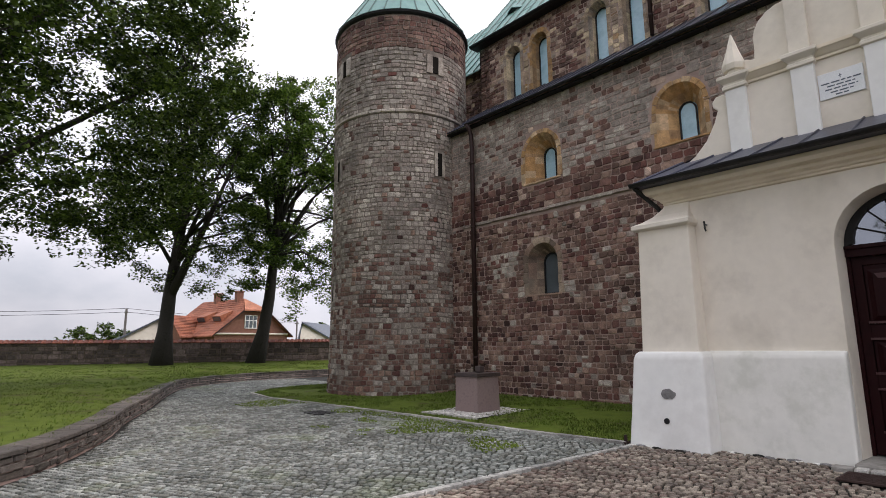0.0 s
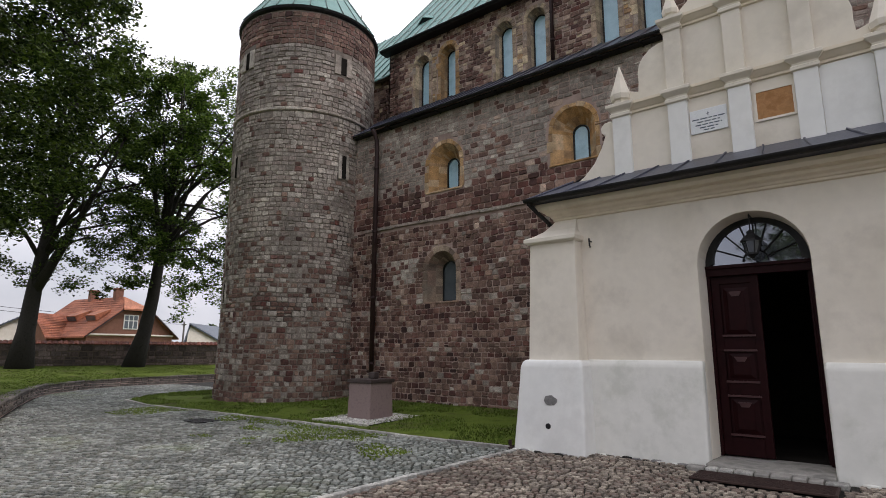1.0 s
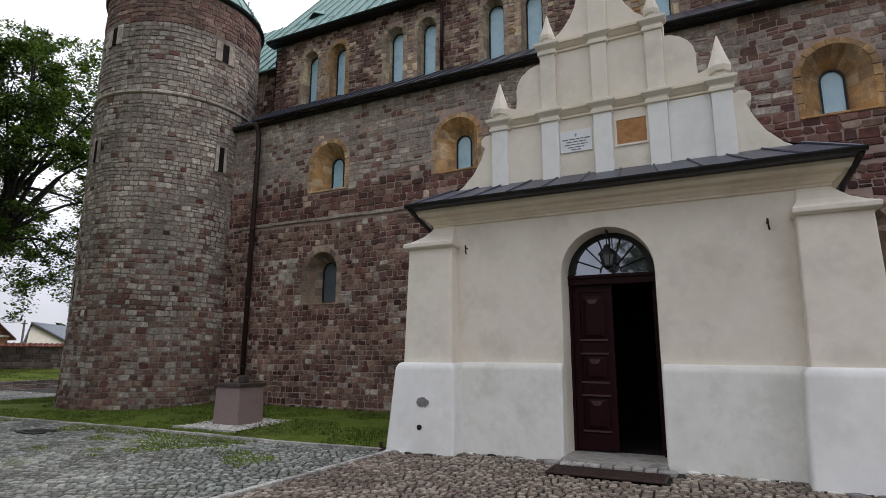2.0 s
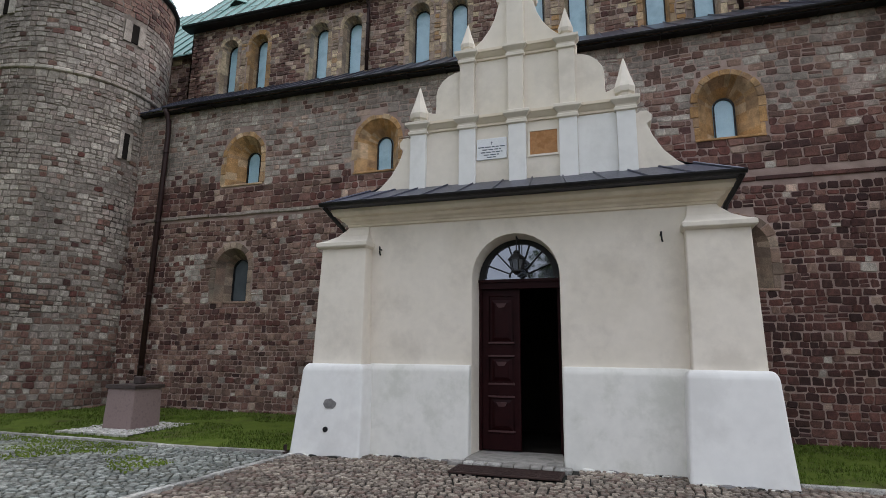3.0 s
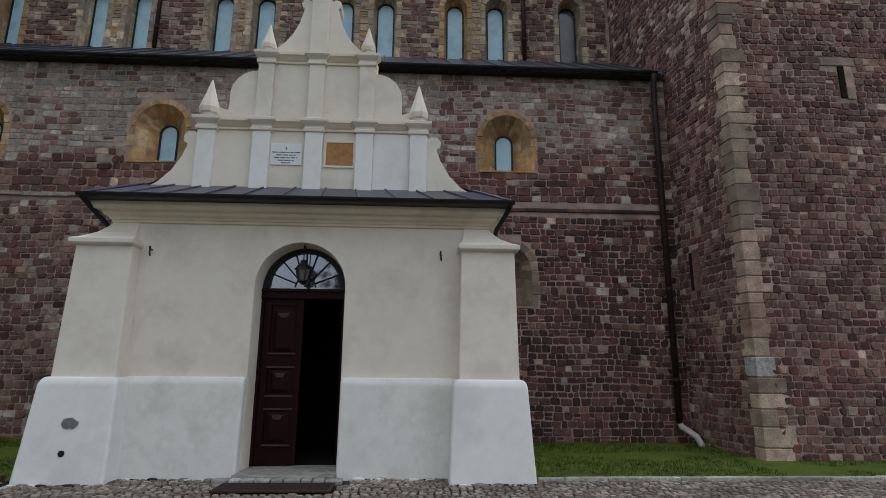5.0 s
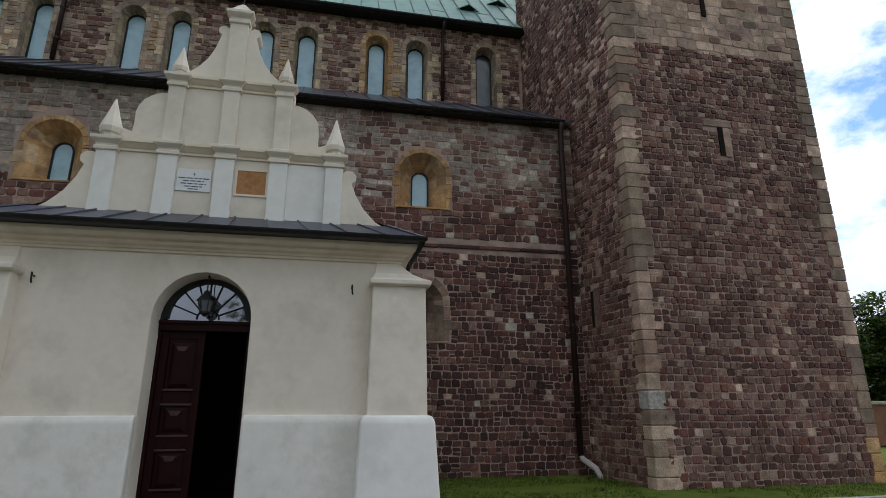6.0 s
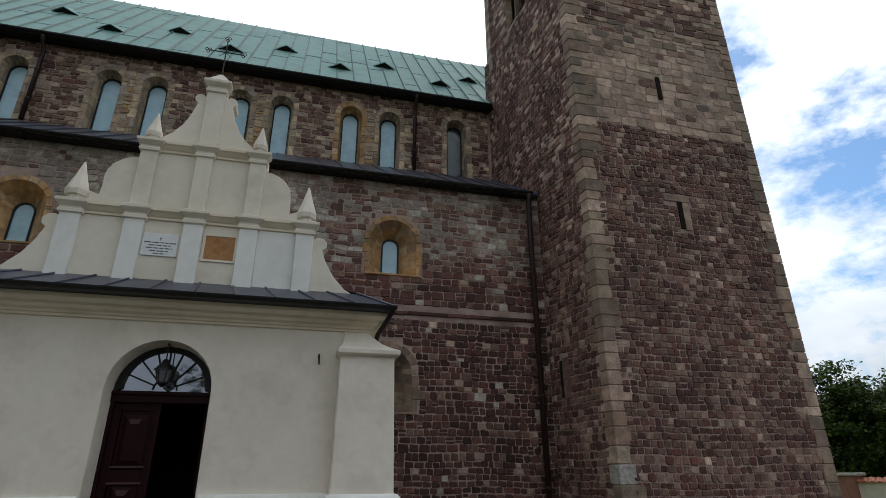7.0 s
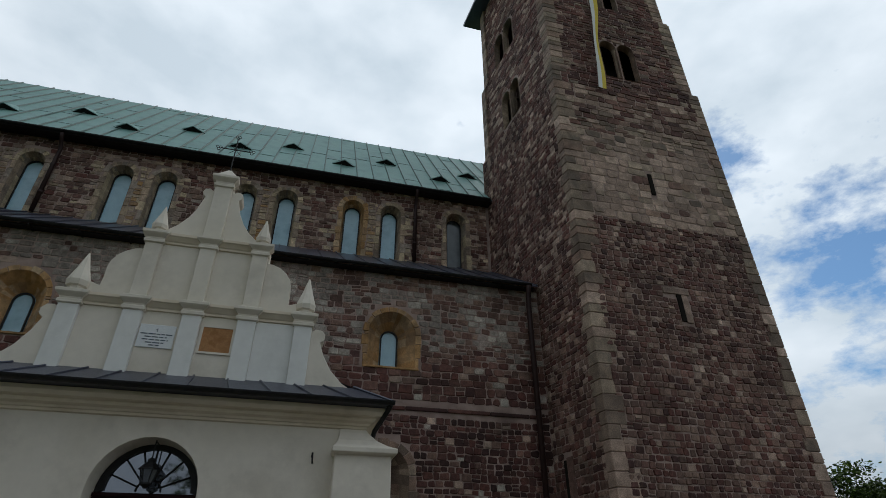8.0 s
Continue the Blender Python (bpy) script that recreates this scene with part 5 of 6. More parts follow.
for _ in range(1700):
    x, y = rng.uniform(-10.35, -8.65), rng.uniform(8.58, 10.35)
    if -9.95 < x < -9.16 and 9.15 < y < 9.94:
        continue
    r, h = rng.uniform(0.02, 0.045), rng.uniform(0.015, 0.03)
    z = 0.04 + 0.03 * (y - 8.4) / 2
    a0 = rng.random() * 6
    b.loft([[(x + r * k * math.cos(a0 + q * 1.047), y + r * k * math.sin(a0 + q * 1.047), z + zz) for q in range(6)] for k, zz in ((1.0, 0.0), (0.95, h * 0.6), (0.5, h))])
part("pebbles", b, PEBBLE, bed, recalc=False)
part("bed_edge", Buf().box(-10.40, -8.60, 8.53, 8.58, 0.0, 0.07), KERB, bed)
part("bed_soil", Buf().loft([[(-10.38, 8.56, z), (-8.62, 8.56, z), (-8.62, 10.38, z + 0.03), (-10.38, 10.38, z + 0.03)] for z in (0.0, 0.05)]), JOINT, bed)

# ---- drain grate ----
drain = thing("drain_grate", (-12.4, 6.95, 0), "rusty iron drain grate set in the paving", "drain grate")
b = Buf()
for x0, x1, y0, y1 in ((-12.75, -12.05, 6.70, 6.74), (-12.75, -12.05, 7.16, 7.20), (-12.75, -12.71, 6.74, 7.16), (-12.09, -12.05, 6.74, 7.16)):
    b.box(x0, x1, y0, y1, -0.01, 0.018)
part("frame", b, IRON, drain)
for i in range(9):
    part("bar", Buf().box(-12.69 + i * 0.068, -12.655 + i * 0.068, 6.74, 7.16, -0.01, 0.014), IRON, drain)

# ---- trees ----


def foliage(centres, radii, per, size, seed):
    """Clumps of small folded leaves round the centres."""
    rs = np.random.RandomState(seed)
    c, r = np.repeat(np.array(centres), per, 0), np.repeat(np.array(radii), per)[:, None]
    n = len(c)
    p = c + np.clip(rs.normal(size=(n, 3)), -1.7, 1.7) * np.array((1, 1, 0.6)) * r
    k = size * rs.uniform(0.6, 1.25, (n, 1))
    u = rs.normal(size=(n, 3)) * np.array((1, 1, 0.5))
    u /= np.linalg.norm(u, axis=1)[:, None]
    up_ = rs.normal(size=(n, 3)) * 0.6
    up_[:, 2] = 1
    w = np.cross(u, up_)
    w /= np.linalg.norm(w, axis=1)[:, None]
    q = np.cross(u, w)
    quad = np.stack([p - u * k, p - u * k * 0.2 + w * k * 0.62 + q * k * 0.15, p + u * k * 0.75 - q * k * 0.1, p - u * k * 0.2 - w * k * 0.62 + q * k * 0.15], 1)
    g = Buf()
    g.v = quad.reshape(-1, 3).tolist()
    g.f = np.arange(4 * n).reshape(-1, 4).tolist()
    g.m = [0] * n
    return g


def tree(name, x, y, z0, height, crown, seed, clusters, per, leaf_size, trunk_r, label, lean=(0, 0), fork=0.35, limbs=26, leaf_mat=None, gaps=-0.10, second=None, clump=0.42):
    """crown: centre (x, y, z) and radii; second: where a second main limb ends."""
    leaf_mat = leaf_mat or DEEPLEAF
    rng = random.Random(seed)
    t = thing(name, (x, y, z0), label, "tree", "churchyard trees")
    (cx, cy, cz), (rx, ry, rz) = crown
    b = Buf()
    top = Vector((x + (cx - x) * 0.5, y + (cy - y) * 0.5, cz + rz * 0.55))
    base = Vector((x, y, z0 - 0.15))
    stem = []
    for i in range(9):
        s = i / 8
        p = base.lerp(top, s) + Vector((math.sin(s * 5 + seed) * 0.25, math.cos(s * 4 + seed) * 0.2, 0)) * (s * (1 - s) * 4) + Vector((lean[0], lean[1], 0)) * (s * (1 - s) * 4)
        stem.append(p)
    b.tube(stem, [trunk_r * (1.45 if i == 0 else 1.0) * (1 - 0.86 * i / 8) for i in range(9)], 10)
    tips = []
    if second:
        lo, hi = stem[2], Vector(second)
        limb = [lo.lerp(hi, i / 6) + Vector((0, 0, -0.9 * (i / 6) * (1 - i / 6))) for i in range(7)]
        b.tube(limb, [trunk_r * (0.62 - 0.085 * i) for i in range(7)], 8)
        for k in range(14):
            st = limb[2 + k % 5]
            en = st + Vector((rng.uniform(-1, 1), rng.uniform(-1, 1), rng.uniform(-0.2, 1.0))) * rx * 0.34
            b.tube([st, st.lerp(en, 0.5) + Vector((0, 0, 0.2)), en], [trunk_r * 0.16, trunk_r * 0.1, trunk_r * 0.03], 5)
            tips += [en, st.lerp(en, 0.7)]
    for k in range(limbs):
        s = rng.uniform(fork, 0.98)
        i = min(int(s * 8), 7)
        start = stem[i].lerp(stem[i + 1], s * 8 - i)
        a, e = rng.uniform(0, 2 * math.pi), rng.uniform(-0.75, 0.95)
        q = math.sqrt(max(0.05, 1 - e * e)) * rng.uniform(0.55, 0.98)
        end = Vector((cx + rx * q * math.cos(a), cy + ry * q * math.sin(a), cz + rz * e * 0.95))
        mid = start.lerp(end, 0.5) + Vector((rng.uniform(-0.5, 0.5), rng.uniform(-0.5, 0.5), rng.uniform(0.0, 0.9)))
        r0 = trunk_r * (0.42 - 0.25 * s)
        pts = [start, start.lerp(mid, 0.6) + Vector((0, 0, 0.1)), mid, mid.lerp(end, 0.55) + Vector((rng.uniform(-0.2, 0.2),) * 3), end]
        b.tube(pts, [r0, r0 * 0.75, r0 * 0.55, r0 * 0.32, r0 * 0.1], 6)
        for m in range(5):
            st = pts[2].lerp(pts[4], rng.random())
            en = st + Vector((rng.uniform(-1, 1), rng.uniform(-1, 1), rng.uniform(-0.6, 0.9))) * rx * 0.26
            b.tube([st, st.lerp(en, 0.5) + Vector((0, 0, 0.1)), en], [r0 * 0.3, r0 * 0.2, r0 * 0.06], 5)
            tips += [en, st.lerp(en, 0.6)]
        tips += [end, pts[3]]
    part("trunk", b, BARK, t, recalc=False, smooth=True)
    centres, radii = [], []
    for k in range(clusters):
        if k < len(tips):
            c = tips[k]
        else:
            a, e = rng.uniform(0, 2 * math.pi), rng.uniform(-1, 1)
            q = rng.uniform(0.5, 1.0) ** 0.5
            k_ = q * (1 - e * e) ** 0.36
            c = Vector((cx + rx * k_ * math.cos(a), cy + ry * k_ * math.sin(a), cz + rz * q * e))
        if noise.noise(c * (1.5 / max(1.0, rx * 0.35)) + Vector((seed, 0, 0))) < gaps:
            continue
        centres.append(tuple(c))
        radii.append(rng.uniform(0.4, 1.0) * clump)
    part("crown", foliage(centres, radii, per, leaf_size, seed), leaf_mat, t, recalc=False)
    return t


def polar(angle, dist):
    return (-dist * math.sin(radians(angle)), dist * math.cos(radians(angle)))


x, y = polar(75.0, 35.0)
tree("maple_tree", x, y, 0.70, 22, ((*polar(73.2, 35.0), 11.9), (5.5, 5.3, 7.7)), 3, 1050, 100, 0.095, 0.46, "tall dark green maple tree with a forked trunk", lean=(0.1, 0.2), limbs=34, second=(*polar(69.5, 32.5), 12.5), gaps=-0.03, clump=0.41)
x, y = polar(66.9, 35.6)
tree("maple_tree", x, y, 0.71, 19, ((*polar(62.7, 35.4), 11.7), (4.9, 4.7, 8.4)), 7, 1050, 110, 0.10, 0.42, "leaning dark maple tree with a dense bright green crown", lean=(0.15, 0.35), limbs=34, leaf_mat=LEAF, gaps=-0.04, clump=0.42)
x, y = polar(93.0, 19.5)
tree("maple_tree", x, y, 0.48, 20, ((*polar(89.0, 18.8), 10.8), (6.4, 6.4, 7.2)), 12, 2000, 110, 0.078, 0.42, "large overhanging maple tree on the churchyard bank", limbs=38, gaps=-0.10, clump=0.40)
for k, (ang, dist, h, rr) in enumerate(((-48.5, 44, 8.4, 4.5), (-53, 46, 7.2, 5.0), (-58, 47, 7.6, 5.2), (-63, 50, 8.5, 5.5))):
    x, y = polar(ang, dist)
    tree("garden_tree", x, y, 0.0, h, ((x, y, h * 0.52), (rr, rr, h * 0.48)), 30 + k, 420, 90, 0.13, 0.25, "dark bushy tree behind the churchyard wall", fork=0.15, limbs=18, gaps=-0.3, clump=0.5)
# unseen trees added behind the camera, placed to darken part of the fanlight's reflection
for k, (x, y, h, rr) in enumerate(((-15, -30, 7.5, 4.5), (-4.6, -31, 12.2, 4.2), (5, -28, 13, 4.6), (14, -30, 11, 4.8))):
    tree("reflection_tree", x, y, 0.0, h, ((x, y, h * 0.58), (rr, rr, h * 0.42)), 60 + k, 260, 40, 0.22, 0.25, "unseen dark leafy tree added behind the camera for reflections", fork=0.2, limbs=16)
for k, (ang, dist, h, rr) in enumerate(((79.2, 90, 4.6, 3.2), (81.0, 95, 4.2, 3.0), (60.9, 88, 5.2, 2.4))):
    x, y = polar(ang, dist)
    tree("garden_tree", x, y, 0.0, h, ((x, y, h * 0.6), (rr, rr, h * 0.4)), 50 + k, 120, 24, 0.24, 0.15, "small distant garden tree", fork=0.15, limbs=10)

# ---- churchyard walls ----


def yard_wall(name, pts, z0, z1, label, mat, seed, thick=0.4, plain=None, tile=None):
    wl_ = thing(name, (pts[0][0], pts[0][1], z0), label, "wall", "churchyard walls", "structure")
    body, rng = Buf(), random.Random(seed)
    tile_me = {}
    for (xa, ya), (xb, yb) in zip(pts, pts[1:]):
        d = Vector((xb - xa, yb - ya, 0))
        ln = d.length
        d.normalize()
        nn = Vector((d.y, -d.x, 0)) * thick / 2
        a, c = Vector((xa, ya, 0)), Vector((xb, yb, 0))
        body.loft([[a + nn + Vector((0, 0, z)), c + nn + Vector((0, 0, z)), c - nn + Vector((0, 0, z)), a - nn + Vector((0, 0, z))] for z in (z0 - 0.2, z1)])
        k = max(1, int(ln / 0.24))
        for i in range(k):
            s = a + d * (ln * (i + 0.5) / k)
            for side in (1, -1):
                o = nn.normalized() * side
                key = (round(d.x, 3), round(d.y, 3), side, i % 3)
                if key not in tile_me:
                    w2 = d * (ln / k * 0.47)
                    tb = Buf()
                    hi, lo = o * 0.01 + Vector((0, 0, 0.16)), o * (thick / 2 + 0.10) + Vector((0, 0, 0.0))
                    bulge = Vector((0, 0, 0.035 + 0.008 * (i % 3))) + o * 0.01
                    tb.loft([[hi - w2, hi + bulge, hi + w2, hi + w2 - Vector((0, 0, 0.02)), hi - w2 - Vector((0, 0, 0.02))], [lo - w2, lo + bulge, lo + w2, lo + w2 - Vector((0, 0, 0.02)), lo - w2 - Vector((0, 0, 0.02))]])
                    me = bpy.data.meshes.new("coping_tile")
                    me.from_pydata(tb.v, [], tb.f)
                    me.materials.append(tile or TILE)
                    tile_me[key] = me
                t_ = new("coping_tile", tile_me[key])
                t_.parent = wl_
                t_.matrix_parent_inverse = world_of(wl_).inverted()
                t_.matrix_basis = Matrix.Translation(s + Vector((0, 0, z1 + 0.01)))
        if not plain:
            pl = flat(xa + nn.x, ya + nn.y, xb - xa, yb - ya)
            masonry(wl_, pl, 0, ln, z0 - 0.1, z1 - 0.02, (0.16, 0.34), (0.2, 0.5), lambda u, v, r: mat, lambda a_, b_: [], lambda u, v: False, seed, gap=0.035, proud=(0.01, 0.05))
    part("wall_body", body, plain or EARTH, wl_)
    return wl_


yard_wall("churchyard_wall", [polar(97, 40), polar(90, 38.6), polar(80, 37.4), polar(70, 37.0), polar(60, 37.4), polar(50, 38.6)], 0.72, 1.90, "dark fieldstone churchyard wall with a red tile coping", FIELDSTONE, 71, tile=COPING)
yard_wall("churchyard_wall", [polar(-50.2, 30.5), polar(-62, 31)], 0.0, 1.35, "plastered churchyard wall with a bright tile coping", FIELDSTONE, 72, plain=RENDER)
part_pier = thing("wall_pier", (*polar(-49.6, 30.5), 0), "brick pier at the end of the churchyard wall", "pier")
x, y = polar(-49.6, 30.5)
part("shaft", Buf().box(x - 0.45, x + 0.45, y - 0.45, y + 0.45, 0, 1.6), REDBRICK, part_pier, bevel=0.02)
part("cap", Buf().box(x - 0.55, x + 0.55, y - 0.55, y + 0.55, 1.6, 1.72), KERB, part_pier, bevel=0.02)
path_ = sheet("path_east", [(13.5, 8.0), (40, 14.0), (40, 16.6), (13.5, 9.6)], 0.03, CONCRETE, "pale paved path beyond the tower", category="path")

# ---- low retaining wall of the bank ----
bank = thing("retaining_wall", (-16, 4, 0), "low curved stone edging of the raised lawn", "wall", "", "structure")
body = Buf()
smooth_pts = []
for i in range(len(BANK) - 1):
    p0, p1, p2, p3 = (BANK[max(0, min(len(BANK) - 1, i + k))] for k in (-1, 0, 1, 2))
    for j in range(4):
        t = j / 4
        smooth_pts.append(tuple(0.5 * (2 * p1[k] + (p2[k] - p0[k]) * t + (2 * p0[k] - 5 * p1[k] + 4 * p2[k] - p3[k]) * t * t + (3 * p1[k] - p0[k] - 3 * p2[k] + p3[k]) * t ** 3) for k in (0, 1)))
smooth_pts.append(BANK[-1])
for k, ((xa, ya), (xb, yb)) in enumerate(zip(smooth_pts, smooth_pts[1:])):
    d = Vector((xb - xa, yb - ya, 0)).normalized()
    o = Vector((-d.y, d.x, 0))
    a, c = Vector((xa, ya, 0)), Vector((xb, yb, 0))
    ln = (c - a).length
    out = Vector((d.y, -d.x, 0))
    body.loft([[a + Vector((0, 0, z)), c + Vector((0, 0, z)), c - out * 0.34 + Vector((0, 0, z)), a - out * 0.34 + Vector((0, 0, z))] for z in (-0.1, 0.29)])
    pl = flat(xa, ya, xb - xa, yb - ya)
    masonry(bank, pl, 0, ln, 0.0, 0.29, (0.08, 0.12), (0.18, 0.42), lambda u, v, r: RETAIN, lambda a_, b_: [], lambda u, v: 3 < k < 14, 90 + k, gap=0.02, proud=(0.01, 0.04), limit=22)
    n_ = max(1, int(ln / 0.5))
    for i in range(n_):
        p, q = a.lerp(c, i / n_), a.lerp(c, (i + 0.97) / n_)
        part("coping_stone", Buf().loft([[p + out * 0.05 + Vector((0, 0, z)), q + out * 0.05 + Vector((0, 0, z)), q - out * 0.36 + Vector((0, 0, z)), p - out * 0.36 + Vector((0, 0, z))] for z in (0.29, 0.365)]), RETAIN, bank, bevel=0.015, segments=1)
part("core", body, MORTAR, bank)

# ---- houses beyond the wall ----


def at(angle, dist, z):
    return Vector((*polar(angle, dist), z))


def house(label, gable_r, gable_l, apex, back_l, back_r, ridge_back, eave, roof_mat, wall_mat, extras=()):
    """Points are (angle, dist); apex and ridge_back carry a height."""
    hs = thing("house", at(*gable_r, 0), label, "house", "houses beyond the wall")
    gr, gl, bl, br = (at(*q, 0) for q in (gable_r, gable_l, back_l, back_r))
    up_ = Vector((0, 0, eave))
    a, rb = at(*apex), at(*ridge_back)
    b = Buf()
    b.loft([[gl, gr, br, bl], [gl + up_, gr + up_, br + up_, bl + up_]])
    b.face([gl + up_, gr + up_, a])
    b.face([br + up_, bl + up_, rb])
    part("wall", b, wall_mat, hs, recalc=False)
    for k, (e0, e1) in enumerate(((gl, bl), (gr, br))):
        mid = (gl + gr) / 2
        over = (e0 - mid).normalized() * 0.35 - Vector((0, 0, 0.25))
        fo = (e0 - e1).normalized() * 0.4
        quad = [e0 + up_ + over + fo, e1 + up_ + over, rb, a + fo]
        b = Buf().loft([quad, [q + Vector((0, 0, 0.14)) for q in quad]])
        part("roof_slope", b, roof_mat, hs)
        lines = Buf()
        for j in range(1, 14):
            s = j / 14
            p, q = quad[0].lerp(quad[3], s), quad[1].lerp(quad[2], s)
            lines.tube([p + Vector((0, 0, 0.15)), q + Vector((0, 0, 0.15))], [0.035, 0.035], 4)
        tagged(part("roof_ribbing", lines, roof_mat, hs, recalc=False), kind="stuff")
    return hs, gl, gr, a, rb, bl


def half_hip_house():
    """The large house: a half-hipped tiled roof over a brick gable."""
    hs = thing("house", at(70.7, 54, 0), "brick house with a large orange half-hipped tiled roof", "house", "houses beyond the wall")
    gl, gr, bl = at(70.7, 54, 0), at(64.0, 57, 0), at(75.0, 62, 0)
    axis = bl - gl
    along, across = axis.normalized(), (gr - gl).normalized()
    br, eave = gr + axis, 2.85
    up_ = lambda p, z: Vector((p.x, p.y, z))
    hl, hr = up_(gl.lerp(gr, 0.34), 4.95), up_(gl.lerp(gr, 0.68), 4.95)
    mid = gl.lerp(gr, 0.51)
    r0, r1 = up_(mid + along * 1.7, 6.15), up_(mid + axis, 6.15)
    b = Buf()
    b.loft([[gl, gr, br, bl], [up_(p, eave) for p in (gl, gr, br, bl)]])
    b.face([up_(gl, eave), up_(gr, eave), hr, hl])
    part("wall", b, REDBRICK, hs, recalc=False)
    out = -along * 0.35
    for e0, e1, h, side in ((gl, bl, hl, -1), (gr, br, hr, 1)):
        lip = across * 0.4 * side - Vector((0, 0, 0.3))
        pts = [up_(e0, eave) + lip + out, up_(e1, eave) + lip, r1, r0, h + out]
        part("roof_slope", Buf().loft([pts, [p + Vector((0, 0, 0.13)) for p in pts]]), TILE, hs)
        rows = Buf()
        for j in range(1, 16):
            q = j / 16
            p0, p1 = pts[0].lerp(h + out, min(1, q * 1.55)) if q < 0.645 else (h + out).lerp(r0, (q - 0.645) / 0.355), pts[1].lerp(r1, q)
            rows.tube([p0 + Vector((0, 0, 0.12)), p1 + Vector((0, 0, 0.12))], [0.03, 0.03], 4)
        tagged(part("roof_ribbing", rows, TILE, hs, recalc=False), kind="stuff")
    pts = [hl + out * 1.4, hr + out * 1.4, r0]
    part("hip", Buf().loft([pts, [p + Vector((0, 0, 0.14)) for p in pts]]), TILE, hs)
    for p, q in ((up_(gl, eave) - Vector((0, 0, 0.2)) - across * 0.3, hl), (up_(gr, eave) - Vector((0, 0, 0.2)) + across * 0.3, hr), (hl, hr)):
        part("verge_board", Buf().tube([p + out * 1.1, q + out * 1.1], [0.07, 0.07], 4), BROWNPIPE, hs)
    part("cornice_board", Buf().tube([up_(gl, eave) + out * 0.3, up_(gr, eave) + out * 0.3], [0.10, 0.10], 4), RENDER, hs)
    c = up_(gl.lerp(gr, 0.47), 3.35)
    box_ = lambda u0, u1, d0, d1, z0, z1: Buf().loft([[c + across * u - along * d + Vector((0, 0, z)) for u, d in ((u0, d0), (u1, d0), (u1, d1), (u0, d1))] for z in (z0, z1)])
    win = part("window", box_(-0.6, 0.6, 0.06, -0.05, 0, 1.25), WHITE, hs, "white framed attic window")
    for u in (-0.38, 0.0, 0.38):
        for z0, z1 in ((0.08, 0.70), (0.78, 1.17)):
            part("pane", box_(u - 0.14, u + 0.14, 0.08, 0.0, z0, z1), DARKPANE, win)
    slope = (r0 - up_(gl + along * 1.7, eave)).normalized()
    nrm_ = along.cross(slope)
    if nrm_.z < 0:
        nrm_ = -nrm_
    for q in (0.17, 0.47):
        p = up_(gl + axis * q, eave).lerp(up_(mid + axis * q, 6.15), 0.42)
        d = part("dormer", Buf().loft([[p + along * x + slope * y + nrm_ * h for x, y, h in ((-0.7, -0.45, 0.1), (0.7, -0.45, 0.1), (0.7, -0.3, 0.62), (-0.7, -0.3, 0.62))], [p + along * x + slope * y + nrm_ * h for x, y, h in ((-0.7, 0.9, 0.1), (0.7, 0.9, 0.1), (0.7, 1.0, 0.2), (-0.7, 1.0, 0.2))]]), TILE, hs, "low tiled roof dormer")
        part("pane", Buf().loft([[p + along * x + slope * y + nrm_ * h for x, y, h in ((-0.6, -0.47, 0.16), (0.6, -0.47, 0.16), (0.6, -0.36, 0.54), (-0.6, -0.36, 0.54))], [p + along * x + slope * y + nrm_ * h for x, y, h in ((-0.6, -0.40, 0.16), (0.6, -0.40, 0.16), (0.6, -0.29, 0.54), (-0.6, -0.29, 0.54))]]), DARKPANE, d)
    for q in (0.12, 0.62):
        p = r0.lerp(r1, q)
        ch = part("chimney", Buf().box(p.x - 0.32, p.x + 0.32, p.y - 0.32, p.y + 0.32, 5.5, 6.95), REDBRICK, hs, bevel=0.02)
        part("chimney_cap", Buf().box(p.x - 0.4, p.x + 0.4, p.y - 0.4, p.y + 0.4, 6.95, 7.05), REDBRICK, ch)


half_hip_house()
house("low annexe with an orange tiled gable roof", (73.5, 55.8), (75.2, 59), (74.35, 57.4, 4.5), (72.6, 62.5), (71.0, 58.4), (71.8, 60.4, 4.5), 2.75, TILE, REDBRICK)
house("grey roofed house with pale walls", (59.0, 64), (62.8, 62), (62.6, 63, 4.2), (62.6, 74), (58.5, 74), (60.0, 74, 4.3), 2.0, SLATE, RENDER)
house("cream rendered house with a shallow dark roof", (75.0, 60), (78.9, 60), (75.4, 61, 4.4), (79.5, 70), (75, 70), (75.4, 70, 4.6), 2.2, SLATE, RENDER)
for ang, dist, h in ((78.1, 62, 5.4), (63.1, 75, 5.0)):
    x, y = polar(ang, dist)
    p = thing("utility_pole", (x, y, 0), "weathered wooden utility pole carrying cables", "utility pole", "utility poles")
    part("post", Buf().tube([(x, y, -0.2), (x, y, h)], [0.14, 0.10], 8), POLE, p)
    part("crossarm", Buf().box(x - 0.5, x + 0.5, y - 0.06, y + 0.06, h - 0.4, h - 0.28), POLE, p)
for dz in (0.0, 0.35):
    a, c = at(78.1, 62, 5.1 + dz), at(95, 70, 4.7 + dz)
    e = at(63.1, 75, 4.7 + dz)
    w = thing("cable", a, "thin dark overhead cable", "cable", "overhead cables")
    for q, r in ((a, c), (a, e)):
        part("strand", Buf().tube([q.lerp(r, s / 8) - Vector((0, 0, 0.8 * (s / 8) * (1 - s / 8))) for s in range(9)], [0.02] * 9, 4), WIRE, w)

# ---- kerb strips ----
kerb = tagged(new("kerb"), "narrow pale granite edging flush with the paving", "kerb", kind="structure")
rng = random.Random(23)


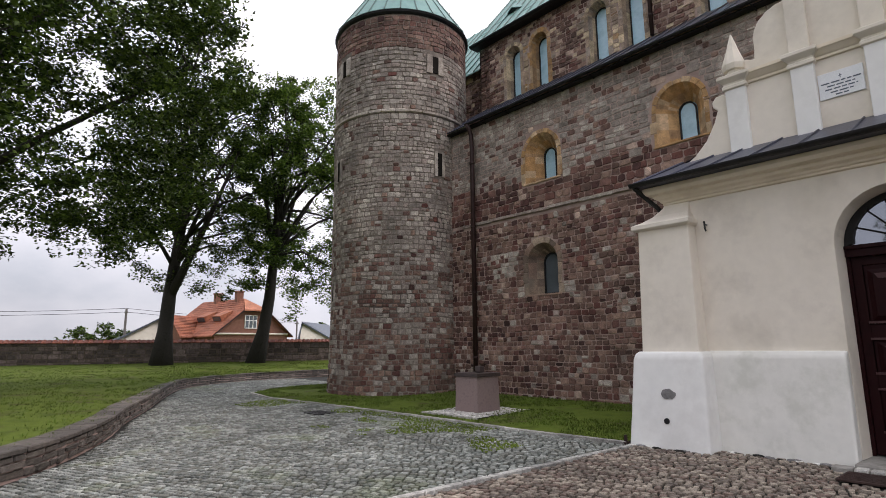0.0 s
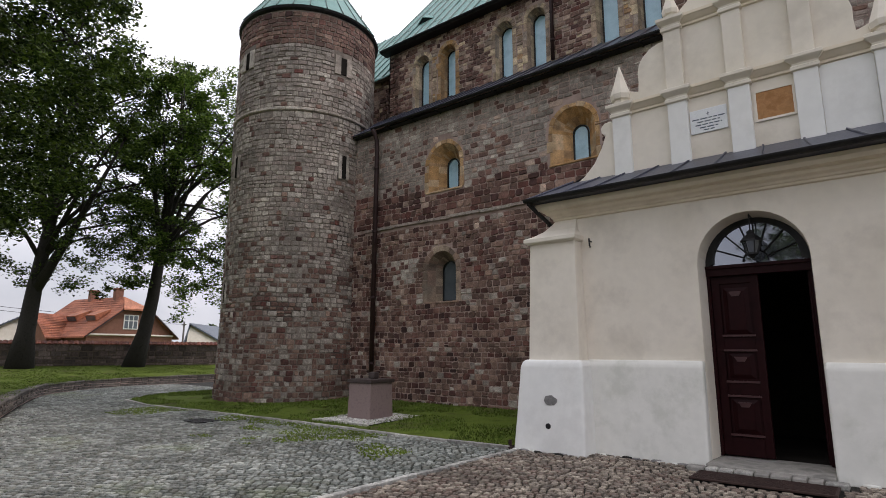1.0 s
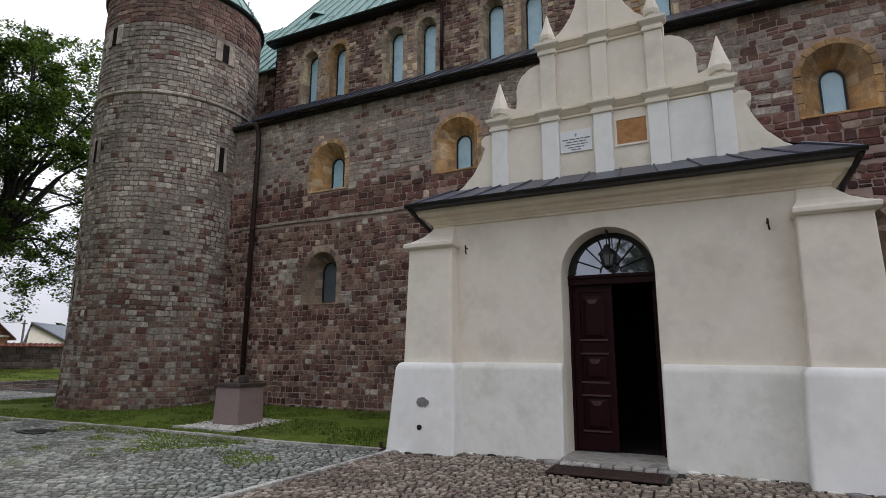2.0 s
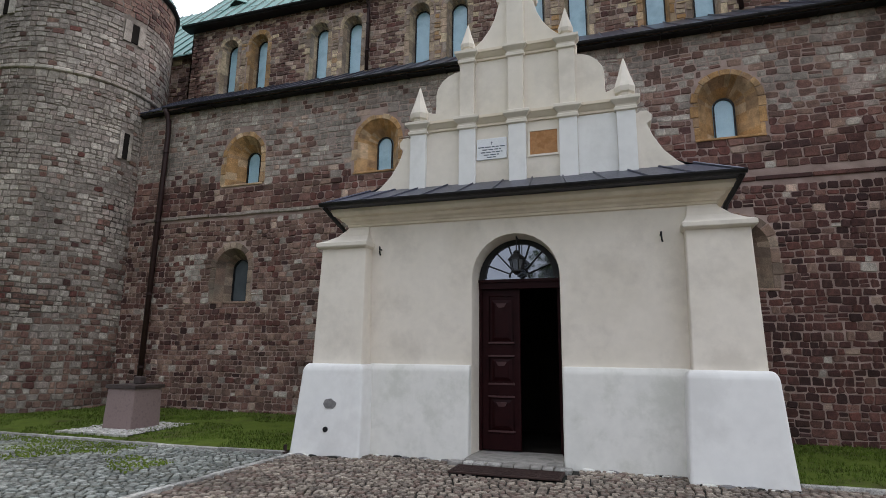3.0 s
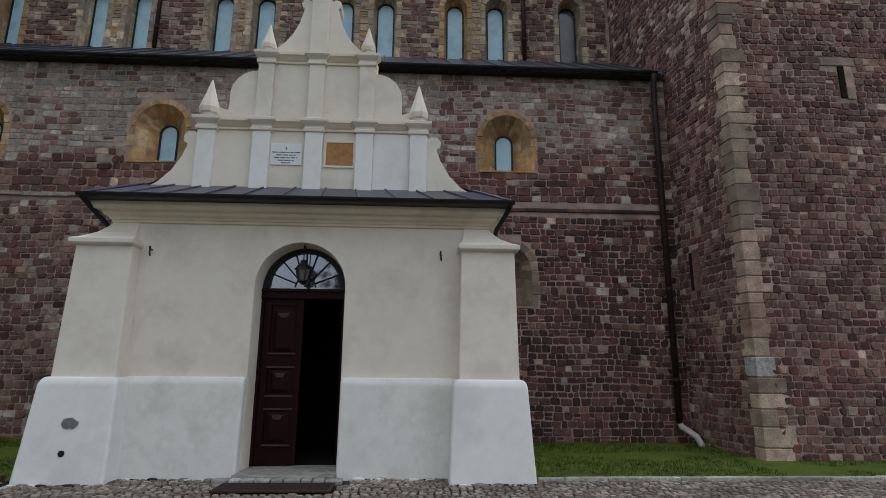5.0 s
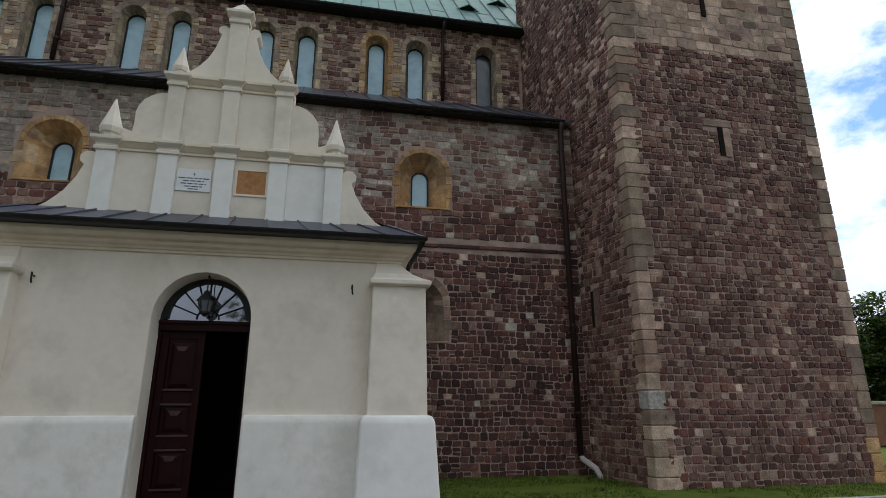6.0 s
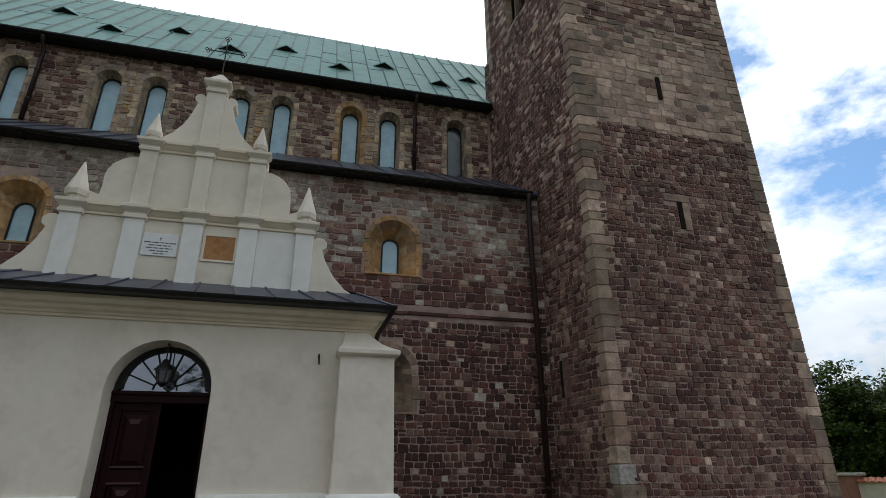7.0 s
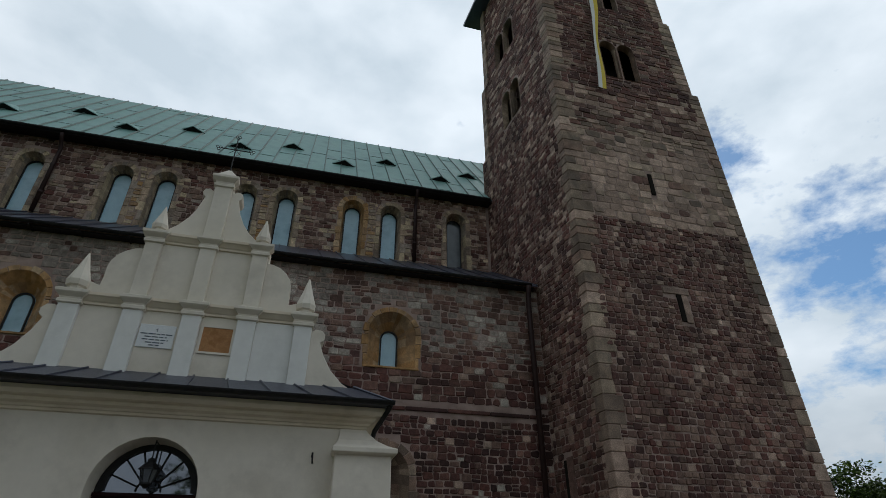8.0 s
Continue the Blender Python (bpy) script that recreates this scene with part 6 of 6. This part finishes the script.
def strip(pts, w, z, lo, hi):
    for (xa, ya), (xb, yb) in zip(pts, pts[1:]):
        a, c = Vector((xa, ya, 0)), Vector((xb, yb, 0))
        ln, d = (c - a).length, (c - a).normalized()
        o, s = Vector((-d.y, d.x, 0)) * w / 2, 0.0
        while s < ln - 0.02:
            k = min(rng.uniform(lo, hi), ln - s)
            p, q, zz = a + d * (s + 0.006), a + d * (s + k - 0.006), z + rng.uniform(-0.006, 0.006)
            j = o * rng.uniform(-0.12, 0.12)
            part("edging_stone", Buf().loft([[p - o + j + Vector((0, 0, h)), q - o + j + Vector((0, 0, h)), q + o + j + Vector((0, 0, h)), p + o + j + Vector((0, 0, h))] for h in (-0.05, zz)]), KERB, kerb, bevel=0.008, segments=1)
            s += k


strip([(-5.0, 8.33), (-7.1, 8.2), (-10.6, 8.2), (-13.8, 8.05), (-17.0, 7.82), (-19.3, 8.17), (-20.6, 9.35)], 0.09, 0.035, 0.35, 0.9)
strip([(2.45, 8.70), (5, 8.74), (8, 8.80), (12, 8.88)], 0.10, 0.035, 0.35, 0.9)
strip([(-4.93, 3.4), (-4.88, 6.0), (-4.86, 8.25)], 0.085, 0.022, 0.3, 0.8)
b, rng = Buf(), random.Random(77)
for _ in range(8000):
    x, y = rng.uniform(-16.5, -6.0), rng.uniform(5.6, 8.05)
    k = noise.noise((x * 0.55, y * 0.75, 4.2)) + 0.35 * noise.noise((x * 2.1, y * 2.1, 1.0)) + 0.22 * (y - 7.2)
    if k < 0.10 or (-12.8 < x < -12.0 and 6.65 < y < 7.25):
        continue
    r, a0 = rng.uniform(0.008, 0.021), rng.random() * 6
    b.loft([[(x + r * q * math.cos(a0 + i * 1.2566), y + r * q * math.sin(a0 + i * 1.2566) * 0.7, z) for i in range(5)] for q, z in ((1.0, 0.0), (0.8, 0.016), (0.35, 0.024))])
tagged(part("moss", b, MOSS, recalc=False), "yellow-green moss tufts in the paving joints", "moss", kind="stuff")
post = thing("boundary_stub", (-4.98, 8.35, 0), "short rusty iron stub at the porch corner", "stub")
part("peg", Buf().tube([(-5.02, 8.37, -0.05), (-5.02, 8.37, 0.13)], [0.03, 0.028], 8), BROWNPIPE, post)
part("foot", Buf().box(-5.15, -4.97, 8.28, 8.40, -0.02, 0.03), BROWNPIPE, post)

# ---- stones of walls and towers ----


def aisle_choose(u, v, rng):
    # pale repair stones beside the niche and under its foot
    if -11.6 < u < -10.6 and 3.65 < v < 4.35 and rng.random() < 0.6:
        return PALESTONE
    if 0.5 < abs(u + 9.70) < 1.0 and 2.9 < v < 3.35 and rng.random() < 0.85:
        return PALESTONE
    if rng.random() < 0.035:
        return PALESTONE if rng.random() < 0.4 else ASHLAR
    n = noise.noise((u * 0.5, v * 0.8, 2.0)) * 0.35 + rng.uniform(-0.25, 0.25)
    if v > 6.5 + n:
        return GREY if rng.random() < (0.86 if u < 1 else 0.42) else BROWN
    if v > 5.45:
        return PURPLE if rng.random() < (0.62 if u < 0 else 0.85) else BROWN
    if u > 1:
        # the darkened stones carry the recess's shade besides their own purple
        return (DUSKY if rng.random() < 0.62 else PURPLE) if rng.random() < 0.90 else BROWN
    return BROWN if rng.random() < 0.66 else (PURPLE if rng.random() < 0.5 else (DUSKY if rng.random() < 0.6 else GREY))


block_aisle = arches_blocked(AISLE, 0.15)
block_niche = arches_blocked(NICHES, 0.17)


def aisle_blocked(va, vb):
    out = block_aisle(va, vb) + block_niche(va, vb)
    mid = (va + vb) / 2
    if 5.36 < vb and va < 5.47:
        out += [(-12.9, -4.9)]
    if 5.22 < vb and va < 5.33:
        out += [(2.3, 6.45)]
    if mid < 4.15:
        out.append((XC - 3.4, XC + 3.4))
    return out


masonry(wall_north, aisle_place, X0 + 0.6, X1 - 0.08, 0.05, 5.37, (0.11, 0.19), (0.11, 0.22), aisle_choose, aisle_blocked, lambda u, v: 2.3 < u < 5.6 and 1.4 < v < 4.4, 101)
masonry(wall_north, aisle_place, X0 + 0.6, X1 - 0.08, 5.47, 6.4, (0.15, 0.23), (0.15, 0.30), aisle_choose, aisle_blocked, lambda u, v: False, 102)
masonry(wall_north, aisle_place, X0 + 0.6, X1 - 0.08, 6.4, 8.71, (0.11, 0.18), (0.13, 0.28), aisle_choose, aisle_blocked, lambda u, v: False, 103, gap=0.019, proud=(0.004, 0.018))
cler_block = arches_blocked(CWIN, 0.16)


def cler_choose(u, v, rng):
    for p in PAIRS:
        if abs(u - p) < 0.32 and v < 12.9:
            return BUFF if rng.random() < 0.75 else YELLOW
        if abs(abs(u - p) - 1.25) < 0.16 and v < 12.7 and rng.random() < 0.55:
            return BUFF
    if rng.random() < 0.24:
        return ASHLAR if rng.random() < 0.6 else BUFF
    return PURPLE if rng.random() < 0.22 else BROWN


masonry(clerestory, cler_place, -14.5, 6.3, 10.62, 13.45, (0.11, 0.19), (0.12, 0.27), cler_choose, cler_block, lambda u, v: -8 < u < 4 and v < 12.4, 104)
masonry(choir_wall, flat(0, 15.6, 1, 0), -18.5, -14.6, 9.5, 12.85, (0.14, 0.22), (0.16, 0.36), cler_choose, lambda a, b: [], lambda u, v: False, 105)


def round_choose(u, v, rng):
    if v > 11.6:
        return BROWN if rng.random() < 0.88 else PURPLE
    share = min(0.93, 0.30 + 0.13 * max(0.0, v - 1.2) + 0.15 * noise.noise((u * 0.5, v * 0.5, 6.0)))
    if rng.random() < share:
        return GREY
    return BROWN if rng.random() < 0.88 else PURPLE


def round_blocked(va, vb):
    out = []
    for a, w, z0, z1 in SLITS:
        if vb > z0 - 0.05 and va < z1 + 0.06:
            m = w + (0.23 if w > 0.1 else 0.12)
            out.append((CR * radians(a) - m, CR * radians(a) + m))
    return out


u_a, u_b = CR * radians(-150), CR * radians(38)
masonry(round_tower, cyl_place, u_a, u_b, 0.02, 9.29, (0.11, 0.19), (0.11, 0.24), round_choose, round_blocked, lambda u, v: CR * radians(-85) < u < CR * radians(-15) and 1.0 < v < 4.6, 106, gap=0.021, proud=(0.006, 0.030))
masonry(round_tower, cyl_place, u_a, u_b, 9.44, 12.88, (0.13, 0.20), (0.14, 0.27), round_choose, round_blocked, lambda u, v: False, 107, gap=0.02)


def tower_choose(front):
    def choose(u, v, rng):
        if front and 10.0 + 0.3 * noise.noise((u, 0, 1)) < v < 13.6:
            return ASHLAR if rng.random() < 0.72 - 0.2 * (v > 12.4) else (QUOINS if rng.random() < 0.7 else BROWN)
        if front and v >= 15.0:
            return PURPLE if rng.random() < 0.62 else (BROWN if rng.random() < 0.75 else QUOINS)
        if front and 13.6 <= v < 15.0:
            return ASHLAR if rng.random() < 0.30 else (BROWN if rng.random() < 0.6 else PURPLE)
        if not front and v > 9:
            return (BROWN if rng.random() < 0.35 else PURPLE) if rng.random() < 0.80 else ASHLAR
        if rng.random() < 0.06:
            return ASHLAR
        return PURPLE if rng.random() < 0.50 else BROWN
    return choose


QUOIN = 0.5
for z0, z1, inset in STAGES:
    fp, sp_ = flat(0, TOWER_Y + inset, 1, 0), side_place(inset)
    fb, sb = arches_blocked([o for o in FWIN if z0 < o[2] < z1], 0.04), arches_blocked([o for o in SWIN if z0 < o[2] < z1], 0.04)

    def f_block(va, vb, base=fb):
        out = base(va, vb)
        for s0, s1, x in ((11.03, 11.75, 9.48), (7.2, 7.92, 9.44)):
            if vb > s0 and va < s1:
                out.append((x - 0.075, x + (0.26 if s0 < 9 else 0.075)))
            if s0 < 9 and vb > s1 and va < s1 + 0.18:
                out.append((x - 0.43, x + 0.33))
        return out

    def s_block(va, vb, base=sb):
        out = base(va, vb)
        if vb > 3.3 and va < 4.25:
            out.append((uu - 0.06, uu + 0.31))
        return out
    if z0 < 0:
        masonry(square_tower, fp, TX0 + 0.28, TX1 - 0.24, 0.0, 10.0, (0.12, 0.18), (0.11, 0.19), tower_choose(True), f_block, lambda u, v: 7.2 < u < 9.2 and 2.2 < v < 7.0, 110, limit=300)
        masonry(square_tower, fp, TX0 + 0.28, TX1 - 0.24, 10.0, 13.2, (0.19, 0.27), (0.22, 0.40), tower_choose(True), f_block, lambda u, v: False, 111, gap=0.016, proud=(0.004, 0.018))
        masonry(square_tower, fp, TX0 + 0.28, TX1 - 0.24, 13.2, z1, (0.14, 0.22), (0.18, 0.42), tower_choose(True), f_block, lambda u, v: False, 112)
        masonry(square_tower, sp_, 0.02, side_len - 0.22, 0.0, z1, (0.12, 0.18), (0.11, 0.20), tower_choose(False), s_block, lambda u, v: False, 113)
    else:
        masonry(square_tower, fp, TX0 + inset + 0.40, TX1 - inset - 0.40, z0, z1, (0.12, 0.19), (0.15, 0.36), tower_choose(True), f_block, lambda u, v: False, 114)
        masonry(square_tower, sp_, inset + 0.36, side_len - inset - 0.36, z0, z1, (0.12, 0.19), (0.15, 0.34), tower_choose(False), s_block, lambda u, v: False, 115)
    # quoins, long and short work round the corners
    rng = random.Random(int(z0) + 60)
    z = max(0.0, z0)
    while z < z1 - 0.1:
        h = min(rng.uniform(0.20, 0.38) if z0 < 0 else rng.uniform(0.2, 0.3), z1 - z)
        wl_, ws_ = (rng.uniform(0.42, 0.60), rng.uniform(0.25, 0.36))
        if rng.random() < 0.5:
            wl_, ws_ = ws_, 0.7 * wl_
        if z0 > 0:
            wl_, ws_ = wl_ + 0.12, ws_ + 0.12
        x0, y0 = TX0 + inset - 0.022, TOWER_Y + inset - 0.022
        m_ = (PEBBLE if 1.5 < z < 1.8 else rng.choice((QUOINS, QUOINS, QUOINS, ASHLAR)))
        sk = SIDE * ws_
        pts = [(x0, y0), (x0 + wl_ + 0.03, y0), (x0 + wl_ + 0.03, y0 + 0.1), (x0 + 0.12, y0 + 0.1), (x0 + 0.12 + sk, y0 + ws_), (x0 + sk, y0 + ws_)]
        part("quoin", Buf().loft([[(x, y, zz) for x, y in pts] for zz in (z + 0.008, z + h - 0.008)]), m_, square_tower, bevel=0.014, segments=1)
        x0 = TX1 - inset + 0.03
        part("quoin", Buf().box(x0 - ws_ - 0.03, x0, y0 - 0.004, y0 + 0.3, z + 0.008, z + h - 0.008), (QUOINS if m_ is PEBBLE else m_) if z > 0.9 else YELLOW, square_tower, bevel=0.014, segments=1)
        if z0 > 0:
            qx, qy = TX0 + SIDE * (TY1 - TOWER_Y) + inset - 0.03, TY1 - inset
            part("quoin", Buf().box(qx, qx + 0.2, qy - 0.4, qy + 0.02, z + 0.008, z + h - 0.008), m_, square_tower, bevel=0.014, segments=1)
        z += h

# ---- setts of the forecourt ----
SETT_MESH = {}


def sett_points(w, h, rng):
    j = lambda: rng.uniform(-0.005, 0.005)
    c = [(-w / 2 + j(), -h / 2 + j()), (w / 2 + j(), -h / 2 + j()), (w / 2 + j(), h / 2 + j()), (-w / 2 + j(), h / 2 + j())]
    return [(x, y, -0.03) for x, y in c] + [(x, y, -0.003) for x, y in c] + [(x * 0.86, y * 0.86, 0.005) for x, y in c]


SETT_FACES = [(i, (i + 1) % 4, 4 + (i + 1) % 4, 4 + i) for i in range(4)] + [(4 + i, 4 + (i + 1) % 4, 8 + (i + 1) % 4, 8 + i) for i in range(4)] + [(8, 9, 10, 11)]


def bank_y(x):
    for (xa, ya), (xb, yb) in zip(smooth_pts, smooth_pts[1:]):
        if xb <= x <= xa:
            return ya + (yb - ya) * (x - xa) / (xb - xa)
    return -99 if x > -6.5 else 99


def lawn_y(x):
    pts = [(-5.0, 8.27), (-7.1, 8.14), (-10.6, 8.14), (-13.8, 7.98), (-17.0, 7.75), (-19.3, 8.1), (-20.6, 9.3), (-21.3, 11.2), (-21.5, 13.5), (-30, 14)]
    for (xa, ya), (xb, yb) in zip(pts, pts[1:]):
        if xb <= x <= xa:
            return ya + (yb - ya) * (x - xa) / (xb - xa)
    return 99


def setts(inside, x0, x1, y0, y1, turn, size, mat, near, seed, bow=0.0):
    rng, buf, count = random.Random(seed), Buf(), 0
    c, s = math.cos(radians(turn)), math.sin(radians(turn))
    mx, my = (x0 + x1) / 2, (y0 + y1) / 2
    half = math.hypot(x1 - x0, y1 - y0) / 2
    v = -half
    while v < half:
        row = size * rng.uniform(0.92, 1.12)
        u = -half + rng.uniform(0, size)
        while u < half:
            w = size * rng.uniform(0.85, 1.55)
            vv = v + bow * math.sin(u * 0.8) * 0.2 + rng.uniform(-0.006, 0.006)
            x, y = mx + c * (u + w / 2) - s * (vv + row / 2), my + s * (u + w / 2) + c * (vv + row / 2)
            u += w
            if not (x0 < x < x1 and y0 < y < y1 and inside(x, y)):
                continue
            z = rng.uniform(-0.006, 0.006)
            a = rng.uniform(-0.06, 0.06)
            if count < 300 and near(x, y):
                k = rng.randrange(6)
                if (mat.name, k) not in SETT_MESH:
                    me = bpy.data.meshes.new("sett")
                    me.from_pydata(sett_points(0.13, 0.11, random.Random(k + 3)), [], SETT_FACES)
                    me.materials.append(mat)
                    SETT_MESH[mat.name, k] = me
                ob = new("sett", SETT_MESH[mat.name, k])
                ob.parent = pavement
                ob.matrix_basis = Matrix.Translation((x, y, z)) @ Matrix.Rotation(radians(turn) + a, 4, "Z") @ Matrix.Diagonal(((w - 0.033) / 0.13, (row - 0.033) / 0.11, 1, 1))
                count += 1
                continue
            k, cc, ss = len(buf.v), math.cos(radians(turn) + a), math.sin(radians(turn) + a)
            buf.v += [(x + px * cc - py * ss, y + px * ss + py * cc, z + pz) for px, py, pz in sett_points(w - 0.033, row - 0.033, rng)]
            buf.f += [tuple(k + i for i in f) for f in SETT_FACES]
            buf.m += [0] * len(SETT_FACES)
        v += row
    tagged(part("sett_field", buf, mat, pavement, recalc=False), kind="stuff")


in_porch = lambda x, y: abs(x - XC) < 3.62 and y > 8.42 and not (abs(x - XC) < 2.4 and y < 8.80)
on_step = lambda x, y: abs(x - XC) < 0.98 and y > 8.40
setts(lambda x, y: x < -4.98 and bank_y(x) + 0.12 < y < lawn_y(x) and not (-12.78 < x < -12.02 and 6.67 < y < 7.23), -27, -4.9, -2.5, 13.5, 24, 0.098, SETTGREY, lambda x, y: -7.6 < x < -5.3 and 5.2 < y < 8, 201, bow=0.25)
setts(lambda x, y: x > -4.82 and not in_porch(x, y) and not on_step(x, y) and not (XC - 0.8 < x < XC + 0.84 and 7.80 < y < 8.4) and (x < 2.35 or y < 8.64), -4.9, 14.0, -3.0, 8.9, 8, 0.094, SETTBROWN, lambda x, y: -3.2 < x < -0.2 and 6.6 < y < 7.8, 202, bow=0.15)
